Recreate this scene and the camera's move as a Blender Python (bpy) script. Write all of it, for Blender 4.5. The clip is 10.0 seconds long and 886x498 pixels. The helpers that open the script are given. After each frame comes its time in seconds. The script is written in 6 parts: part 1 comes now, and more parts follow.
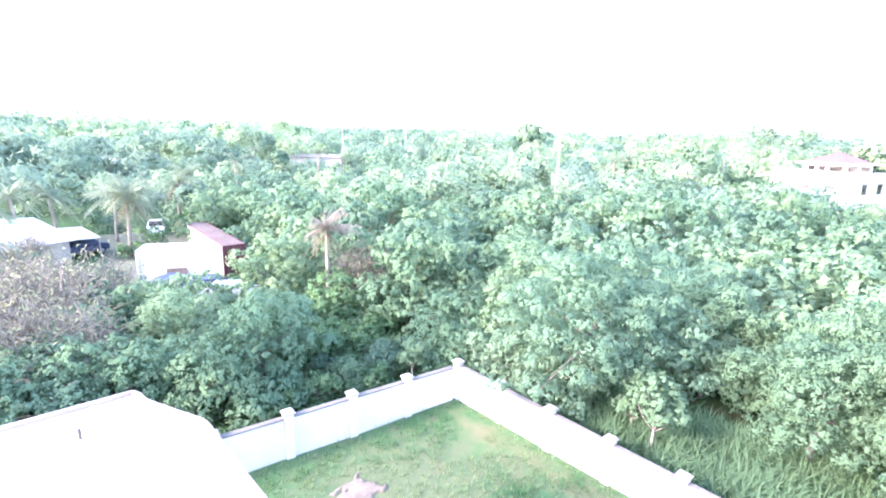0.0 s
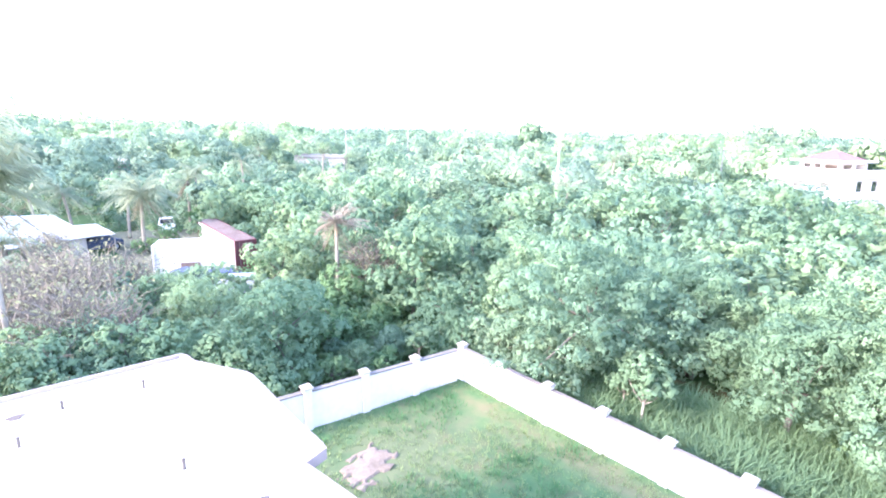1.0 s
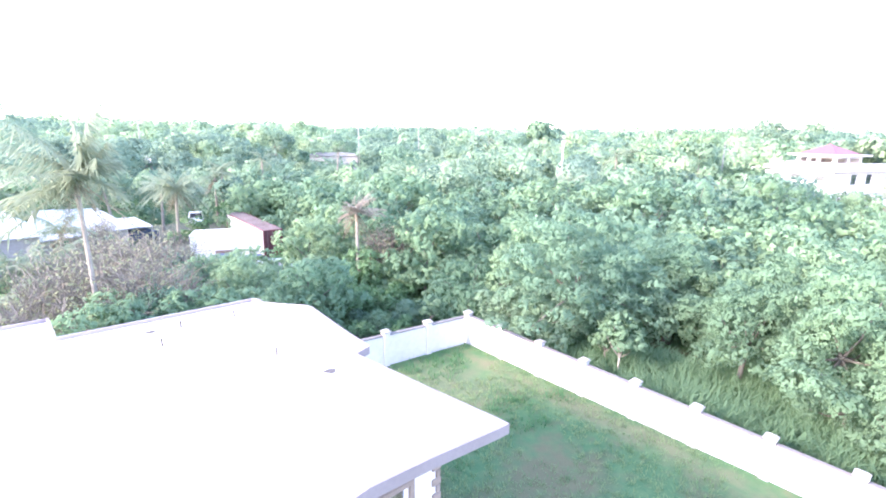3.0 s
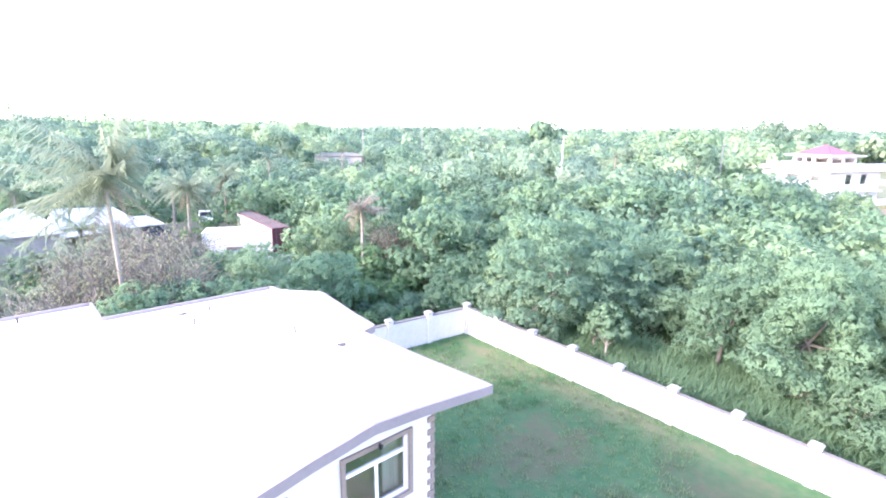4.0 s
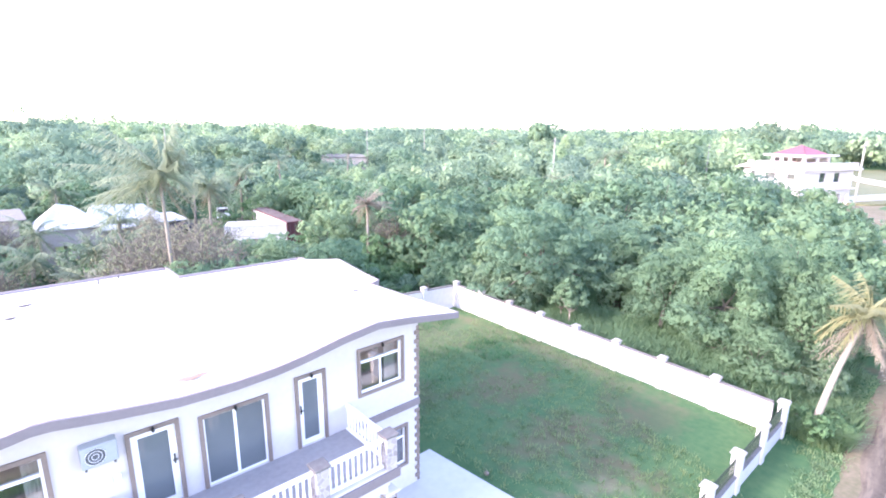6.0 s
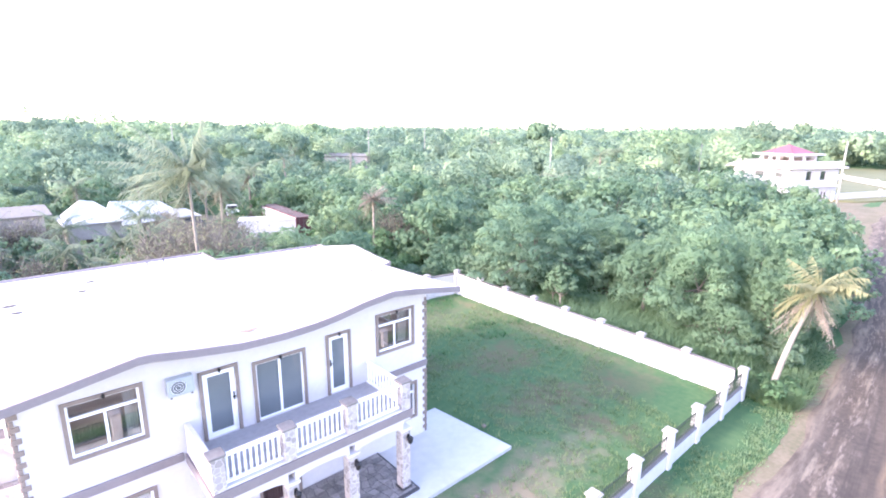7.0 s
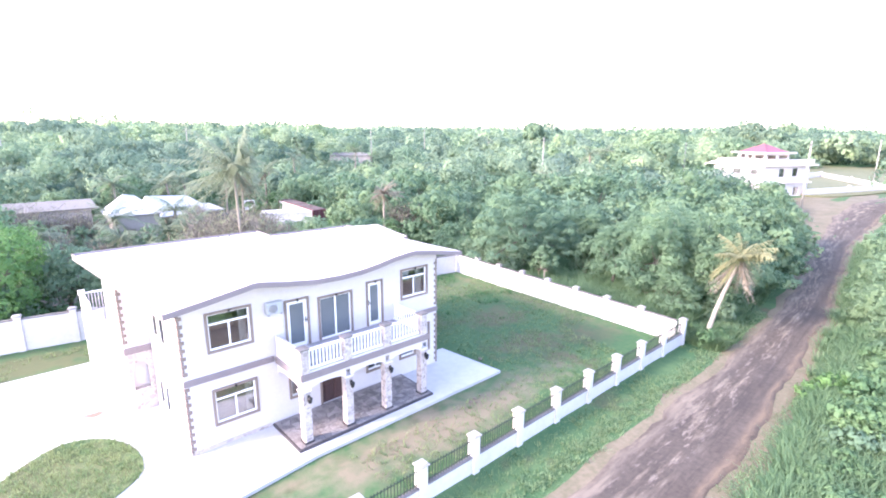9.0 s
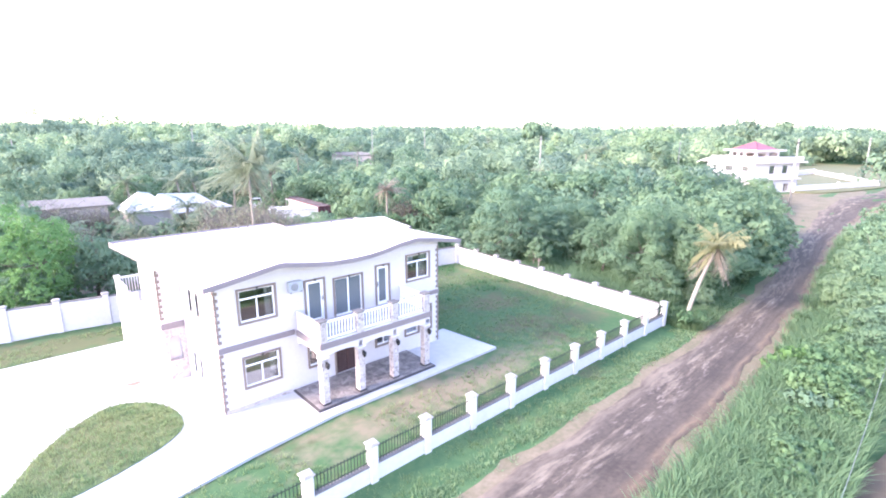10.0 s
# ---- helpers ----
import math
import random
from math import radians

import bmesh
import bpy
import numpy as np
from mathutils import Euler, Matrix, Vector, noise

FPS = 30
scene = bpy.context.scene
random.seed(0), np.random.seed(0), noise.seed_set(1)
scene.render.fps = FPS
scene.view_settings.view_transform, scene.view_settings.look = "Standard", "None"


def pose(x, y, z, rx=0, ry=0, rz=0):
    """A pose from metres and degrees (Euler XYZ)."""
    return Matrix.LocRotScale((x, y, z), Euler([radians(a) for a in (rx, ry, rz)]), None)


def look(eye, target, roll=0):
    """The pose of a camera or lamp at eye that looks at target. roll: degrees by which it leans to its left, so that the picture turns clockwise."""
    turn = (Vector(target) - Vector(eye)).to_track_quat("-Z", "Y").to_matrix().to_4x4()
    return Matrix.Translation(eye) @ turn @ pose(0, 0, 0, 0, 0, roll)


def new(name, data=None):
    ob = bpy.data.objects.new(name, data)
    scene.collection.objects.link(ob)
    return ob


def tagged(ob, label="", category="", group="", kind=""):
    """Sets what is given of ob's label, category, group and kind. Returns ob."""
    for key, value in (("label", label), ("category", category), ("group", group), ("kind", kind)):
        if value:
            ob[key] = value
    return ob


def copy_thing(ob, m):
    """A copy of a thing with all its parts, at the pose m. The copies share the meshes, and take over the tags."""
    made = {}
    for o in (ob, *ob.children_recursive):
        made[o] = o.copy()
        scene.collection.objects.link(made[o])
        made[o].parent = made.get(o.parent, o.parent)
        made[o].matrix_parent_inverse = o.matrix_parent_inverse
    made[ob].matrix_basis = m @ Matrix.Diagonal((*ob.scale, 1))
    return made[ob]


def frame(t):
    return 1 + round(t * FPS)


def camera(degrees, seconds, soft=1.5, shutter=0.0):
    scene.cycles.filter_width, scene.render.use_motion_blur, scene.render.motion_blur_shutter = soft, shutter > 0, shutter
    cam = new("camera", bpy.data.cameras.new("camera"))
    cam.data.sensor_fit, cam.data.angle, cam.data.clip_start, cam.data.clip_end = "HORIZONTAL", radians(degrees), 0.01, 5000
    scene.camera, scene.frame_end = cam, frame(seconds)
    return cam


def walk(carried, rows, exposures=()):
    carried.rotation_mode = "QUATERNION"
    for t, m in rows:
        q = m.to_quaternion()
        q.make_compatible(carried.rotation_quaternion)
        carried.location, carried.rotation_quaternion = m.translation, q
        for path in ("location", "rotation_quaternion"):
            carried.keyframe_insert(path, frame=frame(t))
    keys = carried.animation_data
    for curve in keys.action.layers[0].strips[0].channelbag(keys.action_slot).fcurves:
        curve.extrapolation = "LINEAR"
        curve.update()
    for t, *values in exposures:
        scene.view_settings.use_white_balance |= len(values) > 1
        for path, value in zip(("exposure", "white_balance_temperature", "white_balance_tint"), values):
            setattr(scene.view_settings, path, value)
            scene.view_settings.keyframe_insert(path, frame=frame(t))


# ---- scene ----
cam = camera(82.9, 10.0, soft=1.9)
PATH = [
    (0, (10.278, -1.753, 11.178), (11.628, -0.347, 10.73), 1.2),
    (0.5, (9.763, -2.165, 11.112), (11.111, -0.757, 10.665), 1.1),
    (1, (9.102, -2.774, 11.051), (10.447, -1.363, 10.604), 1.0),
    (1.5, (8.422, -3.507, 11.006), (9.761, -2.091, 10.557), 0.8),
    (2, (7.719, -4.267, 10.948), (9.049, -2.843, 10.496), 0.7),
    (2.5, (7.059, -5.012, 10.959), (8.38, -3.58, 10.507), 0.6),
    (4, (5.453, -7.157, 11.215), (6.755, -5.709, 10.76), 0.5),
    (4.5, (4.831, -8.073, 11.261), (6.13, -6.621, 10.808), 0.5),
    (5, (4.106, -9.219, 11.343), (5.401, -7.763, 10.889), 0.4),
    (5.5, (3.315, -10.458, 11.409), (4.606, -8.999, 10.958), 0.3),
    (7, (0.365, -13.685, 11.552), (1.657, -12.228, 11.097), 0.3),
    (7.5, (-0.805, -14.806, 11.589), (0.487, -13.349, 11.136), 0.2),
    (8, (-1.972, -15.947, 11.635), (-0.679, -14.49, 11.181), 0.3),
    (8.5, (-3.111, -17.121, 11.669), (-1.817, -15.665, 11.216), 0.2),
    (9, (-4.203, -18.271, 11.73), (-2.906, -16.818, 11.274), 0.2),
    (9.5, (-5.213, -19.388, 11.727), (-3.916, -17.935, 11.273), 0.0),
    (10, (-6.028, -20.267, 11.708), (-4.732, -18.814, 11.25), 0.0),
]
EXPOSURES = [(0, 3.93, 6500, 28), (2.5, 3.75, 6500, 28), (4.5, 3.39, 6550, 29), (5.5, 3.30, 6600, 29.5), (7.5, 3.30, 6750, 31.5), (10, 3.26, 6700, 30.5)]
walk(cam, [(t, look(eye, target, roll)) for t, eye, target, roll in PATH], EXPOSURES)

# ---- world and sun ----
SUN_ELEVATION, SUN_TURN = radians(27), radians(163)   # turn: anticlockwise from +x, where the sun stands
world = bpy.data.worlds.new("sky")
scene.world = world
world.use_nodes = True
wn = world.node_tree
sky = wn.nodes.new("ShaderNodeTexSky")
sky.sky_type = "NISHITA"
sky.sun_disc = False
sky.sun_elevation = SUN_ELEVATION
sky.sun_rotation = radians(90) - SUN_TURN
sky.air_density, sky.dust_density, sky.ozone_density = 1.0, 1.0, 1.0
wn.links.new(sky.outputs[0], wn.nodes["Background"].inputs[0])
wn.nodes["Background"].inputs[1].default_value = 0.15
sun_data = bpy.data.lights.new("sun", "SUN")
sun_data.energy, sun_data.angle, sun_data.color = 0.95, radians(10.0), (1.0, 0.92, 0.80)
sun = new("sun", sun_data)
sun_way = Vector((math.cos(SUN_TURN) * math.cos(SUN_ELEVATION), math.sin(SUN_TURN) * math.cos(SUN_ELEVATION), math.sin(SUN_ELEVATION)))
sun.matrix_world = look(sun_way * 200, (0, 0, 0))


# ---- materials ----
def material(name, colour, second=None, scale=4.0, rough=0.85, bump=0.0, bump_scale=40.0, spec=0.3, metal=0.0, stretch=(1, 1, 1), island=0.0, thing=0.0):
    """A surface of two colours mixed by noise at two scales, with fine relief."""
    m = bpy.data.materials.new(name)
    m.use_nodes = True
    n, l = m.node_tree.nodes, m.node_tree.links
    b = n["Principled BSDF"]
    b.inputs["Roughness"].default_value = rough
    b.inputs["Specular IOR Level"].default_value = spec
    b.inputs["Metallic"].default_value = metal
    second = second or tuple(c * 0.82 for c in colour)
    co, mp = n.new("ShaderNodeTexCoord"), n.new("ShaderNodeMapping")
    mp.inputs["Scale"].default_value = stretch
    l.new(co.outputs["Object"], mp.inputs[0])
    big, small = n.new("ShaderNodeTexNoise"), n.new("ShaderNodeTexNoise")
    big.inputs["Scale"].default_value, small.inputs["Scale"].default_value = scale * 0.22, scale * 2.3
    big.inputs["Detail"].default_value, small.inputs["Detail"].default_value = 4, 5
    l.new(mp.outputs[0], big.inputs[0]), l.new(mp.outputs[0], small.inputs[0])
    add = n.new("ShaderNodeMath")
    add.operation = "ADD"
    l.new(big.outputs[0], add.inputs[0]), l.new(small.outputs[0], add.inputs[1])
    last = add.outputs[0]
    for amount, source in ((island, ("ShaderNodeNewGeometry", "Random Per Island")), (thing, ("ShaderNodeObjectInfo", "Random"))):
        if amount:
            s, k = n.new(source[0]), n.new("ShaderNodeMath")
            k.operation, k.inputs[1].default_value = "MULTIPLY_ADD", amount
            k2 = n.new("ShaderNodeMath")
            k2.operation, k2.inputs[1].default_value = "SUBTRACT", amount / 2
            l.new(s.outputs[source[1]], k.inputs[0]), l.new(last, k.inputs[2]), l.new(k.outputs[0], k2.inputs[0])
            last = k2.outputs[0]
    ramp = n.new("ShaderNodeMapRange")
    ramp.inputs[1].default_value, ramp.inputs[2].default_value = 0.62, 1.38
    mix = n.new("ShaderNodeMix")
    mix.data_type = "RGBA"
    mix.inputs[6].default_value, mix.inputs[7].default_value = (*colour, 1), (*second, 1)
    l.new(last, ramp.inputs[0]), l.new(ramp.outputs[0], mix.inputs[0]), l.new(mix.outputs[2], b.inputs["Base Color"])
    if bump:
        t, bn = n.new("ShaderNodeTexNoise"), n.new("ShaderNodeBump")
        t.inputs["Scale"].default_value, t.inputs["Detail"].default_value = bump_scale, 6
        bn.inputs["Strength"].default_value, bn.inputs["Distance"].default_value = bump, 0.02
        l.new(mp.outputs[0], t.inputs[0]), l.new(t.outputs[0], bn.inputs["Height"]), l.new(bn.outputs[0], b.inputs["Normal"])
    return m


def leaf_material(name, colour, second, through_light=0.95, rough=0.7, scale=0.9, island=0.16, tint=0.0):
    m = material(name, colour, second, scale, rough, island=island, thing=0.0 if tint else 0.85, spec=0.02)
    n, l = m.node_tree.nodes, m.node_tree.links
    if tint:
        # each crown of a far wood has a tone of its own
        ramp = next(k for k in n if k.bl_idname == "ShaderNodeMapRange")
        before = ramp.inputs[0].links[0].from_socket
        own, sway = n.new("ShaderNodeAttribute"), n.new("ShaderNodeMath")
        own.attribute_name, sway.operation, sway.inputs[1].default_value = "tint", "MULTIPLY_ADD", tint
        l.new(own.outputs["Fac"], sway.inputs[0]), l.new(before, sway.inputs[2]), l.new(sway.outputs[0], ramp.inputs[0])
    b, out = n["Principled BSDF"], n["Material Output"]
    # light that passes through the blade adds to what it throws back
    tr, both, dim = n.new("ShaderNodeBsdfTranslucent"), n.new("ShaderNodeAddShader"), n.new("ShaderNodeMix")
    base = b.inputs["Base Color"].links[0].from_socket
    dim.data_type = "RGBA"
    dim.inputs[0].default_value = through_light
    dim.inputs[6].default_value = (0, 0, 0, 1)
    l.new(base, dim.inputs[7]), l.new(dim.outputs[2], tr.inputs[0])
    l.new(b.outputs[0], both.inputs[0]), l.new(tr.outputs[0], both.inputs[1]), l.new(both.outputs[0], out.inputs[0])
    return m


def stone_material(name, light, dark, mortar, cell, depth=0.5):
    """Irregular stones with recessed mortar."""
    m = material(name, light, dark, 6, 0.8, spec=0.3)
    n, l = m.node_tree.nodes, m.node_tree.links
    b = n["Principled BSDF"]
    co = n.new("ShaderNodeTexCoord")
    v, e = n.new("ShaderNodeTexVoronoi"), n.new("ShaderNodeTexVoronoi")
    e.feature = "DISTANCE_TO_EDGE"
    for k in (v, e):
        k.inputs["Scale"].default_value = 1 / cell
        l.new(co.outputs["Object"], k.inputs["Vector"])
    hsv = n.new("ShaderNodeSeparateColor")
    l.new(v.outputs["Color"], hsv.inputs[0])
    tone = n.new("ShaderNodeMix")
    tone.data_type = "RGBA"
    tone.inputs[6].default_value, tone.inputs[7].default_value = (*light, 1), (*dark, 1)
    l.new(hsv.outputs[0], tone.inputs[0])
    edge = n.new("ShaderNodeMapRange")
    edge.inputs[1].default_value, edge.inputs[2].default_value = 0.02, 0.07
    l.new(e.outputs["Distance"], edge.inputs[0])
    fin = n.new("ShaderNodeMix")
    fin.data_type = "RGBA"
    fin.inputs[6].default_value = (*mortar, 1)
    l.new(edge.outputs[0], fin.inputs[0]), l.new(tone.outputs[2], fin.inputs[7]), l.new(fin.outputs[2], b.inputs["Base Color"])
    bn = n.new("ShaderNodeBump")
    bn.inputs["Strength"].default_value, bn.inputs["Distance"].default_value = depth, 0.03
    l.new(edge.outputs[0], bn.inputs["Height"]), l.new(bn.outputs[0], b.inputs["Normal"])
    return m


PLASTER = material("white_plaster", (0.57, 0.537, 0.548), (0.51, 0.48, 0.49), 3, 0.85, 0.15, 60)
ROOF_PAINT = material("white_roof_coating", (0.84, 0.84, 0.83), (0.76, 0.76, 0.75), 1.5, 0.6, 0.1, 30)
WALL_PAINT = material("boundary_wall_paint", (0.60, 0.58, 0.59), (0.50, 0.48, 0.49), 2.0, 0.9, 0.25, 25)
LAVENDER = material("lavender_grey_trim", (0.222, 0.190, 0.196), (0.185, 0.157, 0.163), 5, 0.7, 0.1, 60)
SURROUND = material("taupe_window_surround", (0.235, 0.185, 0.163), (0.18, 0.142, 0.125), 6, 0.7, 0.1, 60)
COPING = material("grey_cement_coping", (0.19, 0.178, 0.172), (0.12, 0.112, 0.108), 4, 0.9, 0.3, 40)
CAP_STONE = material("pale_cement_cap", (0.40, 0.38, 0.372), (0.27, 0.255, 0.25), 4, 0.9, 0.3, 40)
FRAME_WHITE = material("white_aluminium", (0.82, 0.82, 0.83), (0.76, 0.76, 0.78), 5, 0.4)
BALCONY_FLOOR = material("grey_balcony_tile", (0.34, 0.325, 0.325), (0.26, 0.245, 0.25), 3, 0.6)
INTERIOR = material("interior_paint", (0.55, 0.53, 0.51), (0.48, 0.46, 0.44), 2, 0.9)
CURTAIN = material("white_curtain", (0.72, 0.72, 0.70), (0.62, 0.62, 0.60), 4, 0.9, stretch=(8, 8, 0.4))
PANE_BACKING = material("grey_pane_backing", (0.20, 0.20, 0.205), (0.15, 0.15, 0.155), 3, 0.9)
DARK_WOOD = material("dark_door_wood", (0.05, 0.03, 0.03), (0.09, 0.05, 0.05), 3, 0.45, stretch=(6, 6, 0.6))
BLACK_METAL = material("black_metal", (0.025, 0.025, 0.028), (0.045, 0.045, 0.045), 8, 0.5, metal=0.6)
RAIL_GREEN = material("dark_green_railing", (0.02, 0.04, 0.03), (0.035, 0.052, 0.04), 8, 0.5)
CONCRETE = material("pale_concrete", (0.52, 0.51, 0.505), (0.42, 0.41, 0.405), 1.2, 0.9, 0.3, 30)
SAND = material("pinkish_building_sand", (0.23, 0.185, 0.155), (0.12, 0.10, 0.075), 5, 0.95, 0.6, 20)
STONE = stone_material("stone_cladding", (0.47, 0.42, 0.41), (0.27, 0.24, 0.235), (0.50, 0.465, 0.455), 0.16)
PINK_STONE = stone_material("pink_stone_cladding", (0.47, 0.41, 0.385), (0.32, 0.275, 0.255), (0.53, 0.485, 0.465), 0.2)
FLAG = material("grey_flagstone", (0.125, 0.113, 0.112), (0.32, 0.295, 0.285), 9, 0.65, 0.4, 20, thing=0.5)
PLINTH_DARK = material("dark_slate_edge", (0.035, 0.032, 0.036), (0.07, 0.065, 0.068), 6, 0.6, 0.3, 20)
AC_GREY = material("air_conditioner_grille", (0.12, 0.125, 0.135), (0.08, 0.085, 0.09), 8, 0.5)
RED_ROOF = material("red_roof_sheet", (0.24, 0.075, 0.095), (0.19, 0.06, 0.075), 2, 0.6)
RED_STEEL = material("red_container_steel", (0.13, 0.045, 0.048), (0.09, 0.033, 0.035), 2, 0.6)
RUST_STEEL = material("rusted_container_roof", (0.12, 0.078, 0.068), (0.19, 0.15, 0.135), 2, 0.8)
WHITE_STEEL = material("white_container_steel", (0.58, 0.57, 0.56), (0.40, 0.38, 0.36), 3, 0.7)
TIN = material("pale_tin_roof", (0.53, 0.52, 0.52), (0.42, 0.41, 0.41), 1.5, 0.75)
TIN_BROWN = material("brownish_tin_roof", (0.15, 0.134, 0.115), (0.21, 0.195, 0.175), 1.5, 0.7)
OLD_WALL = material("old_cream_wall", (0.40, 0.36, 0.33), (0.29, 0.26, 0.235), 2, 0.9)
CAR_WHITE = material("white_car_paint", (0.75, 0.76, 0.78), (0.70, 0.71, 0.73), 3, 0.3, spec=0.5)
CAR_BLUE = material("dark_blue_car_paint", (0.03, 0.045, 0.09), (0.045, 0.065, 0.12), 3, 0.5, spec=0.25)
CAR_SILVER = material("silver_car_paint", (0.24, 0.28, 0.33), (0.20, 0.23, 0.27), 3, 0.5, spec=0.3)
AC_BODY = material("pale_blue_grey_casing", (0.37, 0.40, 0.43), (0.32, 0.35, 0.38), 5, 0.5)
RUBBER = material("tyre_rubber", (0.02, 0.02, 0.02), (0.03, 0.03, 0.03), 8, 0.8)
POLE = material("pale_concrete_pole", (0.30, 0.29, 0.27), (0.24, 0.23, 0.21), 4, 0.85)
CABLE = material("cable_sheath", (0.22, 0.25, 0.24), (0.17, 0.19, 0.18), 4, 0.7)
BARK = material("grey_brown_bark", (0.185, 0.170, 0.142), (0.105, 0.098, 0.083), 6, 0.95, 0.8, 30, stretch=(4, 4, 0.7))
PALE_BARK = material("pale_bark", (0.30, 0.27, 0.235), (0.18, 0.16, 0.135), 6, 0.9, 0.6, 25, stretch=(2, 2, 1.5))
TWIG = material("bare_grey_twigs", (0.205, 0.187, 0.160), (0.110, 0.099, 0.083), 5, 0.9, thing=0.4)
LEAF_MID = leaf_material("mid_green_leaves", (0.076, 0.130, 0.080), (0.112, 0.168, 0.098))
LEAF_EDGE = leaf_material("soft_mid_green_leaves", (0.070, 0.118, 0.074), (0.092, 0.146, 0.088), island=0.10)
LEAF_OLIVE = leaf_material("dull_olive_leaves", (0.105, 0.118, 0.072), (0.142, 0.146, 0.092))
LEAF_YELLOW = leaf_material("yellow_green_leaves", (0.076, 0.128, 0.077), (0.120, 0.173, 0.101))
LEAF_BLUE = leaf_material("blue_green_feathery_leaves", (0.068, 0.118, 0.078), (0.094, 0.152, 0.100), island=0.12)
LEAF_DARK = leaf_material("dark_green_leaves", (0.080, 0.132, 0.086), (0.116, 0.172, 0.112))
LEAF_BRIGHT = leaf_material("bright_green_leaves", (0.058, 0.128, 0.050), (0.090, 0.166, 0.064))
LEAF_ROADSIDE = leaf_material("roadside_shrub_leaves", (0.064, 0.122, 0.062), (0.092, 0.152, 0.078), island=0.10)
LEAF_PALM = leaf_material("palm_fronds", (0.108, 0.136, 0.094), (0.150, 0.174, 0.122))
LEAF_DRY = leaf_material("dry_brown_fronds", (0.138, 0.124, 0.090), (0.092, 0.082, 0.06))
LEAF_STRAW = leaf_material("yellowing_palm_fronds", (0.175, 0.175, 0.10), (0.115, 0.125, 0.068))
# LEAF_FAR and LEAF_FAR_LIGHT are paler than near leaves, imitating distance haze
LEAF_FAR = leaf_material("haze_paled_foliage", (0.074, 0.120, 0.078), (0.142, 0.190, 0.124), 0.95, 0.7, 0.5, 0.12, 0.5)
LEAF_FAR_DARK = leaf_material("distant_dark_foliage", (0.064, 0.104, 0.076), (0.104, 0.148, 0.106), 0.95, 0.7, 0.5, 0.12, 0.5)
LEAF_FAR_LIGHT = leaf_material("haze_paled_light_foliage", (0.098, 0.148, 0.086), (0.160, 0.206, 0.126), 0.95, 0.7, 0.5, 0.12, 0.5)
LEAF_HUSK = leaf_material("bleached_dead_fronds", (0.21, 0.185, 0.155), (0.14, 0.12, 0.10))
GRASS_TALL = leaf_material("tall_cane_grass", (0.046, 0.092, 0.055), (0.078, 0.130, 0.073), 0.9)
GRASS_ROAD = leaf_material("pale_roadside_grass", (0.070, 0.122, 0.066), (0.108, 0.158, 0.085))
GRASS_SHORT = leaf_material("lawn_grass_blades", (0.040, 0.098, 0.044), (0.125, 0.155, 0.078))


def glass_material():
    m = bpy.data.materials.new("window_glass")
    m.use_nodes = True
    b = m.node_tree.nodes["Principled BSDF"]
    b.inputs["Base Color"].default_value = (0.75, 0.80, 0.82, 1)
    b.inputs["Roughness"].default_value = 0.02
    b.inputs["Transmission Weight"].default_value = 1.0
    b.inputs["IOR"].default_value = 2.6
    return m


GLASS = glass_material()
# opaque door pane; its grey-blue base colour stands in for reflected sky
SKY_TONED_DOOR = material("sky_toned_door_glass", (0.105, 0.125, 0.138), (0.135, 0.155, 0.165), 0.6, 0.06, spec=0.8)
# opaque side-window pane, its grey lightened to imitate sky reflection
SKY_TONED_PANE = material("sky_toned_window_glass", (0.26, 0.28, 0.285), (0.30, 0.32, 0.325), 0.5, 0.08, spec=0.8)


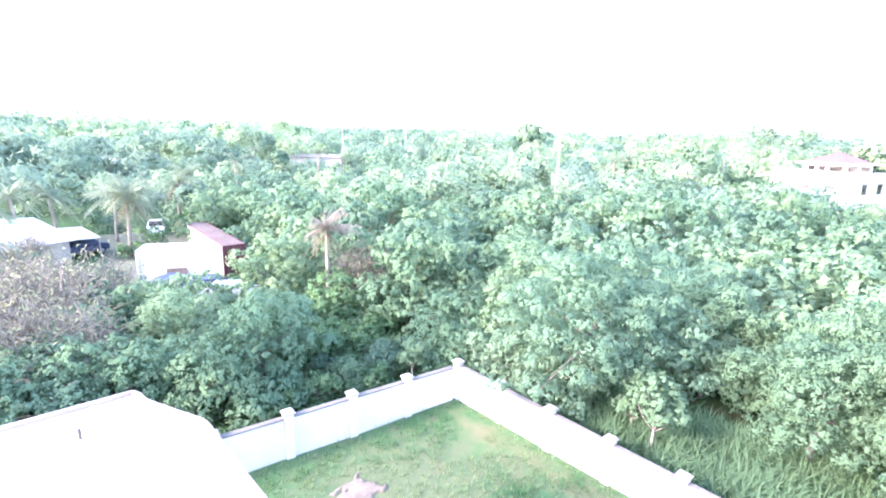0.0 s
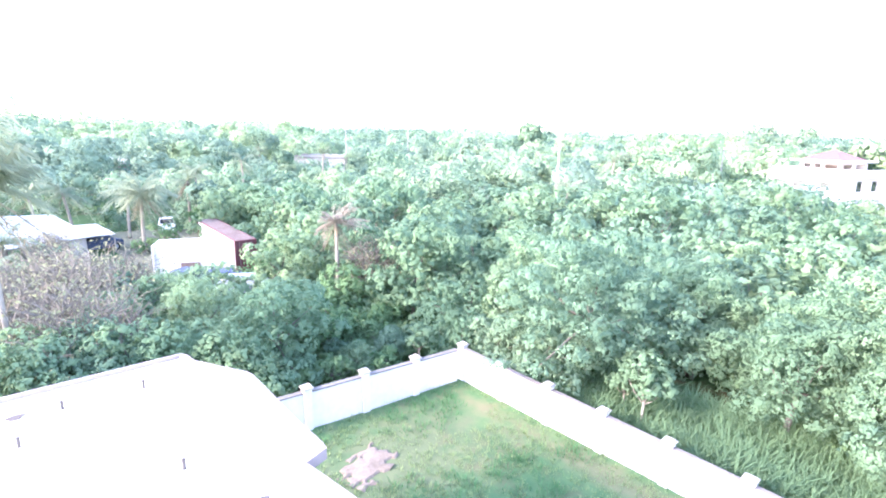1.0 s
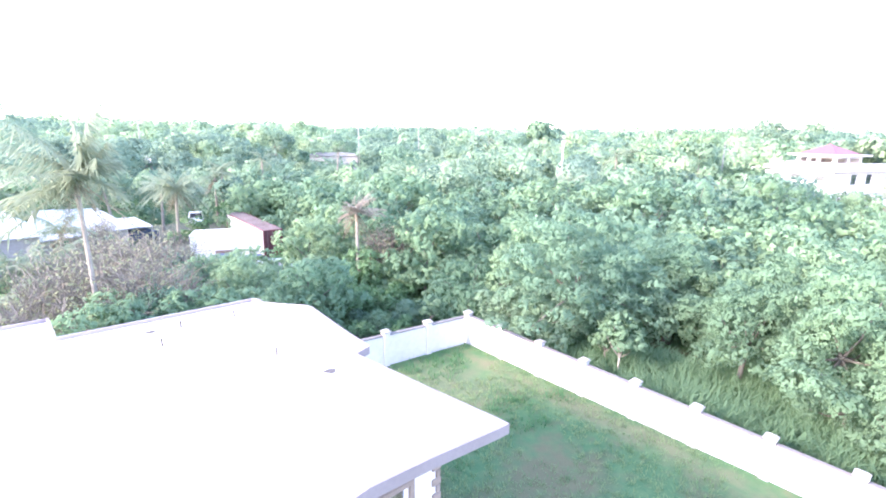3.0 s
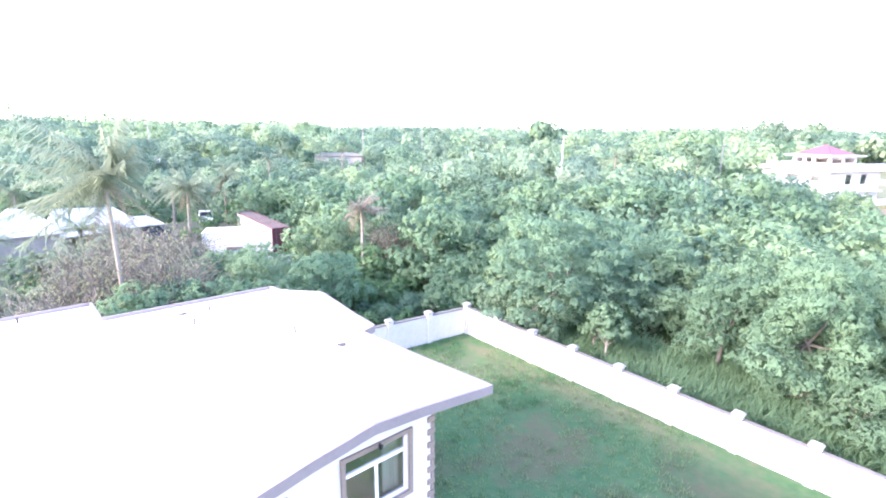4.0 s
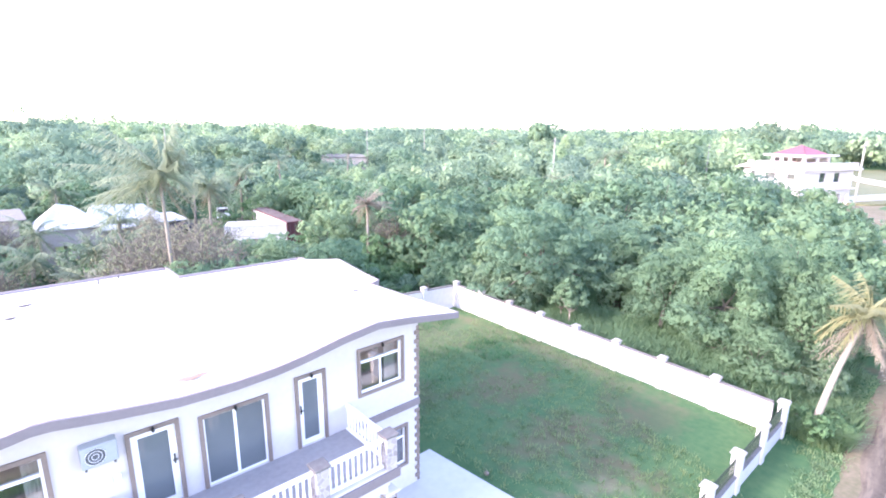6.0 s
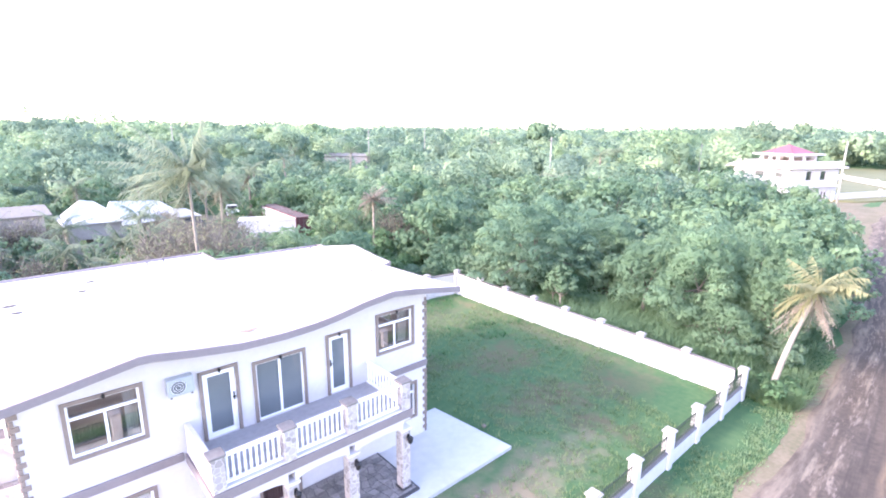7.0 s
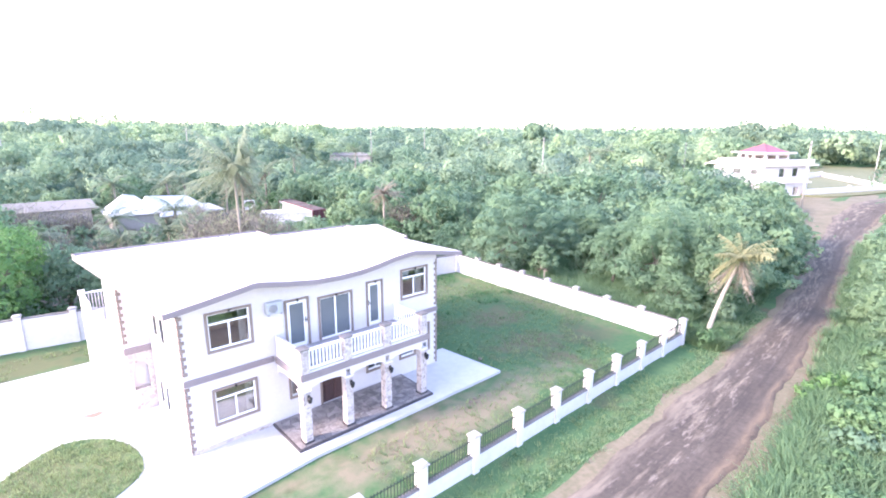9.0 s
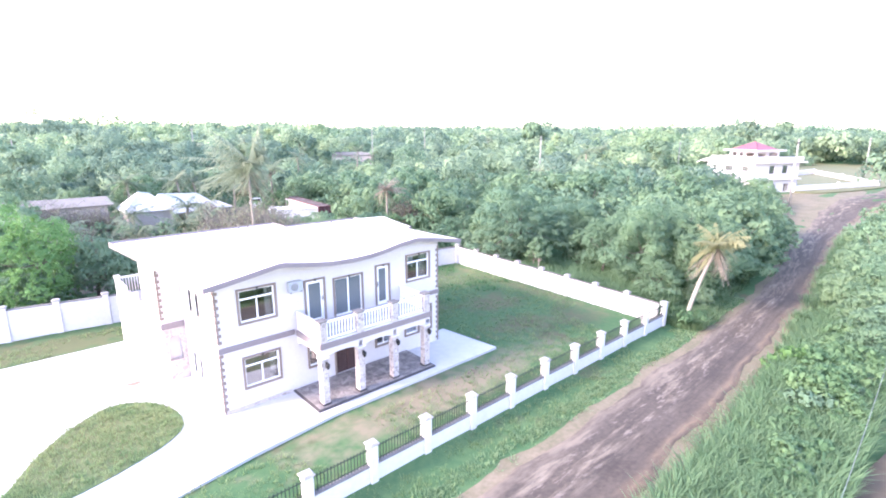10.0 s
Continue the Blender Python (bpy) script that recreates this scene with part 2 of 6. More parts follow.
def ground_material():
    """Grass with worn earth showing through in patches."""
    m = material("grassy_ground", (0.038, 0.101, 0.046), (0.086, 0.146, 0.064), 1.6, 0.95, 0.7, 12, spec=0.1)
    n, l = m.node_tree.nodes, m.node_tree.links
    b = n["Principled BSDF"]
    grass = b.inputs["Base Color"].links[0].from_socket
    co, worn, fine = n.new("ShaderNodeTexCoord"), n.new("ShaderNodeTexNoise"), n.new("ShaderNodeTexNoise")
    worn.inputs["Scale"].default_value, worn.inputs["Detail"].default_value = 0.16, 6
    fine.inputs["Scale"].default_value = 1.7
    l.new(co.outputs["Object"], worn.inputs[0]), l.new(co.outputs["Object"], fine.inputs[0])
    s = n.new("ShaderNodeMath")
    s.operation, s.inputs[1].default_value = "MULTIPLY_ADD", 0.35
    l.new(fine.outputs[0], s.inputs[0]), l.new(worn.outputs[0], s.inputs[2])
    r = n.new("ShaderNodeMapRange")
    r.inputs[1].default_value, r.inputs[2].default_value, r.inputs[4].default_value = 0.74, 0.90, 0.7
    l.new(s.outputs[0], r.inputs[0])
    mix = n.new("ShaderNodeMix")
    mix.data_type = "RGBA"
    mix.inputs[7].default_value = (0.12, 0.088, 0.060, 1)
    l.new(r.outputs[0], mix.inputs[0]), l.new(grass, mix.inputs[6])
    last = mix.outputs[2]
    # worn dry patches in the lawn, with ragged outlines
    for centre, size, tone, most in (((8.3, -4.5, 0), (9.0, 1.8, 9), (0.205, 0.168, 0.12, 1), 0.85), ((19.0, 2.6, 0), (2.8, 2.2, 9), (0.130, 0.092, 0.062, 1), 0.6), ((17.2, -1.2, 0), (3.2, 1.6, 9), (0.130, 0.10, 0.065, 1), 0.6), ((15.2, 4.6, 0), (1.6, 2.2, 9), (0.10, 0.085, 0.055, 1), 0.5), ((21.6, -3.2, 0), (2.4, 1.6, 9), (0.12, 0.11, 0.065, 1), 0.5), ((-5.0, 13.4, 0), (7.0, 2.2, 9), (0.125, 0.115, 0.062, 1), 0.7), ((-4.6, 1.0, 0), (5.0, 3.6, 9), (0.145, 0.155, 0.078, 1), 0.75), ((19.5, 9.5, 0), (5.5, 3.2, 9), (0.17, 0.145, 0.095, 1), 0.4), ((23.6, 4.0, 0), (0.9, 9.0, 9), (0.17, 0.14, 0.09, 1), 0.5)):
        off, div, dist = n.new("ShaderNodeVectorMath"), n.new("ShaderNodeVectorMath"), n.new("ShaderNodeVectorMath")
        off.operation, div.operation, dist.operation = "SUBTRACT", "DIVIDE", "LENGTH"
        off.inputs[1].default_value, div.inputs[1].default_value = centre, size
        l.new(co.outputs["Object"], off.inputs[0]), l.new(off.outputs[0], div.inputs[0]), l.new(div.outputs[0], dist.inputs[0])
        rag, rough_noise = n.new("ShaderNodeMath"), n.new("ShaderNodeTexNoise")
        rough_noise.inputs["Scale"].default_value, rough_noise.inputs["Detail"].default_value = 1.3, 7
        l.new(co.outputs["Object"], rough_noise.inputs[0])
        rag.operation, rag.inputs[1].default_value = "MULTIPLY_ADD", 1.8
        l.new(rough_noise.outputs[0], rag.inputs[0]), l.new(dist.outputs["Value"], rag.inputs[2])
        fade = n.new("ShaderNodeMapRange")
        fade.inputs[1].default_value, fade.inputs[2].default_value, fade.inputs[3].default_value, fade.inputs[4].default_value = 1.25, 1.95, most, 0.0
        l.new(rag.outputs[0], fade.inputs[0])
        lay = n.new("ShaderNodeMix")
        lay.data_type = "RGBA"
        lay.inputs[7].default_value = tone
        l.new(fade.outputs[0], lay.inputs[0]), l.new(last, lay.inputs[6])
        last = lay.outputs[2]
    l.new(last, b.inputs["Base Color"])
    return m


GROUND = ground_material()
DIRT = material("bare_brown_earth", (0.064, 0.051, 0.036), (0.105, 0.086, 0.062), 1.2, 0.95, 0.6, 15)
def road_material():
    """Brown earth with pale broken stony streaks along the wheel ways; its map runs in metres along and across."""
    m = material("rutted_earth_road", (0.052, 0.042, 0.035), (0.102, 0.083, 0.066), 2.2, 0.95, 0.8, 14)
    n, l = m.node_tree.nodes, m.node_tree.links
    b = n["Principled BSDF"]
    last = b.inputs["Base Color"].links[0].from_socket
    uv, cut = n.new("ShaderNodeUVMap"), n.new("ShaderNodeSeparateXYZ")
    l.new(uv.outputs[0], cut.inputs[0])
    # (scale along, scale across, threshold, softness, colour, strength, middle across, half width)
    for along, wide, low, high, tone, most, mid, half in ((0.45, 2.6, 0.50, 0.68, (0.245, 0.200, 0.150, 1), 0.75, 0.27, 0.46), (1.1, 4.5, 0.55, 0.66, (0.28, 0.235, 0.19, 1), 0.5, 0.40, 0.30), (0.12, 2.2, 0.50, 0.62, (0.042, 0.035, 0.030, 1), 0.6, 0.62, 0.4), (0.5, 2.0, 0.36, 0.60, (0.19, 0.155, 0.118, 1), 0.7, 0.03, 0.2), (0.5, 2.0, 0.36, 0.60, (0.17, 0.125, 0.085, 1), 0.8, 0.98, 0.14)):
        mp, t, r = n.new("ShaderNodeMapping"), n.new("ShaderNodeTexNoise"), n.new("ShaderNodeMapRange")
        mp.inputs["Scale"].default_value = (along, wide * 3.4, 1)
        mp.inputs["Location"].default_value = (wide, along, wide)
        t.inputs["Scale"].default_value, t.inputs["Detail"].default_value, t.inputs["Roughness"].default_value = 1.0, 5, 0.62
        l.new(uv.outputs[0], mp.inputs[0]), l.new(mp.outputs[0], t.inputs[0]), l.new(t.outputs[0], r.inputs[0])
        r.inputs[1].default_value, r.inputs[2].default_value, r.inputs[4].default_value = low, high, most
        off, side, band, both = n.new("ShaderNodeMath"), n.new("ShaderNodeMath"), n.new("ShaderNodeMapRange"), n.new("ShaderNodeMath")
        off.operation, off.inputs[1].default_value = "SUBTRACT", mid
        side.operation, both.operation = "ABSOLUTE", "MULTIPLY"
        band.inputs[1].default_value, band.inputs[2].default_value, band.inputs[3].default_value, band.inputs[4].default_value = half * 0.45, half, 1.0, 0.0
        l.new(cut.outputs[1], off.inputs[0]), l.new(off.outputs[0], side.inputs[0]), l.new(side.outputs[0], band.inputs[0])
        l.new(r.outputs[0], both.inputs[0]), l.new(band.outputs[0], both.inputs[1])
        lay = n.new("ShaderNodeMix")
        lay.data_type = "RGBA"
        lay.inputs[7].default_value = tone
        l.new(both.outputs[0], lay.inputs[0]), l.new(last, lay.inputs[6])
        last = lay.outputs[2]
    l.new(last, b.inputs["Base Color"])
    return m


ROAD_DIRT = road_material()
VERGE_DIRT = material("pale_sandy_verge", (0.20, 0.16, 0.115), (0.10, 0.10, 0.055), 2.6, 0.95, 0.5, 15)
FIELD = material("pale_grass_field", (0.098, 0.118, 0.056), (0.155, 0.15, 0.082), 0.4, 0.95, 0.3, 4)
FORECOURT = material("pale_trodden_earth", (0.21, 0.18, 0.145), (0.125, 0.115, 0.085), 1.0, 0.95, 0.4, 10)
YARD = material("trodden_yard", (0.085, 0.105, 0.066), (0.15, 0.145, 0.105), 1.0, 0.95, 0.4, 10)
STAIN = material("dark_roof_sealant", (0.055, 0.048, 0.045), (0.08, 0.07, 0.066), 6, 0.9)
RUST_STAIN = material("rusty_roof_stain", (0.16, 0.10, 0.07), (0.26, 0.19, 0.15), 6, 0.9)


# ---- mesh helpers ----
def ground_z(x, y):
    """Height of the land: level by the house, lower outside the walls and behind."""
    z = 0.0
    # the lawn slopes down towards the road; outside the walls the land is lower
    level = float(np.interp(y, [-5, 12, 13.2, 16], [0.95, 0.22, 0.1, 1.0])) if y < 16 else 1.0
    level += (1 - level) * min(1, max(0, (x - 24.7) / 0.8))
    z -= 0.36 * level * min(1, max(0, (x - 14) / 9)) * min(1, max(0, (100 - x) / 60))
    z -= 0.42 * min(1, max(0, (-6.0 - y) / 1.2)) * (1 if x < 14 else max(0.15, 1 - (x - 14) / 10))
    z -= (0.55 if x < 14 else 0.2) * min(1, max(0, (y - 16) / 16))
    z += 0.9 * min(1, max(0, (x - 70) / 25))
    far = math.hypot(x, y)
    if far > 180:
        # the land rises gently into low wooded hills
        z += min(1, (far - 180) / 450) * (5.5 + 4.5 * max(0, min(1, y / max(1, far))) + 3.0 * noise.noise((x * 0.004, y * 0.004, 9)))
    return z


def link(name, mesh, mat, parent=None, label="", smooth=False):
    if mat and not mesh.materials:
        mesh.materials.append(mat)
    if smooth:
        mesh.polygons.foreach_set("use_smooth", [True] * len(mesh.polygons))
    ob = new(name, mesh)
    ob.parent = parent
    if label:
        ob["label"] = label
    return ob


def part(name, bm, mat, parent=None, label="", smooth=False):
    mesh = bpy.data.meshes.new(name)
    bm.to_mesh(mesh)
    bm.free()
    return link(name, mesh, mat, parent, label, smooth)


def raw(name, verts, faces, mat, parent=None, label="", smooth=False):
    mesh = bpy.data.meshes.new(name)
    mesh.from_pydata([tuple(v) for v in verts], [], [tuple(f) for f in faces])
    mesh.update()
    return link(name, mesh, mat, parent, label, smooth)


def empty(name, x=0, y=0, z=0, turn=0):
    ob = new(name)
    ob.matrix_world = pose(x, y, z, 0, 0, turn)
    return ob


def box(bm, x0, x1, y0, y1, z0, z1, bevel=0.0):
    made = bmesh.ops.create_cube(bm, size=1)["verts"]
    for v in made:
        v.co = ((x0 + x1) / 2 + v.co.x * (x1 - x0), (y0 + y1) / 2 + v.co.y * (y1 - y0), (z0 + z1) / 2 + v.co.z * (z1 - z0))
    if bevel:
        edges = list({e for v in made for e in v.link_edges})
        bmesh.ops.bevel(bm, geom=edges, offset=bevel, segments=1, affect="EDGES")
    return made


def one_box(name, mat, parent, x0, x1, y0, y1, z0, z1, bevel=0.01, label=""):
    bm = bmesh.new()
    box(bm, x0, x1, y0, y1, z0, z1, bevel)
    return part(name, bm, mat, parent, label)


def tube(bm, points, radii, sides=7):
    """A tapered limb along points."""
    rings = []
    for i, p in enumerate(points):
        a = Vector(points[min(i + 1, len(points) - 1)]) - Vector(points[max(i - 1, 0)])
        q = a.to_track_quat("Z", "Y") if a.length > 1e-6 else Vector((0, 0, 1)).to_track_quat("Z", "Y")
        rings.append([bm.verts.new(Vector(p) + q @ Vector((math.cos(2 * math.pi * k / sides) * radii[i], math.sin(2 * math.pi * k / sides) * radii[i], 0))) for k in range(sides)])
    for a, b in zip(rings, rings[1:]):
        for k in range(sides):
            bm.faces.new((a[k], a[(k + 1) % sides], b[(k + 1) % sides], b[k]))
    bm.faces.new(list(reversed(rings[0])))
    bm.faces.new(rings[-1])


def pierced_wall(name, mat, parent, along, at, thick, a0, a1, z0, z1, holes, top=None):
    """A wall along x or y, with thickness from at to at + thick, and openings (a0, a1, z0, z1) that go through it.
    top: optional height of the upper edge as a function of the position along it."""
    cuts = sorted({a0, a1, *[h[0] for h in holes], *[h[1] for h in holes], *([a0 + (a1 - a0) * k / 40 for k in range(41)] if top else [])})
    cuts = [c for c in cuts if a0 <= c <= a1]
    levels = sorted({z0, z1, *[h[2] for h in holes], *[h[3] for h in holes]})
    solid = lambda i, j: 0 <= i < len(cuts) - 1 and 0 <= j < len(levels) - 1 and not any(
        h[0] <= (cuts[i] + cuts[i + 1]) / 2 <= h[1] and h[2] <= (levels[j] + levels[j + 1]) / 2 <= h[3] for h in holes)
    verts, faces, index = [], [], {}

    def corner(i, j, d):
        key = (i, j, d)
        if key not in index:
            z = top(cuts[i]) if top and j == len(levels) - 1 else levels[j]
            p = (cuts[i], at + d * thick, z) if along == "x" else (at + d * thick, cuts[i], z)
            index[key] = len(verts)
            verts.append(p)
        return index[key]

    for i in range(len(cuts) - 1):
        for j in range(len(levels) - 1):
            if not solid(i, j):
                continue
            for d in (0, 1):
                faces.append([corner(i, j, d), corner(i + 1, j, d), corner(i + 1, j + 1, d), corner(i, j + 1, d)])
            for di, dj, a, b in ((-1, 0, (i, j), (i, j + 1)), (1, 0, (i + 1, j), (i + 1, j + 1)), (0, -1, (i, j), (i + 1, j)), (0, 1, (i, j + 1), (i + 1, j + 1))):
                if not solid(i + di, j + dj):
                    faces.append([corner(*a, 0), corner(*b, 0), corner(*b, 1), corner(*a, 1)])
    bm = bmesh.new()
    vs = [bm.verts.new(v) for v in verts]
    for f in faces:
        bm.faces.new([vs[k] for k in f])
    bmesh.ops.recalc_face_normals(bm, faces=bm.faces)
    return part(name, bm, mat, parent)


# ---- foliage ----
def leaves(points, normals, length, width, rng, droop=0.0):
    """Pointed leaf blades at points, facing along normals."""
    n = len(points)
    nrm = normals / np.maximum(1e-6, np.linalg.norm(normals, axis=1, keepdims=True))
    side = np.cross(nrm, rng.normal(size=(n, 3)))
    side /= np.maximum(1e-6, np.linalg.norm(side, axis=1, keepdims=True))
    along = np.cross(nrm, side)
    along[:, 2] -= droop
    size = rng.uniform(0.65, 1.35, (n, 1))
    l, w = along * length * size, side * width * size
    v = np.stack([points - l * 0.5 - w * 0.5, points - l * 0.4 + w * 0.6, points + l * 0.6], 1).reshape(-1, 3)
    return v, np.arange(n * 3).reshape(-1, 3)


def fast_mesh(name, v, f, normals=None, tint=None):
    """A mesh of triangles from arrays, shaded by the clump's rounding where normals are given."""
    mesh = bpy.data.meshes.new(name)
    mesh.vertices.add(len(v))
    mesh.vertices.foreach_set("co", np.asarray(v, np.float32).ravel())
    mesh.loops.add(len(f) * 3)
    mesh.loops.foreach_set("vertex_index", np.asarray(f, np.int32).ravel())
    mesh.polygons.add(len(f))
    mesh.polygons.foreach_set("loop_start", np.arange(0, len(f) * 3, 3, dtype=np.int32))
    mesh.polygons.foreach_set("loop_total", np.full(len(f), 3, np.int32))
    mesh.update(calc_edges=True)
    if tint is not None:
        mesh.attributes.new("tint", "FLOAT", "POINT").data.foreach_set("value", np.repeat(tint, 3).astype(np.float32))
    if normals is not None:
        mesh.polygons.foreach_set("use_smooth", np.ones(len(f), bool))
        mesh.normals_split_custom_set_from_vertices(np.repeat(normals / np.linalg.norm(normals, axis=1, keepdims=True), 3, axis=0).tolist())
    return mesh


def crown_points(rng, lobes, spread, height, base, lobe, count, flat=0.75, each=13, fine=1.0):
    """Leaf places, facings and shading directions of a crown: boughs of foliage, each set with small leaf clusters, with gaps between."""
    turn = np.arange(lobes) * 2.399963 + rng.uniform(0, 6)
    up = rng.uniform(0.0, 1.0, lobes)
    out = np.sqrt(np.clip(1 - (up * 0.95) ** 2, 0.05, 1)) * rng.uniform(0.35, 0.98, lobes)
    # some sides of the crown reach farther and higher than others
    bulge = 1 + 0.28 * np.sin(turn * 2 + rng.uniform(0, 6)) + 0.16 * np.sin(turn * 3 + rng.uniform(0, 6))
    out, up = out * bulge, up * (0.82 + 0.3 * (bulge - 0.6))
    centres = np.stack([np.cos(turn) * out * spread, np.sin(turn) * out * spread, base + up * (height - base) * 0.82], 1)
    r = lobe * rng.uniform(0.65, 1.25, lobes)
    squash = np.array([1, 1, flat])
    # clusters sit on the outside of the boughs
    groups = count // each
    spare = groups * 4
    which = rng.choice(lobes, spare, p=r ** 2 / np.sum(r ** 2))
    d = rng.normal(size=(spare, 3))
    d[:, 2] = d[:, 2] * 0.8 + 0.35
    d /= np.linalg.norm(d, axis=1, keepdims=True)
    c = centres[which] + d * (r[which] * rng.uniform(0.6, 1.02, spare))[:, None] * squash
    inside = np.zeros(spare, bool)
    for k in range(lobes):
        inside |= (np.linalg.norm((c - centres[k]) / squash, axis=1) < r[k] * 0.78) & (which != k)
    order = np.concatenate([np.flatnonzero(~inside), np.flatnonzero(inside)])[:groups]
    c, d, which = c[order], d[order], which[order]
    wide = r[which] * rng.uniform(0.14, 0.38, groups) * fine
    # the leaves of a cluster make a small dome
    k = np.repeat(np.arange(groups), each)
    n = len(k)
    e = rng.normal(size=(n, 3)) + d[k] * 0.9 + np.array([0, 0, 0.3])
    e /= np.linalg.norm(e, axis=1, keepdims=True)
    p = c[k] + e * (wide[k] * rng.uniform(0.35, 1.25, n))[:, None] * np.array([1, 1, 0.85])
    face = e * 0.8 + d[k] * 0.5 + rng.normal(size=(n, 3)) * 0.42 + np.array([0, 0, 0.25])
    return p, face, centres, e * 0.42 + d[k] * 0.6 + face * 0.15 + np.array([0, 0, 0.2])


def limbs(bm, rng, centres, height, trunk, lean=0.3, take=9):
    top = Vector((rng.uniform(-lean, lean), rng.uniform(-lean, lean), height * 0.45))
    tube(bm, [(0, 0, -0.3), (top.x * 0.3, top.y * 0.5, height * 0.2), tuple(top)], [trunk * 1.3, trunk, trunk * 0.75], 7)
    for c in centres[:take]:
        mid = (top * 0.55 + Vector(c) * 0.45) + Vector((0, 0, -0.15 * height * rng.uniform(0, 0.5)))
        tube(bm, [tuple(top - Vector((0, 0, 0.1))), tuple(mid), tuple(c)], [trunk * 0.5, trunk * 0.32, trunk * 0.1], 5)


def tree_kind(seed, mat, lobes, spread, height, base, lobe, count, leaf, label, trunk=0.11, flat=0.75, bark=BARK, name="tree", category="tree", group="trees of the wood", each=13, fine=1.0):
    rng = np.random.default_rng(seed)
    p, nrm, centres, shade = crown_points(rng, lobes, spread, height, base, lobe, count, flat, each, fine)
    p[:, 2] = np.maximum(p[:, 2], 0.05)
    v, f = leaves(p, nrm, leaf, leaf * 0.85, rng, 0.12)
    thing = empty(name)
    link("crown", fast_mesh("crown", v, f, shade), mat, thing)
    bm = bmesh.new()
    limbs(bm, rng, centres, height, trunk)
    part("trunk", bm, bark, thing, smooth=True)
    return tagged(thing, label, category, group)


def set_down(kind, x, y, size=1.0, turn=None, dz=0.0, tall=1.0):
    turn = random.uniform(0, 360) if turn is None else turn
    made = copy_thing(kind, Matrix.Identity(4))
    made.matrix_basis = Matrix.Translation((x, y, ground_z(x, y) + dz)) @ Matrix.Rotation(radians(turn), 4, "Z") @ Matrix.Diagonal((size, size, size * tall, 1))
    return made


def frond(v, f, origin, turn, rise, length, rng, leaflet=0.55, pairs=16, sag=1.0, wind=(0, 0, 0), blade=0.055):
    """One arching palm frond: a thin rib and drooping leaflets, as triangles."""
    start = len(v)
    a = np.array([math.cos(turn), math.sin(turn), 0.0])
    s = np.array([-a[1], a[0], 0.0])
    pts = []
    for k in range(pairs + 1):
        q = k / pairs
        pts.append(origin + a * length * (q * math.cos(rise) + (1 - math.cos(rise)) * 0.5 * q * q) + np.array([0, 0, length * (math.sin(rise) * q - sag * 0.75 * q * q)]) + np.array(wind) * q * q)
    for k in range(pairs):
        i = len(v)
        w = 0.035 * (1 - k / pairs) + 0.008
        v.extend([pts[k] - s * w, pts[k] + s * w, pts[k + 1]])
        f.append((i, i + 1, i + 2))
    for k in range(1, pairs + 1):
        q = k / pairs
        size = leaflet * (0.35 + 1.1 * math.sin(math.pi * min(1, q * 0.85 + 0.12))) * rng.uniform(0.8, 1.15)
        for side in (-1, 1):
            tip = pts[k] + (s * side * 0.75 + a * 0.5) * size + np.array([0, 0, -size * rng.uniform(0.1, 0.75)]) + rng.normal(size=3) * 0.16 * size
            i = len(v)
            v.extend([pts[k] - a * blade * leaflet, pts[k] + a * blade * leaflet, tip])
            f.append((i, i + 1, i + 2))
    return start


def palm(name, x, y, top, mat, label, fronds=20, length=2.4, lean=(0, 0), trunk=0.13, seed=0, dead=0.0, sag=1.0, base=None, leaflet=0.5, wind=(0, 0, 0), rise=(-35, 82), blade=0.075, upright=1.0):
    """A coconut palm: ringed trunk, crown of fronds, dry ones hanging."""
    rng = np.random.default_rng(seed)
    g = ground_z(x, y) if base is None else base
    thing = empty(name, x, y, g)
    h = top - g
    bm = bmesh.new()
    path = [(lean[0] * q ** 1.4, lean[1] * q ** 1.4, h * q - 0.2 * (q == 0)) for q in (0, 0.15, 0.35, 0.55, 0.78, 1)]
    tube(bm, path, [trunk * 1.5, trunk * 1.1, trunk, trunk * 0.92, trunk * 0.85, trunk * 0.9], 9)
    part("trunk", bm, PALE_BARK, thing, smooth=True)
    o = np.array([lean[0], lean[1], h])
    v, f = [], []
    for k in range(fronds):
        up = radians(rise[0] + (rise[1] - rise[0]) * rng.uniform() ** upright)
        frond(v, f, o + rng.normal(size=3) * 0.05, k * 2.399963 + rng.uniform(-0.2, 0.2), up, length * rng.uniform(0.75, 1.15), rng, leaflet, 34, sag * rng.uniform(0.6, 1.35) * (1 - 0.4 * max(0, math.sin(up))), wind, blade)
    link("crown", fast_mesh("crown", np.array(v), np.array(f)), mat, thing)
    if dead:
        v, f = [], []
        for k in range(int(dead)):
            frond(v, f, o - np.array([0, 0, 0.15]), k * 2.1 + rng.uniform(-0.4, 0.4), radians(rng.uniform(-85, -40)), length * rng.uniform(0.55, 1.05), rng, leaflet * 0.8, 18, 0.4)
        link("dry_fronds", fast_mesh("dry_fronds", np.array(v), np.array(f)), LEAF_HUSK if name == "leaning_palm" else LEAF_DRY, thing, "brown hanging dead fronds")
    return tagged(thing, label, "palm tree", "palms round the house")


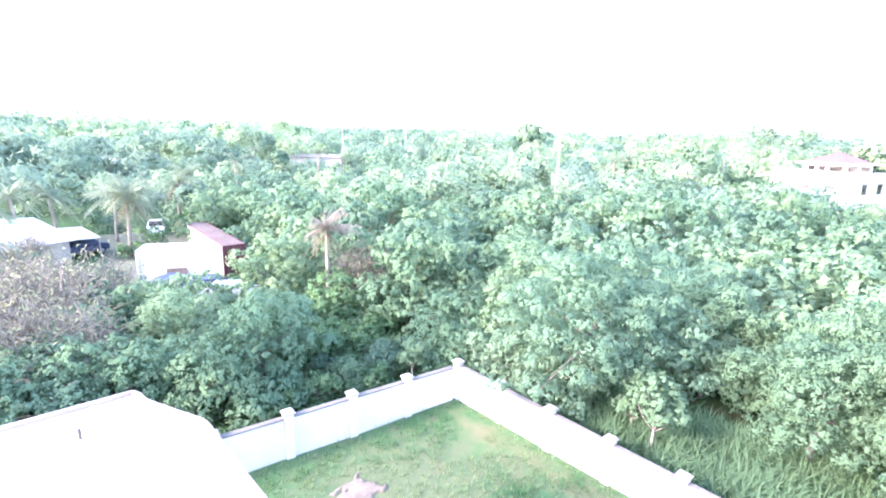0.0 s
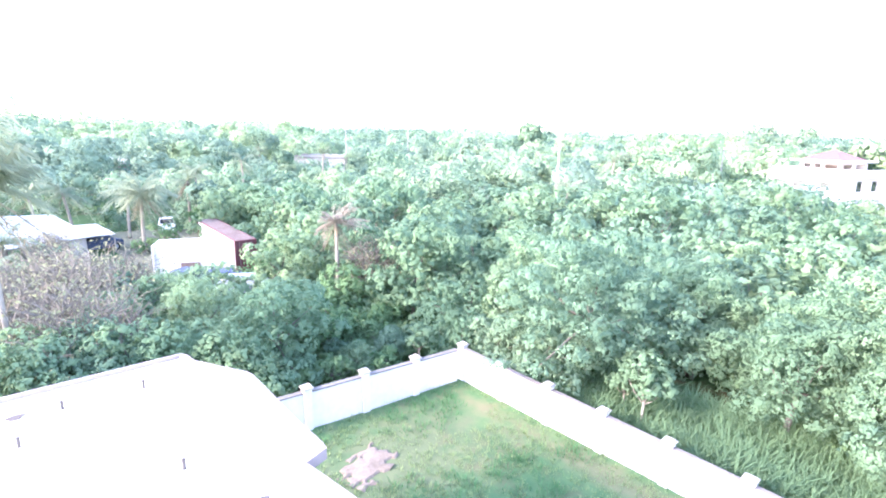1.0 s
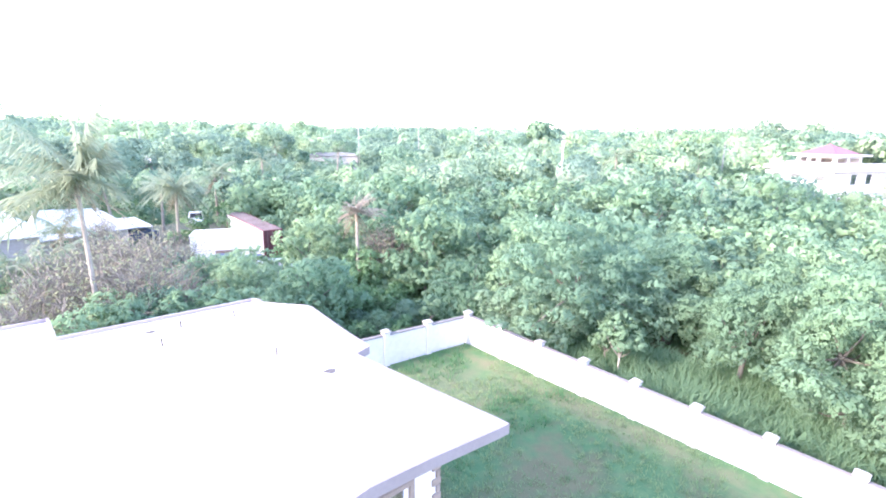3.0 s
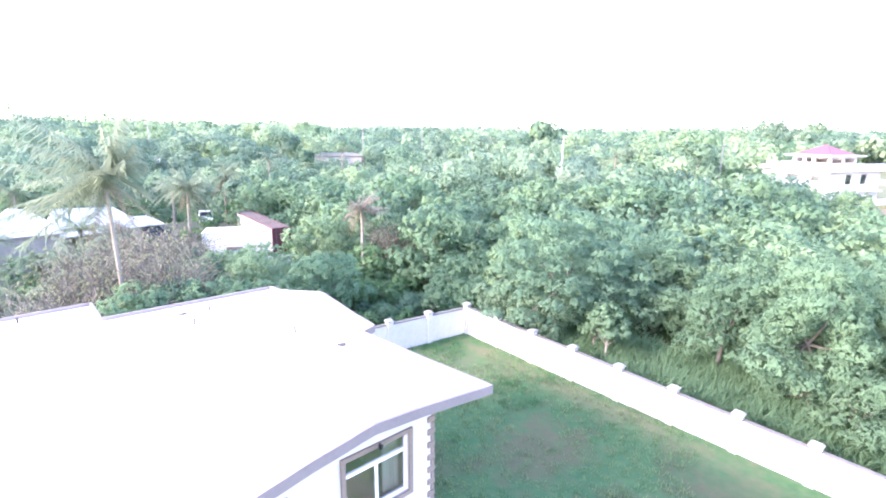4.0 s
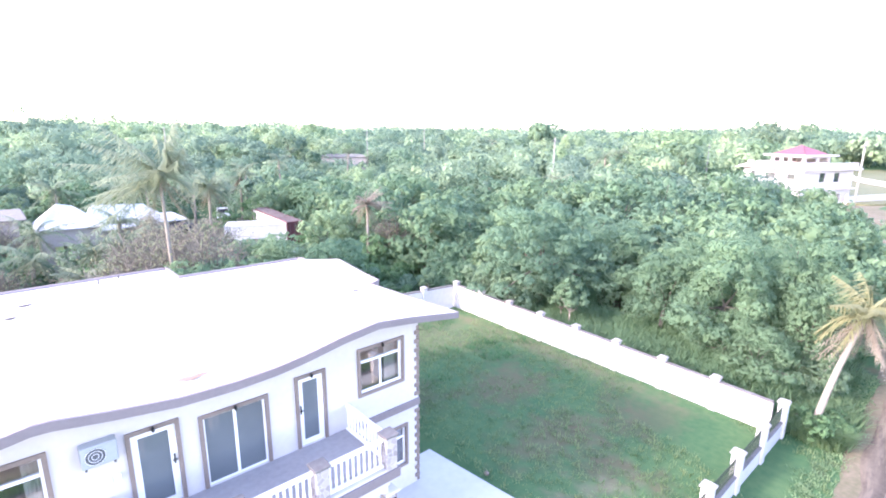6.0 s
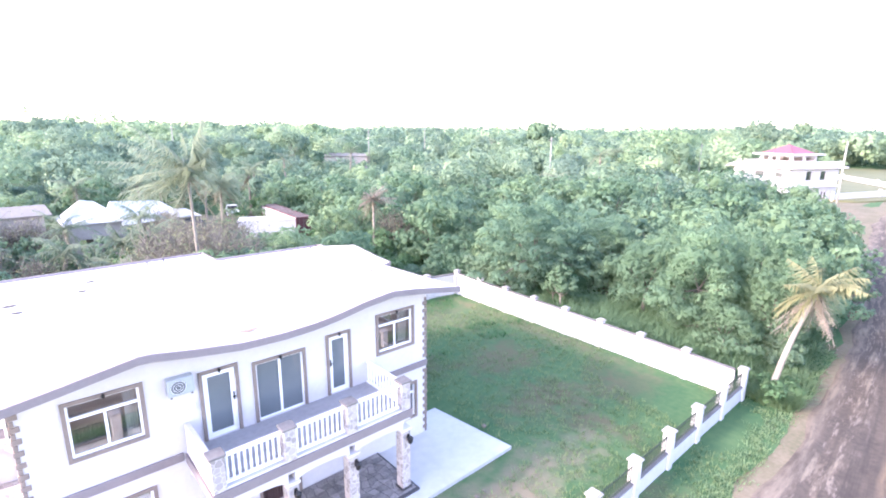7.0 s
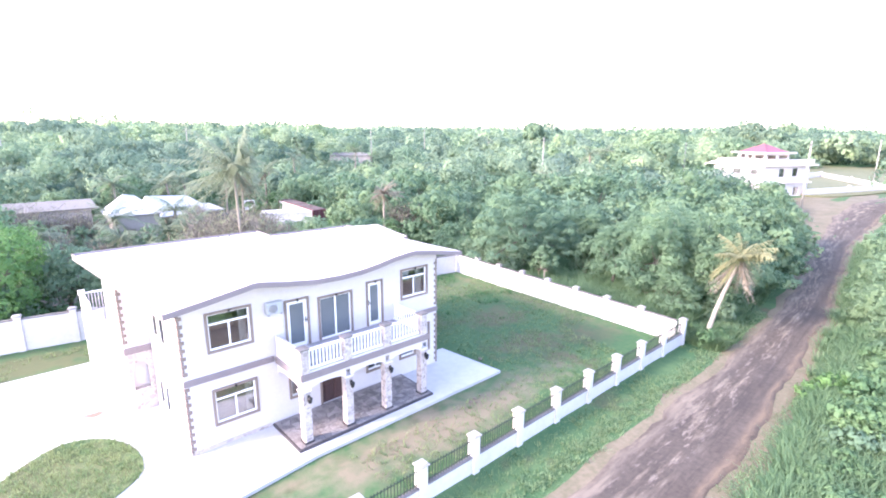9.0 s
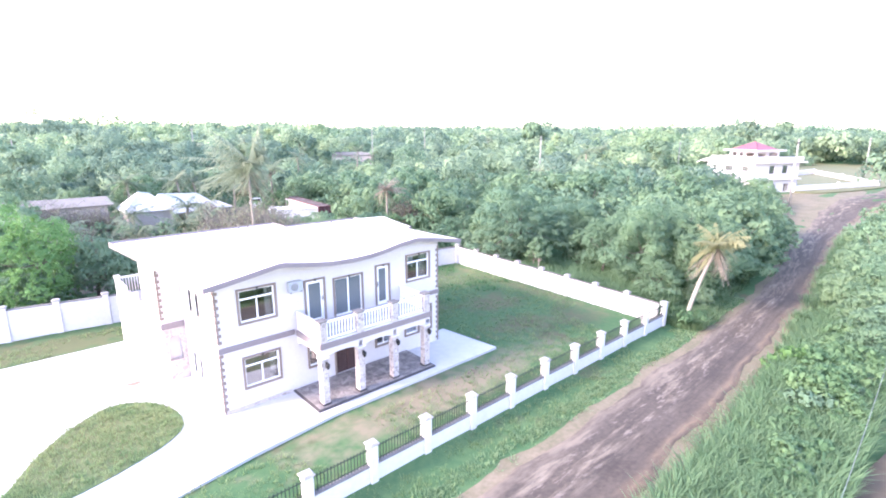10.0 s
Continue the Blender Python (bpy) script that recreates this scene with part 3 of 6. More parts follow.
def blades(rng, x, y, z, count_each, height, width, spread, lean=0.5):
    """Arching grass blades in clumps at given places, three triangles each."""
    n = len(x) * count_each
    k = np.repeat(np.arange(len(x)), count_each)
    a = rng.uniform(0, 2 * np.pi, n)
    off = rng.uniform(0, spread, n)
    base = np.stack([x[k] + np.cos(a) * off, y[k] + np.sin(a) * off, z[k]], 1)
    b = a + rng.normal(0, 0.6, n)
    h = height * rng.uniform(0.6, 1.2, n)
    d = np.stack([np.cos(b), np.sin(b), np.zeros(n)], 1)
    s = np.stack([-np.sin(b), np.cos(b), np.zeros(n)], 1) * width
    bend = (lean * rng.uniform(0.3, 1.2, n) * h)[:, None]
    up = np.array([0, 0, 1.0])
    m = base + d * bend * 0.35 + up * (h * 0.62)[:, None]
    t = base + d * bend * 1.1 + up * (h * 0.85)[:, None]
    v = np.stack([base - s, base + s, m - s * 0.8, m + s * 0.8, t], 1).reshape(-1, 3)
    q = np.arange(n)[:, None] * 5
    f = np.concatenate([q + np.array([0, 1, 3]), q + np.array([0, 3, 2]), q + np.array([2, 3, 4])], 0)
    return v, f


# ---- ground ----
def stretch_steps(lo, hi, near_lo, near_hi, step):
    steps = list(np.arange(near_lo, near_hi + 0.01, step))
    d, q = step, near_lo
    while q > lo:
        d *= 1.35
        q -= d
        steps.insert(0, q)
    d, q = step, near_hi
    while q < hi:
        d *= 1.35
        q += d
        steps.append(q)
    return steps


gx, gy = stretch_steps(-900, 2600, -14, 40, 0.8), stretch_steps(-900, 2600, -22, 34, 0.8)
gv = [(x, y, ground_z(x, y) + 0.05 * noise.noise((x * 0.35, y * 0.35, 0)) * (1 if abs(x) < 60 else 3) - (0.12 if -14 < x < 13.6 and -4.2 < y < 12.4 else 0)) for y in gy for x in gx]
gf = [(j * len(gx) + i, j * len(gx) + i + 1, (j + 1) * len(gx) + i + 1, (j + 1) * len(gx) + i) for j in range(len(gy) - 1) for i in range(len(gx) - 1)]
tagged(raw("ground", gv, gf, GROUND, smooth=True), "grassy ground with worn earth patches reaching the horizon", "ground", kind="structure")


def sheet(name, outline, z, mat, label, thick=0.08, category="pavement"):
    """A flat slab with the given outline, its upper face at z."""
    bm = bmesh.new()
    low = [bm.verts.new((x, y, z - thick)) for x, y in outline]
    high = [bm.verts.new((x, y, z)) for x, y in outline]
    bm.faces.new(high)
    bm.faces.new(list(reversed(low)))
    for k in range(len(outline)):
        n = (k + 1) % len(outline)
        bm.faces.new((low[k], low[n], high[n], high[k]))
    bmesh.ops.recalc_face_normals(bm, faces=bm.faces)
    return tagged(part(name, bm, mat), label, category, kind="structure")


def soft_outline(points, steps=6):
    """A closed smooth outline through the corner points."""
    made, n = [], len(points)
    for k in range(n):
        p0, p1, p2, p3 = (np.array(points[(k + d) % n], float) for d in (-1, 0, 1, 2))
        for s in range(steps):
            t = s / steps
            q = 0.5 * (2 * p1 + (p2 - p0) * t + (2 * p0 - 5 * p1 + 4 * p2 - p3) * t * t + (3 * p1 - p0 - 3 * p2 + p3) * t ** 3)
            made.append((float(q[0]), float(q[1])))
    return made


sheet("driveway", [(-16, -4.6), (-3.0, -3.9), (-0.35, -3.38), (3.4, -2.95), (6.4, -2.95), (13.43, -2.9), (13.0, 1.05), (11.5, 1.05), (11.5, 9.0), (-1.9, 11.8), (-16, 11.9)], 0.02, CONCRETE,
      "pale concrete driveway and apron round the house", 0.14)
island_shape = soft_outline([(-9.6, -2.2), (-7.4, -1.95), (-5.6, -1.65), (-4.1, -1.2), (-2.6, -0.5), (-1.75, 0.45), (-1.75, 2.0), (-2.5, 3.4), (-3.8, 4.0), (-5.3, 3.05), (-6.5, 1.55), (-7.4, -0.1), (-9.0, -1.6)])
sheet("lawn_island", island_shape, 0.06, GROUND, "rounded grass island set in the concrete driveway", 0.1, "lawn")


def strip(name, left, right, mat, label, across, relief, category, lift=0.03):
    """A road surface between two edges, draped on the land, with ruts along it."""
    rng = np.random.default_rng(4)
    rows = []
    for (ax, ay), (bx, by), (cx, cy), (dx, dy) in zip(left, left[1:], right, right[1:]):
        steps = max(2, int(math.hypot(bx - ax, by - ay) / 0.7))
        for k in range(steps):
            t = k / steps
            rows.append((ax + (bx - ax) * t, ay + (by - ay) * t, cx + (dx - cx) * t, cy + (dy - cy) * t))
    v, f, uv = [], [], []
    for lx, ly, rx, ry in rows:
        for k in range(across + 1):
            t = k / across
            side, fade = (0, 1 - k / across / 0.22) if k < across / 2 else (3, 1 - (across - k) / across / 0.22)
            wob = max(0, fade) * (0.36 * noise.noise((lx * 0.25, side, 5)) + 0.22 * noise.noise((lx * 1.1, side, 9)))
            x, y = lx + (rx - lx) * t, ly + (ry - ly) * t + wob
            rut = -relief * (math.exp(-((t - 0.3) / 0.09) ** 2) + math.exp(-((t - 0.72) / 0.09) ** 2)) + relief * 0.8 * noise.noise((x * 0.5, y * 2.5, 1))
            v.append((x, y, ground_z(x, y) + lift + (rut if 0 < k < across else -0.06)))
            uv.append((lx, t))
    for j in range(len(rows) - 1):
        for k in range(across):
            a = j * (across + 1) + k
            f.append((a, a + across + 1, a + across + 2, a + 1))
    made = raw(name, v, f, mat, smooth=True)
    layer = made.data.uv_layers.new(name="along_across")
    for loop in made.data.loops:
        layer.data[loop.index].uv = uv[loop.vertex_index]
    return tagged(made, label, category, kind="structure")


strip("verge", [(-60, -9.9), (-14, -9.5), (5.3, -9.4), (18, -9.2), (26, -9.05), (36, -8.6), (61, -4.85), (78, 1.0), (88, 6.0), (101, 6.0), (135, -6)],
      [(-60, -15.6), (-14, -14.9), (9.2, -14.5), (18.5, -14.1), (26.5, -13.4), (37.7, -12.3), (63, -8.8), (80, -8.6), (92, -9.6), (108, -13), (136, -18)], VERGE_DIRT,
      "pale sandy verges beside the earth road", 10, 0.02, "verge", 0.04)
strip("road", [(-60, -10.8), (-14, -10.3), (5.3, -10.15), (18, -9.9), (26, -9.7), (36, -9.2), (61, -5.7), (82, -3.0), (96, -2.7), (112, -5), (135, -11)],
      [(-60, -14.7), (-14, -14.0), (9.2, -13.55), (18.5, -13.15), (26.5, -12.5), (37.7, -11.6), (63, -8.2), (84, -7.8), (99, -8.4), (113, -11.6), (136, -16)], ROAD_DIRT,
      "rutted brown earth road with pale tyre tracks", 22, 0.05, "road", 0.10)
sheet("bare_plot", soft_outline([(12.0, -18.6), (15.5, -18.6), (19.0, -19.1), (24, -19.6), (27, -24), (12, -25)]), -0.30, DIRT, "bare brown earth plot beside the road", 0.2, "earth")
sheet("bare_yard", soft_outline([(-4, 26), (3, 23.5), (7.6, 26), (8.6, 38), (5, 43.2), (-5, 42)]), -0.30, FORECOURT, "bare brown earth in front of the neighbouring house", 0.6, "earth")
sheet("field", soft_outline([(101, 3), (110, -1.5), (125, -5), (150, -9), (195, -11), (204, 8), (203, 26), (150, 23), (122, 15), (106, 9)]), 1.15, FIELD, "pale dry grass field in the distance", 0.6, "field")

for x, y, r, tone, words in ((-2.55, 9.6, 0.14, STAIN, "small dark stain on the concrete"), (-2.5, 5.75, 0.3, SAND, "faint sandy stain on the concrete"), (-1.35, 12.6, 0.12, STAIN, "small dark mark on the concrete")):
    tagged(raw("stain", [(x + r * math.cos(a) * (1.3 + 0.4 * math.sin(2 * a + x)), y + 0.7 * r * math.sin(a) * (1 + 0.3 * math.sin(3 * a)), 0.024) for a in np.linspace(0, 6.0, 18)], [tuple(range(18))], tone), words, "stain", kind="structure")

# heap of sand on the lawn
rng = np.random.default_rng(3)
bm = bmesh.new()
bmesh.ops.create_grid(bm, x_segments=44, y_segments=40, size=1)
for v in bm.verts:
    r = math.hypot(v.co.x, v.co.y) * (1 + 0.9 * noise.noise((v.co.x * 2.4, v.co.y * 2.4, 0)) + 0.4 * noise.noise((v.co.x * 6, v.co.y * 6, 3)))
    v.co = (v.co.x * 1.15, v.co.y * 0.8, 0.07 * max(0, 1 - r) ** 0.8 + 0.012 * noise.noise((v.co.x * 3, v.co.y * 3, 2)) * (r < 1) - 0.06 * (r >= 0.9))
sand = part("sand_patch", bm, SAND, smooth=True)
sand.matrix_world = pose(17.7, 9.8, ground_z(17.7, 9.8) + 0.03, 0, 0, 20)
tagged(sand, "small low heap of pinkish building sand on the lawn", "sand heap")

# ---- the house ----
house = tagged(empty("house"), "two-storey white plastered house with lavender-grey trim and white roof", "house")
X0, X1, YB = -0.23, 11.65, 9.0
WINDOWS = [  # on the front wall: name, x0, x1, z0, z1
    ("upper_left", 0.75, 2.27, 3.90, 5.28), ("upper_right", 9.50, 10.98, 3.98, 5.32), ("lower_left", 0.75, 2.27, 0.97, 2.28),
    ("porch_one", 3.72, 4.30, 0.97, 2.05), ("porch_low_one", 7.45, 8.38, 0.9, 1.42), ("porch_low_two", 9.36, 10.2, 0.95, 1.4), ("lower_right", 10.55, 11.1, 0.97, 2.3)]
DOORS = [("balcony_one", 3.74, 4.62, 3.10, 5.08), ("balcony_slider", 5.20, 6.68, 3.10, 4.92), ("balcony_two", 7.58, 8.30, 3.10, 5.10), ("porch_door", 5.1, 6.3, 0.12, 2.15)]
eave_rows = [(-1.29, 5.85), (-0.8, 5.91), (0.65, 6.12), (2.32, 6.39), (3.37, 6.21), (4.63, 6.04), (5.8, 6.01), (6.77, 6.05), (7.54, 6.15), (8.61, 6.34), (9.61, 6.41), (10.94, 6.2), (12.95, 5.81), (13.5, 5.75)]


def eave(x):
    return float(np.interp(x, [e[0] for e in eave_rows], [e[1] for e in eave_rows]))


def side_eave(y):
    """Height of the right-hand roof edge along its length."""
    return float(np.interp(y, [-0.4, 1.5, 3.8, 3.86, 4.8, 6.7, 9.45, 10], [5.81, 5.84, 5.91, 5.96, 6.02, 6.24, 5.76, 5.74]))


def roof_top(x, y):
    front = max(0.0, 1 - (y + 0.35) / 5.5)
    right = max(0.0, 1 - (12.8 - x) / 4.5)
    flat_part = 5.74 + 0.08 * math.sin(max(0, min(1, (y + 0.4) / 12.5)) * math.pi)
    z = flat_part * (1 - front) + eave(x) * front
    return z * (1 - right * min(1, max(0, (y - 0.3) / 2))) + side_eave(y) * right * min(1, max(0, (y - 0.3) / 2))


under = lambda x: eave(x) - 0.2
pierced_wall("front_wall", PLASTER, house, "x", 0.0, 0.2, X0, X1, -0.1, 6.0, [w[1:] for w in WINDOWS] + [d[1:] for d in DOORS], under)
pierced_wall("side_wall", PLASTER, house, "y", X1 - 0.2, 0.2, 0.2, YB, -0.1, 5.5, [(2.0, 3.4, 3.95, 5.2), (2.0, 3.4, 0.95, 2.3), (5.6, 6.8, 3.95, 5.2)])
pierced_wall("back_wall", PLASTER, house, "x", YB, 0.2, 6.9, X1, -0.1, 5.5, [])
pierced_wall("side_wall", PLASTER, house, "y", X0, 0.2, 0.2, 4.9, -0.1, 5.57, [(1.98, 2.48, 3.8, 4.9), (3.02, 3.52, 3.8, 4.85), (2.4, 2.8, 0.75, 1.8), (3.3, 3.72, 0.7, 1.75)])
pierced_wall("wing_front_wall", PLASTER, house, "x", 4.9, 0.2, -1.22, X0, 2.62, 5.6, [])
pierced_wall("wing_side_wall", PLASTER, house, "y", -1.22, 0.2, 5.1, 11.0, -0.1, 2.85, [])
pierced_wall("wing_side_wall", PLASTER, house, "y", -1.22, 0.2, 5.1, 8.2, 2.85, 5.5, [])
pierced_wall("terrace_back_wall", PLASTER, house, "x", 8.2, 0.2, -1.22, 1.6, 2.85, 5.5, [(-0.2, 0.7, 3.02, 5.0)])
pierced_wall("terrace_side_wall", PLASTER, house, "y", 1.4, 0.2, 8.4, 11.0, 2.85, 5.5, [])
pierced_wall("back_wall", PLASTER, house, "x", 11.0, 0.2, -1.22, 1.6, -0.1, 2.85, [])
pierced_wall("back_wall", PLASTER, house, "x", 11.0, 0.2, 1.6, 6.9, -0.1, 5.5, [])
one_box("terrace_floor", CONCRETE, house, -1.22, 1.4, 8.4, 11.2, 2.853, 3.0, 0)
pierced_wall("back_wall", PLASTER, house, "y", 6.7, 0.2, YB + 0.2, 11.0, -0.1, 5.5, [])
one_box("upper_floor", INTERIOR, house, X0 + 0.2, X1 - 0.2, 0.2, 9.0, 2.85, 3.05, 0)
one_box("ground_floor", INTERIOR, house, X0 + 0.2, X1 - 0.2, 0.2, 9.0, 0.0, 0.1, 0)
one_box("inner_wall", INTERIOR, house, X0 + 0.2, X1 - 0.2, 4.2, 4.35, 0.1, 5.4, 0)
for px in (3.0, 6.95, 8.8):
    one_box("inner_wall", INTERIOR, house, px, px + 0.12, 0.2, 4.2, 0.1, 5.4, 0)

# stone-faced arch under the wing
bm = bmesh.new()
outer = [(-1.22, -0.05), (-0.23, -0.05), (-0.23, 2.62), (-1.22, 2.62)]
hole = [(-1.02, 1.0), (-0.44, 1.0)] + [(-0.73 + 0.29 * math.cos(a), 1.75 + 0.5 * math.sin(a)) for a in np.linspace(0, math.pi, 11)]
for y, flip in ((4.84, 1), (5.12, -1)):
    ov, hv = [bm.verts.new((x, y, z)) for x, z in outer], [bm.verts.new((x, y, z)) for x, z in hole]
    edges = [bm.edges.new((a[i], a[(i + 1) % len(a)])) for a in (ov, hv) for i in range(len(a))]
    bmesh.ops.triangle_fill(bm, edges=edges, use_beauty=True)
    if flip == 1:
        first_o, first_h = ov, hv
    else:
        for a, b in ((first_o, ov), (first_h, hv)):
            for i in range(len(a)):
                bm.faces.new((a[i], a[(i + 1) % len(a)], b[(i + 1) % len(a)], b[i]))
bmesh.ops.recalc_face_normals(bm, faces=bm.faces)
part("stone_arch", bm, PINK_STONE, house, "pink stone-faced porch arch")
# white panel added behind the open arch, standing in for sunlit wall beyond
one_box("niche_back", PLASTER, house, -1.2, -0.25, 5.13, 5.2, -0.05, 2.6, 0)
one_box("band", LAVENDER, house, -1.26, X0 - 0.003, 4.82, 4.9, 2.62, 2.9, 0.01)

# low rear wing with a small roof terrace
pierced_wall("terrace_wall", PLASTER, house, "y", -1.88, 0.2, 9.2, 11.5, -0.1, 3.8, [])
pierced_wall("terrace_wall", PLASTER, house, "x", 9.2, 0.2, -1.68, -1.23, -0.1, 3.5, [])
one_box("terrace_post", PLASTER, house, -1.92, -1.64, 11.2, 11.52, 3.803, 4.0, 0.02)
for k in range(22):
    one_box("baluster", FRAME_WHITE, house, -1.55 + k * 0.135, -1.50 + k * 0.135, 11.35, 11.4, 3.0, 3.8, 0.005)
one_box("terrace_floor", CONCRETE, house, -1.67, -1.23, 9.41, 11.5, 2.85, 3.0, 0)
one_box("handrail", FRAME_WHITE, house, -1.64, 1.39, 11.32, 11.43, 3.8, 3.88, 0.01)

# roof sheet with its own thickness, fascia round its edge
rows_y = sorted({*np.linspace(-0.42, 11.5, 47), 3.8, 3.86, 9.45, 9.6})
left_edge = lambda y: -0.80 - 0.092 * (y + 0.1)
right_edge = lambda y: 12.95 - 0.14 * (y + 0.4) if y < 3.81 else (12.79 - 0.02 * (y - 3.8) - 0.17 * max(0, y - 6.7) if y < 9.5 else 7.22)
front_reach = lambda x: -0.43 * min(1, max(0, (12.95 - x) / 4.05))   # the eave stands out farther along the front than at its corner
cols = 46
bm = bmesh.new()
grid = []
for y in rows_y:
    a, b = left_edge(y), right_edge(y)
    across = [a + (b - a) * k / cols for k in range(cols + 1)]
    grid.append([bm.verts.new((x, y + front_reach(x) * max(0, 1 - (y + 0.42) / 3), roof_top(x, y))) for x in across])
for r, s in zip(grid, grid[1:]):
    for k in range(cols):
        bm.faces.new((r[k], r[k + 1], s[k + 1], s[k]))
rim = [v.co.copy() for v in grid[0]] + [r[-1].co.copy() for r in grid[1:]] + [v.co.copy() for v in reversed(grid[-1][:-1])] + [r[0].co.copy() for r in reversed(grid[1:-1])]
low = [[bm.verts.new((v.co.x, v.co.y, v.co.z - 0.17)) for v in r] for r in grid]
for r, s in zip(low, low[1:]):
    for k in range(cols):
        bm.faces.new((r[k], s[k], s[k + 1], r[k + 1]))
roof = part("roof", bm, ROOF_PAINT, house, "white coated roof with gently waving edge", smooth=False)
bm = bmesh.new()
centre = Vector((5, 5, 0))
inner, outer_low, outer_high, inner_high = [], [], [], []
for i, p in enumerate(rim):
    a, b = rim[i - 1], rim[(i + 1) % len(rim)]
    t = (b - a)
    n = Vector((t.y, -t.x, 0)).normalized() * 0.05
    inner.append(bm.verts.new(p - n * 0.6 + Vector((0, 0, -0.19))))
    outer_low.append(bm.verts.new(p + n + Vector((0, 0, -0.19))))
    lip = 0.10 if p.y > 9.0 else 0.015   # an upstand runs along the rear edges
    outer_high.append(bm.verts.new(p + n + Vector((0, 0, lip))))
    inner_high.append(bm.verts.new(p - n * 0.6 + Vector((0, 0, lip + 0.003))))
for i in range(len(rim)):
    j = (i + 1) % len(rim)
    bm.faces.new((outer_low[i], outer_low[j], outer_high[j], outer_high[i]))
    bm.faces.new((outer_high[i], outer_high[j], inner_high[j], inner_high[i]))
    bm.faces.new((inner[i], inner[j], outer_low[j], outer_low[i]))
    bm.faces.new((inner_high[i], inner_high[j], inner[j], inner[i]))
bmesh.ops.recalc_face_normals(bm, faces=bm.faces)
part("fascia", bm, LAVENDER, house, "lavender-grey fascia along the roof edge")

# small stubs and stains left on the roof
for x, y in ((9.8, 8.3), (9.1, 7.3), (11.1, 8.0), (10.9, 4.8), (4.7, 10.6), (5.4, 10.9)):
    one_box("roof_stub", STAIN, house, x, x + 0.055, y, y + 0.055, roof_top(x, y) - 0.02, roof_top(x, y) + 0.2, 0.01)

for x, y, w, d in ((0.05, 7.7, 0.24, 0.2), (0.22, 6.7, 0.2, 0.16), (2.5, 9.4, 0.22, 0.18), (2.1, 8.1, 0.16, 0.18), (9.15, 8.6, 0.15, 0.14), (11.5, 3.4, 0.14, 0.13)):
    raw("roof_patch", [(x + w * math.cos(a) * (1 + 0.3 * math.sin(3 * a)), y + d * math.sin(a), roof_top(x + w * math.cos(a), y + d * math.sin(a)) + 0.012) for a in np.linspace(0, 5.8, 12)], [tuple(range(12))], STAIN, house, "small dark sealant patch")

raw("rust_stain", [(5.1 + 0.28 * math.cos(a) * (1 + 0.35 * math.sin(2 * a + 1)), 0.0 + 0.14 * math.sin(a) * (1 + 0.3 * math.sin(3 * a)), roof_top(5.1 + 0.28 * math.cos(a), 0.14 * math.sin(a)) + 0.02) for a in np.linspace(0, 6.0, 18)], [tuple(range(18))], RUST_STAIN, house, "faint rusty stain near the roof edge")

# bands between the storeys
one_box("band", LAVENDER, house, X0 - 0.03, 3.08, -0.06, 0.0, 2.78, 3.02, 0.01)
one_box("band", LAVENDER, house, 9.24, X1 + 0.03, -0.06, 0.0, 2.86, 3.1, 0.01)
one_box("band", LAVENDER, house, X1, X1 + 0.06, 0.0, YB, 2.86, 3.1, 0.01)
one_box("base_strip", PINK_STONE, house, X0 - 0.02, 2.78, -0.035, 0.0, 0.0, 0.16, 0.01)

# corner blocks
bm = bmesh.new()
box(bm, -0.16, 0.035, -0.035, 0.12, 0, 0.15, 0.012)
block = bpy.data.meshes.new("quoin")
bm.to_mesh(block)
bm.free()
block.materials.append(SURROUND)
for cx, cy, mirror, z_lo, z_hi in ((X1, 0, 1, 0.05, 5.5), (X0, 0, -1, 0.05, 5.5), (-1.22, 4.9, -1, 2.95, 5.4)):
    z, k = z_lo, 0
    while z < z_hi:
        if not 2.7 < z < 3.06:
            ob = new("quoin", block)
            ob.parent = house
            ob.matrix_basis = Matrix.Translation((cx, cy, z)) @ Matrix.Diagonal((mirror * (1.0 if k % 2 else 0.45), 1, 0.9, 1))
        z += 0.15
        k += 1


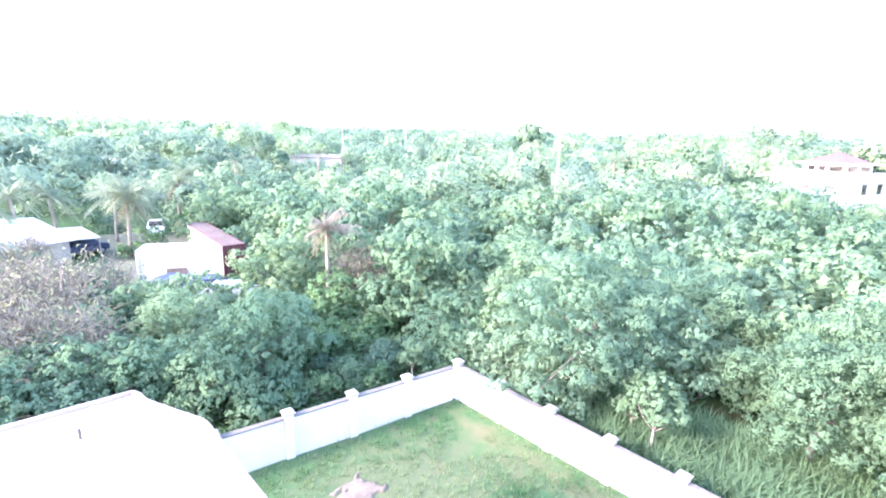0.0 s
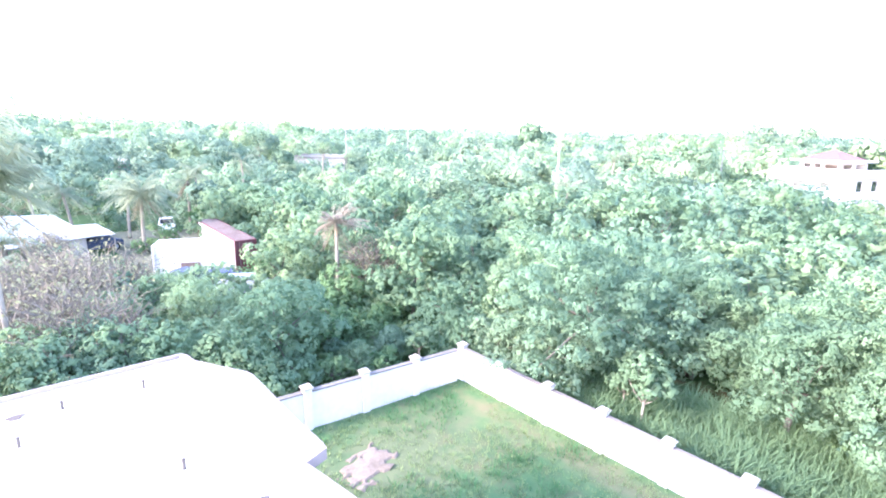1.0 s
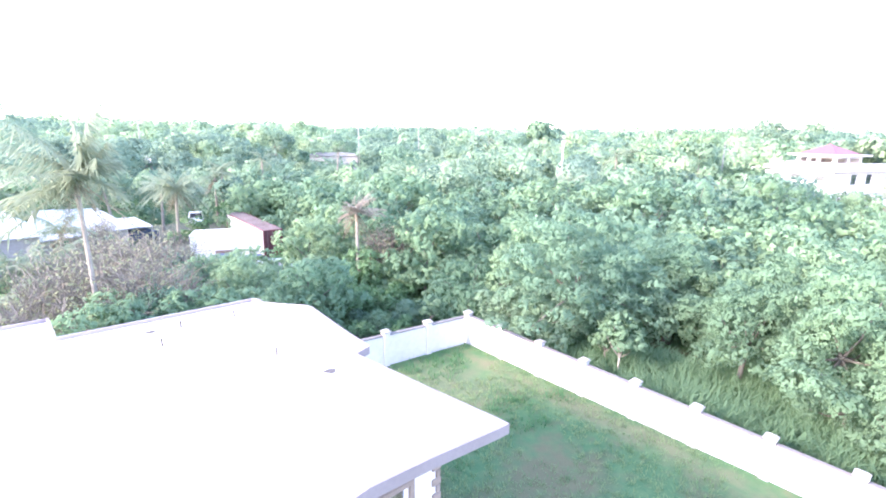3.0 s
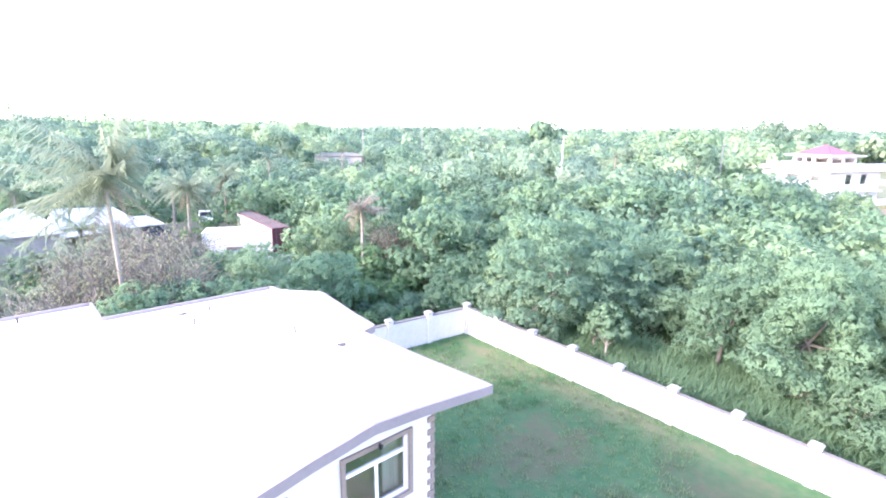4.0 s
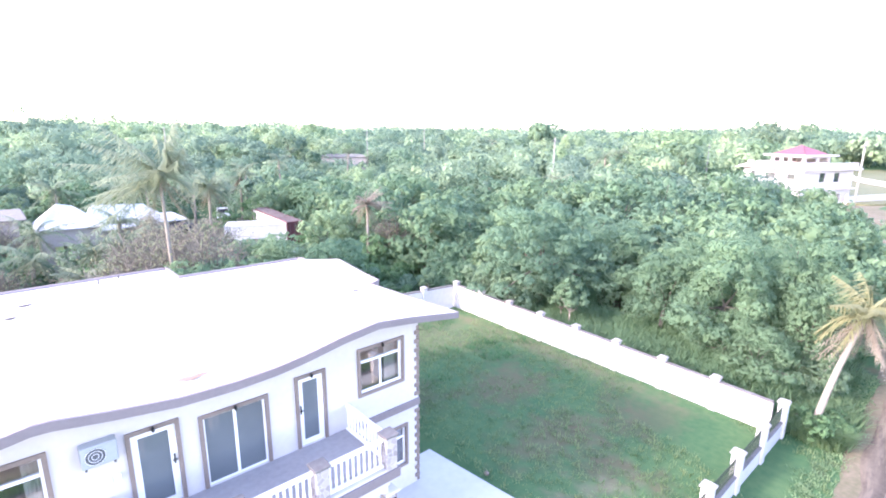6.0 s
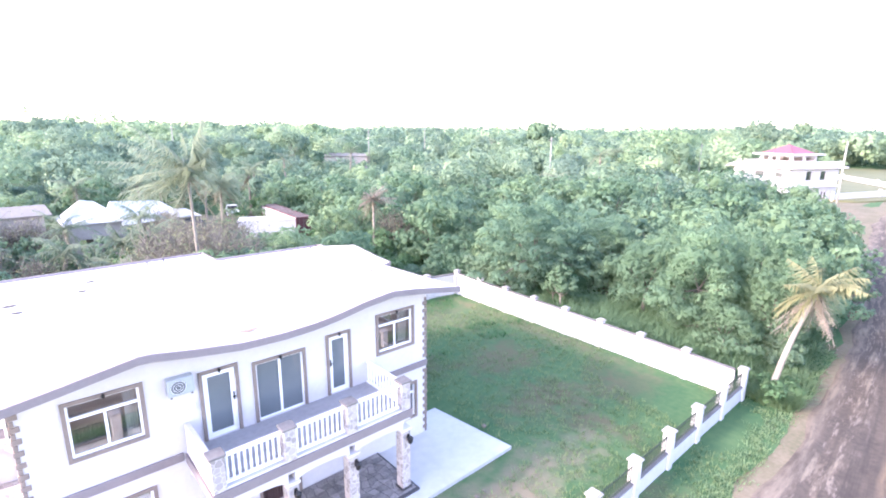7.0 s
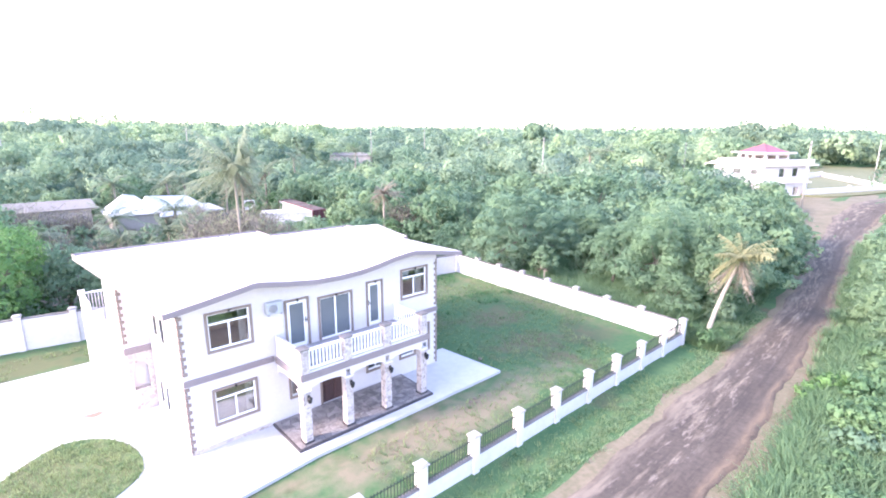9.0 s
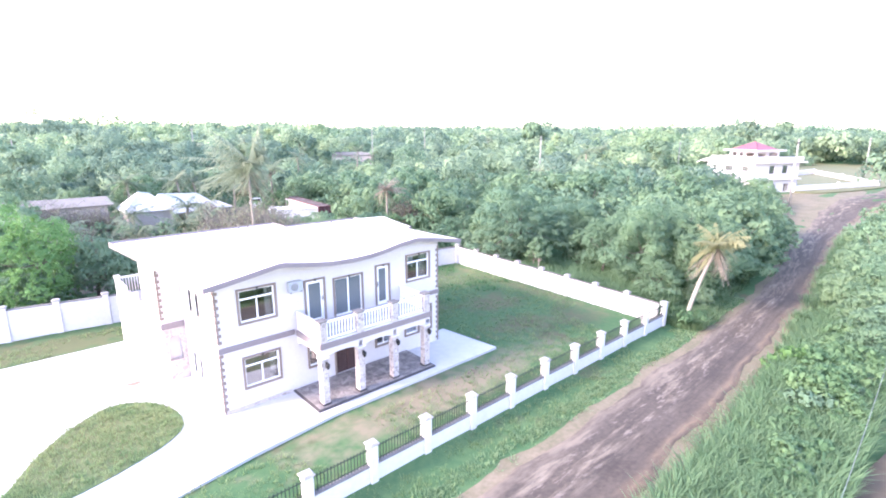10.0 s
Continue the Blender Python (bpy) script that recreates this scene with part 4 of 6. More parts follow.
def window(wall_x0, wall_x1, z0, z1, parent, transom=True, panes=2, curtain=0.0, y=0.0, name="window", surround=True):
    """A sliding window set in the front wall: surround, white frame, panes, a small lamp bracket above."""
    w = new(name)
    w.parent = parent
    bm = bmesh.new()
    if surround:
        s = 0.09
        for a in ((wall_x0 - s, wall_x0, z0 - s, z1 + s), (wall_x1, wall_x1 + s, z0 - s, z1 + s), (wall_x0, wall_x1, z1, z1 + s), (wall_x0, wall_x1, z0 - s, z0)):
            box(bm, a[0], a[1], y - 0.055, y + 0.004, a[2], a[3])
        part("surround", bm, SURROUND, w, "taupe raised surround")
    else:
        bm.free()
    bm = bmesh.new()
    t, yf, yb = 0.055, y + 0.05, y + 0.11
    split = z1 - 0.28 * (z1 - z0) if transom else z1 - t
    for a in ((wall_x0, wall_x0 + t, z0, z1), (wall_x1 - t, wall_x1, z0, z1), (wall_x0 + t, wall_x1 - t, z0, z0 + t), (wall_x0 + t, wall_x1 - t, z1 - t, z1)):
        box(bm, a[0], a[1], yf, yb, a[2], a[3])
    if transom:
        box(bm, wall_x0 + t, wall_x1 - t, yf - 0.01, yb, split - 0.04, split + 0.03)
    for k in range(1, panes):
        m = wall_x0 + (wall_x1 - wall_x0) * k / panes
        box(bm, m - 0.03, m + 0.03, yf + 0.003, yb, z0 + t, split - 0.04)
    part("frame", bm, FRAME_WHITE, w, "white sliding frame")
    for k in range(panes):
        a = wall_x0 + t + (wall_x1 - wall_x0 - 2 * t) * k / panes
        b = wall_x0 + t + (wall_x1 - wall_x0 - 2 * t) * (k + 1) / panes
        one_box("pane", GLASS, w, a, b, y + 0.078, y + 0.084, z0 + t, split - 0.03, 0).visible_shadow = False
    if transom:
        one_box("pane", GLASS, w, wall_x0 + t, wall_x1 - t, y + 0.078, y + 0.084, split + 0.02, z1 - t, 0).visible_shadow = False
    if curtain:
        n = 14
        a, b = wall_x1 - curtain * (wall_x1 - wall_x0), wall_x1 - t
        vs = [(a + (b - a) * k / n, y + 0.30 + 0.03 * math.sin(k * 2.2), z) for z in (z0 - 0.05, z1 + 0.05) for k in range(n + 1)]
        raw("curtain", vs, [(k, k + 1, n + 2 + k, n + 1 + k) for k in range(n)], CURTAIN, w, "white drawn-back curtain", True)
    return w


for (nm, x0, x1, z0, z1), (tr, panes, cur) in zip(WINDOWS, ((True, 2, 0.22), (True, 2, 0.3), (True, 2, 0.2), (True, 1, 0.3), (False, 2, 0), (False, 1, 0), (True, 1, 0))):
    window(x0, x1, z0, z1, house, tr, panes, cur)


def glazed_door(x0, x1, z0, z1, parent, sliding=False, name="door"):
    d = new(name)
    d.parent = parent
    s = 0.09
    bm = bmesh.new()
    for a in ((x0 - s, x0, z0, z1 + s), (x1, x1 + s, z0, z1 + s), (x0, x1, z1, z1 + s)):
        box(bm, a[0], a[1], -0.055, 0.004, a[2], a[3])
    part("surround", bm, SURROUND, d, "taupe raised surround")
    bm = bmesh.new()
    t = 0.05 if sliding else 0.14
    for a in ((x0, x0 + t, z0, z1), (x1 - t, x1, z0, z1), (x0 + t, x1 - t, z0, z0 + t), (x0 + t, x1 - t, z1 - t, z1)):
        box(bm, a[0], a[1], 0.03, 0.09, a[2], a[3])
    if sliding:
        box(bm, (x0 + x1) / 2 - 0.035, (x0 + x1) / 2 + 0.035, 0.025, 0.09, z0 + t, z1 - t)
    part("leaf", bm, FRAME_WHITE, d, "white glazed door leaf")
    # solid pane with the sky's reflection put into its colour
    one_box("pane", SKY_TONED_DOOR, d, x0 + t, x1 - t, 0.055, 0.061, z0 + t, z1 - t, 0)
    if not sliding:
        hx = x1 - 0.07 if x0 < 4.5 else x0 + 0.07
        bm = bmesh.new()
        box(bm, hx - 0.015, hx + 0.015, 0.0, 0.03, z0 + 0.95, z0 + 1.2, 0.004)
        box(bm, hx - 0.05, hx + 0.05, -0.04, -0.015, z0 + 1.05, z0 + 1.08, 0.004)
        box(bm, hx - 0.01, hx + 0.01, -0.02, 0.0, z0 + 1.05, z0 + 1.08)
        part("handle", bm, BLACK_METAL, d, "dark lever handle")
    return d


for nm, x0, x1, z0, z1 in DOORS[:3]:
    glazed_door(x0, x1, z0, z1, house, nm == "balcony_slider")
front_door = new("front_door")
front_door.parent = house
for x0, x1 in ((5.13, 5.69), (5.71, 6.27)):
    bm = bmesh.new()
    box(bm, x0, x1, 0.05, 0.1, 0.12, 2.12, 0.008)
    for z0, z1 in ((0.28, 0.95), (1.1, 1.95)):
        box(bm, x0 + 0.1, x1 - 0.1, 0.03, 0.05, z0, z1, 0.012)
    part("door_leaf", bm, DARK_WOOD, front_door, "dark panelled wooden leaf")
bm = bmesh.new()
for a in ((5.02, 5.1, 0.12, 2.24), (6.3, 6.38, 0.12, 2.24), (5.1, 6.3, 2.15, 2.24)):
    box(bm, a[0], a[1], -0.05, 0.004, a[2], a[3])
part("surround", bm, SURROUND, front_door)


def side_window(x, y0, y1, z0, z1, out):
    """A window in a wall that runs along y; out is the way it faces."""
    w = new("window")
    w.parent = house
    bm = bmesh.new()
    s = 0.08
    for a in ((y0 - s, y0, z0 - s, z1 + s), (y1, y1 + s, z0 - s, z1 + s), (y0, y1, z1, z1 + s), (y0, y1, z0 - s, z0)):
        box(bm, min(x, x + out * 0.05), max(x, x + out * 0.05), a[0], a[1], a[2], a[3])
    part("surround", bm, SURROUND if out > 0 else FRAME_WHITE, w)
    bm = bmesh.new()
    t = 0.05
    xi = x - out * 0.1
    for a in ((y0, y0 + t, z0, z1), (y1 - t, y1, z0, z1), (y0 + t, y1 - t, z0, z0 + t), (y0 + t, y1 - t, z1 - t, z1), ((y0 + y1) / 2 - 0.025, (y0 + y1) / 2 + 0.025, z0 + t, z1 - t)):
        box(bm, xi - 0.03, xi + 0.03, a[0], a[1], a[2], a[3])
    if out > 0:
        part("frame", bm, FRAME_WHITE, w)
        one_box("pane", GLASS, w, xi - 0.003, xi + 0.003, y0 + t, y1 - t, z0 + t, z1 - t, 0).visible_shadow = False
        return
    # a casement leaf that stands open, hinged on its far side
    bm.free()
    wide, swing = y1 - y0, Matrix.Translation((x - 0.052, y1, 0)) @ Matrix.Rotation(radians(-14), 4, "Z")
    bm = bmesh.new()
    for a in ((-wide, -wide + t, z0, z1), (-t, 0, z0, z1), (-wide + t, -t, z0, z0 + t), (-wide + t, -t, z1 - t, z1)):
        box(bm, -0.02, 0.02, a[0], a[1], a[2], a[3])
    leaf = part("open_leaf", bm, FRAME_WHITE, w, "casement leaf standing open")
    leaf.matrix_basis = swing
    # opaque sheet added in the opening so that it looks less dark
    one_box("inner_pane", SKY_TONED_PANE, w, x + 0.03, x + 0.04, y0, y1, z0, z1, 0)
    pane = one_box("pane", SKY_TONED_PANE, w, -0.004, 0.004, -wide + t, -t, z0 + t, z1 - t, 0)
    pane.matrix_basis = swing


for x, y0, y1, z0, z1, out in ((X1, 2.0, 3.4, 3.95, 5.2, 1), (X1, 2.0, 3.4, 0.95, 2.3, 1), (X1, 5.6, 6.8, 3.95, 5.2, 1), (X0, 1.98, 2.48, 3.8, 4.9, -1), (X0, 3.02, 3.52, 3.8, 4.85, -1),
                               (X0, 2.4, 2.8, 0.75, 1.8, -1), (X0, 3.3, 3.72, 0.7, 1.75, -1)):
    side_window(x, y0, y1, z0, z1, out)

# balcony over the porch
BX0, BX1, BY = 3.11, 9.22, -2.30
one_box("balcony_slab", PLASTER, house, BX0 + 0.06, BX1 - 0.06, BY + 0.06, -0.002, 2.60, 3.03, 0.01)
one_box("balcony_floor", BALCONY_FLOOR, house, BX0 + 0.1, BX1 - 0.1, BY + 0.3, -0.002, 3.034, 3.07, 0)
bm = bmesh.new()
box(bm, BX0, BX1, BY, BY + 0.055, 2.72, 2.98)
box(bm, BX0, BX0 + 0.055, BY + 0.055, -0.07, 2.72, 2.98)
box(bm, BX1 - 0.055, BX1, BY + 0.055, -0.07, 2.72, 2.98)
part("balcony_band", bm, LAVENDER, house, "lavender-grey band round the balcony edge")
# solid parapet at the near end
one_box("parapet", PLASTER, house, BX0 + 0.06, BX0 + 0.20, BY + 0.40, -0.06, 3.033, 3.88, 0.015)
POSTS = [3.32, 5.15, 7.04, 8.98]
for x in POSTS:
    post = one_box("balcony_post", STONE, house, x - 0.17, x + 0.17, BY + 0.03, BY + 0.37, 2.98, 3.92, 0.015, "stone-clad balcony post")
    one_box("cap", COPING, post, x - 0.21, x + 0.21, BY - 0.01, BY + 0.41, 3.92, 3.99, 0.015)
bm = bmesh.new()
tube(bm, [(0, 0, 0), (0, 0, 0.08), (0, 0, 0.2), (0, 0, 0.4), (0, 0, 0.58), (0, 0, 0.68)], [0.032, 0.028, 0.042, 0.028, 0.038, 0.03], 6)
baluster = bpy.data.meshes.new("baluster")
bm.to_mesh(baluster)
bm.free()
baluster.materials.append(FRAME_WHITE)


def balustrade(ax, ay, bx, by, count):
    run = new("balustrade")
    run.parent = house
    a, b = Vector((ax, ay, 0)), Vector((bx, by, 0))
    d, n = (b - a), Vector((-(b - a).y, (b - a).x, 0)).normalized() * 0.045
    for z0, z1 in ((3.07, 3.13), (3.80, 3.88)):
        bm = bmesh.new()
        vs = [bm.verts.new(p + m + Vector((0, 0, z))) for z in (z0, z1) for p, m in ((a, -n), (b, -n), (b, n), (a, n))]
        for q in ((0, 1, 2, 3), (7, 6, 5, 4), (0, 4, 5, 1), (1, 5, 6, 2), (2, 6, 7, 3), (3, 7, 4, 0)):
            bm.faces.new([vs[k] for k in q])
        bmesh.ops.recalc_face_normals(bm, faces=bm.faces)
        part("rail", bm, FRAME_WHITE, run)
    for k in range(count):
        ob = new("baluster", baluster)
        ob.parent = run
        p = a + d * (k + 0.5) / count
        ob.matrix_basis = Matrix.Translation((p.x, p.y, 3.12))


for a, b in zip(POSTS, POSTS[1:]):
    balustrade(a + 0.18, BY + 0.2, b - 0.18, BY + 0.2, 10)
balustrade(BX1 - 0.22, BY + 0.38, BX1 - 0.22, -0.02, 11)

# porch: columns, arched beams, stone floor
for x in POSTS:
    column = one_box("column", STONE, house, x - 0.17, x + 0.17, BY + 0.05, BY + 0.39, 0.12, 2.24, 0.02, "stone-clad porch column")
    one_box("base", PLINTH_DARK, column, x - 0.20, x + 0.20, BY + 0.02, BY + 0.42, 0.12, 0.2, 0.01)
    one_box("capital", PLASTER, column, x - 0.21, x + 0.21, BY + 0.01, BY + 0.43, 2.24, 2.32, 0.015)


def arch_beam(ax, bx, y0, y1, along="x"):
    """A beam whose underside curves down to the posts at both ends."""
    bm = bmesh.new()
    half, mid = (bx - ax) / 2, (ax + bx) / 2
    curve = [(mid + half * math.cos(a), 2.04 + 0.40 * abs(math.sin(a)) ** 0.42) for a in np.linspace(math.pi, 0, 19)]
    rows = [[bm.verts.new((u, y, z) if along == "x" else (y, u, z)) for y, z in ((y0, 2.598), (y0, low), (y1, low), (y1, 2.598))] for u, low in curve]
    for p, q in zip(rows, rows[1:]):
        for k in range(4):
            bm.faces.new((p[k], p[(k + 1) % 4], q[(k + 1) % 4], q[k]))
    bm.faces.new(rows[0]), bm.faces.new(rows[-1])
    bmesh.ops.recalc_face_normals(bm, faces=bm.faces)
    part("arch_beam", bm, PLASTER, house)


for a, b in zip(POSTS, POSTS[1:]):
    arch_beam(a + 0.1, b - 0.1, BY + 0.1, BY + 0.34)
arch_beam(BY + 0.3, -0.01, POSTS[0] - 0.12, POSTS[0] + 0.12, "y")
arch_beam(BY + 0.3, -0.01, POSTS[-1] - 0.12, POSTS[-1] + 0.12, "y")
one_box("porch_base", PLINTH_DARK, house, 2.82, 9.36, -2.46, -0.003, -0.05, 0.10, 0.015, "dark slate-edged porch floor")

# ---- fixtures on the house ----
unit = tagged(empty("air_conditioner", 3.17, -0.02, 4.82), "white air conditioner outdoor unit hung on the plaster wall", "air conditioner")
bm = bmesh.new()
box(bm, -0.32, 0.32, -0.26, 0, 0, 0.47, 0.02)
part("casing", bm, AC_BODY, unit)
one_box("front_panel", AC_BODY, unit, -0.29, 0.29, -0.267, -0.262, 0.04, 0.43, 0)
bm = bmesh.new()
bmesh.ops.create_circle(bm, cap_ends=True, radius=0.19, segments=24, matrix=pose(-0.07, -0.270, 0.235, 90))
part("fan_opening", bm, AC_GREY, unit, "dark round fan opening")
bm = bmesh.new()
for r in (0.06, 0.12, 0.18):
    pts = [(-0.07 + r * math.cos(a), -0.274, 0.235 + r * math.sin(a)) for a in np.linspace(0, 2 * math.pi, 21)]
    tube(bm, pts, [0.006] * 21, 4)
part("fan_guard", bm, FRAME_WHITE, unit)
bm = bmesh.new()
for x in (-0.25, 0.25):
    box(bm, x - 0.02, x + 0.02, -0.27, 0.0, -0.04, -0.003)
part("bracket", bm, COPING, unit)
box_unit = one_box("meter_box", FRAME_WHITE, None, 3.36, 3.50, -0.08, -0.003, 4.2, 4.36, 0.01)
tagged(box_unit, "small grey isolator box on the plaster wall", "switch box")


def wall_lamp(x, y, z, size, name, label):
    lamp = tagged(empty(name, x, y, z), label, "wall lamp")
    bm = bmesh.new()
    box(bm, -0.03 * size, 0.03 * size, -0.02 * size, 0, -0.08 * size, 0.08 * size, 0.004)
    tube(bm, [(0, -0.01, 0.06 * size), (0, -0.08 * size, 0.10 * size), (0, -0.10 * size, 0.05 * size)], [0.012 * size] * 3, 5)
    part("bracket", bm, BLACK_METAL, lamp)
    bm = bmesh.new()
    tube(bm, [(0, -0.1 * size, -0.13 * size), (0, -0.1 * size, -0.10 * size), (0, -0.1 * size, 0.02 * size), (0, -0.1 * size, 0.06 * size)], [0.03 * size, 0.05 * size, 0.075 * size, 0.03 * size], 8)
    part("lantern", bm, BLACK_METAL, lamp, "black lantern")
    return lamp


for x in POSTS:
    wall_lamp(x + 0.05, BY + 0.04, 2.02, 1.35, "porch_lantern", "black porch lantern on a stone column")
for nm, x0, x1, z0, z1 in WINDOWS[:3] + DOORS[:3]:
    wall_lamp((x0 + x1) / 2, -0.06, z1 + 0.06, 0.6, "wall_lamp", "small black lamp above a taupe window surround")


# ---- boundary walls ----
def wall_run(thing, ax, ay, bx, by, bays, height, mat, coping=True, cap=0.1, post_up=0.18, first=0, last=0, rise=0.0, rise_z=-0.5):
    """A plastered wall from a to b, with posts and caps at even steps. Heights are levels, not lengths."""
    a, b = Vector((ax, ay, 0)), Vector((bx, by, 0))
    turn = math.degrees(math.atan2(by - ay, bx - ax))
    length = (b - a).length
    base = Matrix.Translation((ax, ay, 0)) @ Matrix.Rotation(radians(turn), 4, "Z")
    for k in range(bays):
        s, e = length * k / bays, length * (k + 1) / bays
        bm = bmesh.new()
        box(bm, s + 0.16, e - 0.16, -0.075, 0.075, -0.9, height, 0.01)
        ob = part("wall_panel", bm, mat, thing)
        ob.matrix_basis = base
        if coping:
            bm = bmesh.new()
            box(bm, s + 0.16, e - 0.16, -0.11, 0.11, height + 0.003, height + 0.07, 0.015)
            ob = part("coping", bm, COPING, thing, "grey cement coping")
            ob.matrix_basis = base
    for k in range(first, bays + 1 - last):
        s = length * k / bays
        bm = bmesh.new()
        box(bm, s - 0.16, s + 0.16, -0.16, 0.16, -0.9, height + post_up, 0.015)
        post = part("post", bm, mat, thing)
        post.matrix_basis = base
        bm = bmesh.new()
        box(bm, s - 0.21, s + 0.21, -0.21, 0.21, height + post_up + 0.003, height + post_up + 0.06, 0.015)
        box(bm, s - 0.17, s + 0.17, -0.17, 0.17, height + post_up + 0.06, height + post_up + 0.1, 0.02)
        c = part("cap", bm, CAP_STONE if coping else mat, post)
    if rise:
        for ob in thing.children_recursive:
            if ob.type == "MESH" and not ob.data.get("risen"):
                for v in ob.data.vertices:
                    if v.co.z > 0.25:
                        v.co.z += rise * v.co.x / length
                ob.data["risen"] = 1
    return base, length


wall_label = "white plastered boundary wall with capped posts and grey coping"
side = tagged(empty("boundary_wall"), wall_label, "boundary wall")
wall_run(side, 24.68, 12.13, 24.55, -6.9, 8, 1.42, WALL_PAINT, last=1, rise=-0.50)
back = tagged(empty("boundary_wall"), wall_label, "boundary wall")
wall_run(back, 24.5, 12.15, -14.0, 17.15, 16, 1.42, WALL_PAINT, first=1, rise=0.48)

fence = tagged(empty("front_fence"), "low white wall with capped posts and dark green metal railings", "fence")
FY, FX0, STEP, BAYS = -7.09, -4.98, 2.46, 12
base, length = wall_run(fence, FX0, FY, FX0 + STEP * BAYS, FY, BAYS, 0.28, WALL_PAINT, post_up=0.82)
shared = []
for name, x0, x1, z0, z1 in (("rail", 0.17, STEP - 0.17, 0.0, 0.03), ("picket", -0.012, 0.012, 0.35, 1.02)):
    bm = bmesh.new()
    box(bm, x0, x1, -(0.015 if name == "rail" else 0.012), 0.015 if name == "rail" else 0.012, z0, z1)
    mesh = bpy.data.meshes.new(name)
    bm.to_mesh(mesh)
    bm.free()
    mesh.materials.append(RAIL_GREEN)
    shared.append(mesh)
for k in range(BAYS):
    spots = [("rail", shared[0], 0, z) for z in (0.42, 0.92)] + [("picket", shared[1], 0.22 + (STEP - 0.44) * j / 16, 0) for j in range(17)]
    for name, mesh, dx, dz in spots:
        ob = new(name, mesh)
        ob.parent = fence
        ob.matrix_basis = Matrix.Translation((FX0 + STEP * k + dx, FY, dz))


# ---- neighbouring buildings and vehicles ----
def container(x, y, turn, length, width, height, mat, roof_mat, label, z, sunlit_mat=None):
    """A steel shipping container with corrugated sides, corner posts and door bars."""
    c = tagged(empty("shipping_container", x, y, z, turn), label, "container", "containers in the yard")
    n = int(length / 0.14)
    for y0, s in ((0, -1), (width, 1)):
        bm = bmesh.new()
        pts = [(length * k / n, y0 + s * (0.01 if k % 4 in (1, 2) else 0)) for k in range(n + 1)]
        for (ax, ay), (bx, by) in zip(pts, pts[1:]):
            bm.faces.new([bm.verts.new(p) for p in ((ax, ay, 0.12), (bx, by, 0.12), (bx, by, height - 0.1), (ax, ay, height - 0.1))])
        part("side_panel", bm, sunlit_mat if sunlit_mat and y0 else mat, c, "corrugated steel side")
    m = int(width / 0.14)
    for x0, s in ((0, -1), (length, 1)):
        bm = bmesh.new()
        pts = [(x0 + s * (0.01 if k % 4 in (1, 2) else 0), width * k / m) for k in range(m + 1)]
        for (ax, ay), (bx, by) in zip(pts, pts[1:]):
            bm.faces.new([bm.verts.new(p) for p in ((ax, ay, 0.12), (bx, by, 0.12), (bx, by, height - 0.1), (ax, ay, height - 0.1))])
        part("end_panel", bm, mat, c)
    bm = bmesh.new()
    for px in (0, length):
        for py in (0, width):
            box(bm, px - 0.07, px + 0.07, py - 0.07, py + 0.07, 0, height)
    for py in (0, width):
        for z0 in (0.0, height - 0.12):
            box(bm, 0.07, length - 0.07, py - 0.05, py + 0.05, z0, z0 + 0.12)
    for px in (0, length):
        for z0 in (0.0, height - 0.12):
            box(bm, px - 0.05, px + 0.05, 0.07, width - 0.07, z0, z0 + 0.12)
    part("frame", bm, mat, c)
    bm = bmesh.new()
    box(bm, 0.05, length - 0.05, 0.05, width - 0.05, height - 0.06, height - 0.01)
    for k in range(int(length / 0.4)):
        box(bm, 0.2 + k * 0.4, 0.35 + k * 0.4, 0.1, width - 0.1, height - 0.01, height + 0.015)
    part("roof", bm, roof_mat, c)
    bm = bmesh.new()
    for py in (0.3, 0.85, width - 0.85, width - 0.3):
        tube(bm, [(-0.06, py, 0.15), (-0.06, py, height - 0.15)], [0.02, 0.02], 5)
    part("door_bars", bm, roof_mat, c)
    return c


white_box = container(18.9, 40.2, -27, 5.9, 2.4, 2.55, WHITE_STEEL, WHITE_STEEL, "white shipping container standing among scrap cars", -0.35)
# sunward side gets white steel, painting in the sunlight on it
container(25.75, 37.1, 85, 12.0, 1.6, 2.75, RED_STEEL, RUST_STEEL, "long red shipping container with one side coloured white as sunlit and a rusted roof", -0.35, WHITE_STEEL)
one_box("hatch_frame", RUST_STEEL, white_box, 1.9, 3.3, -0.07, -0.04, 0.3, 1.1, 0.01, "framed hatch in the side")


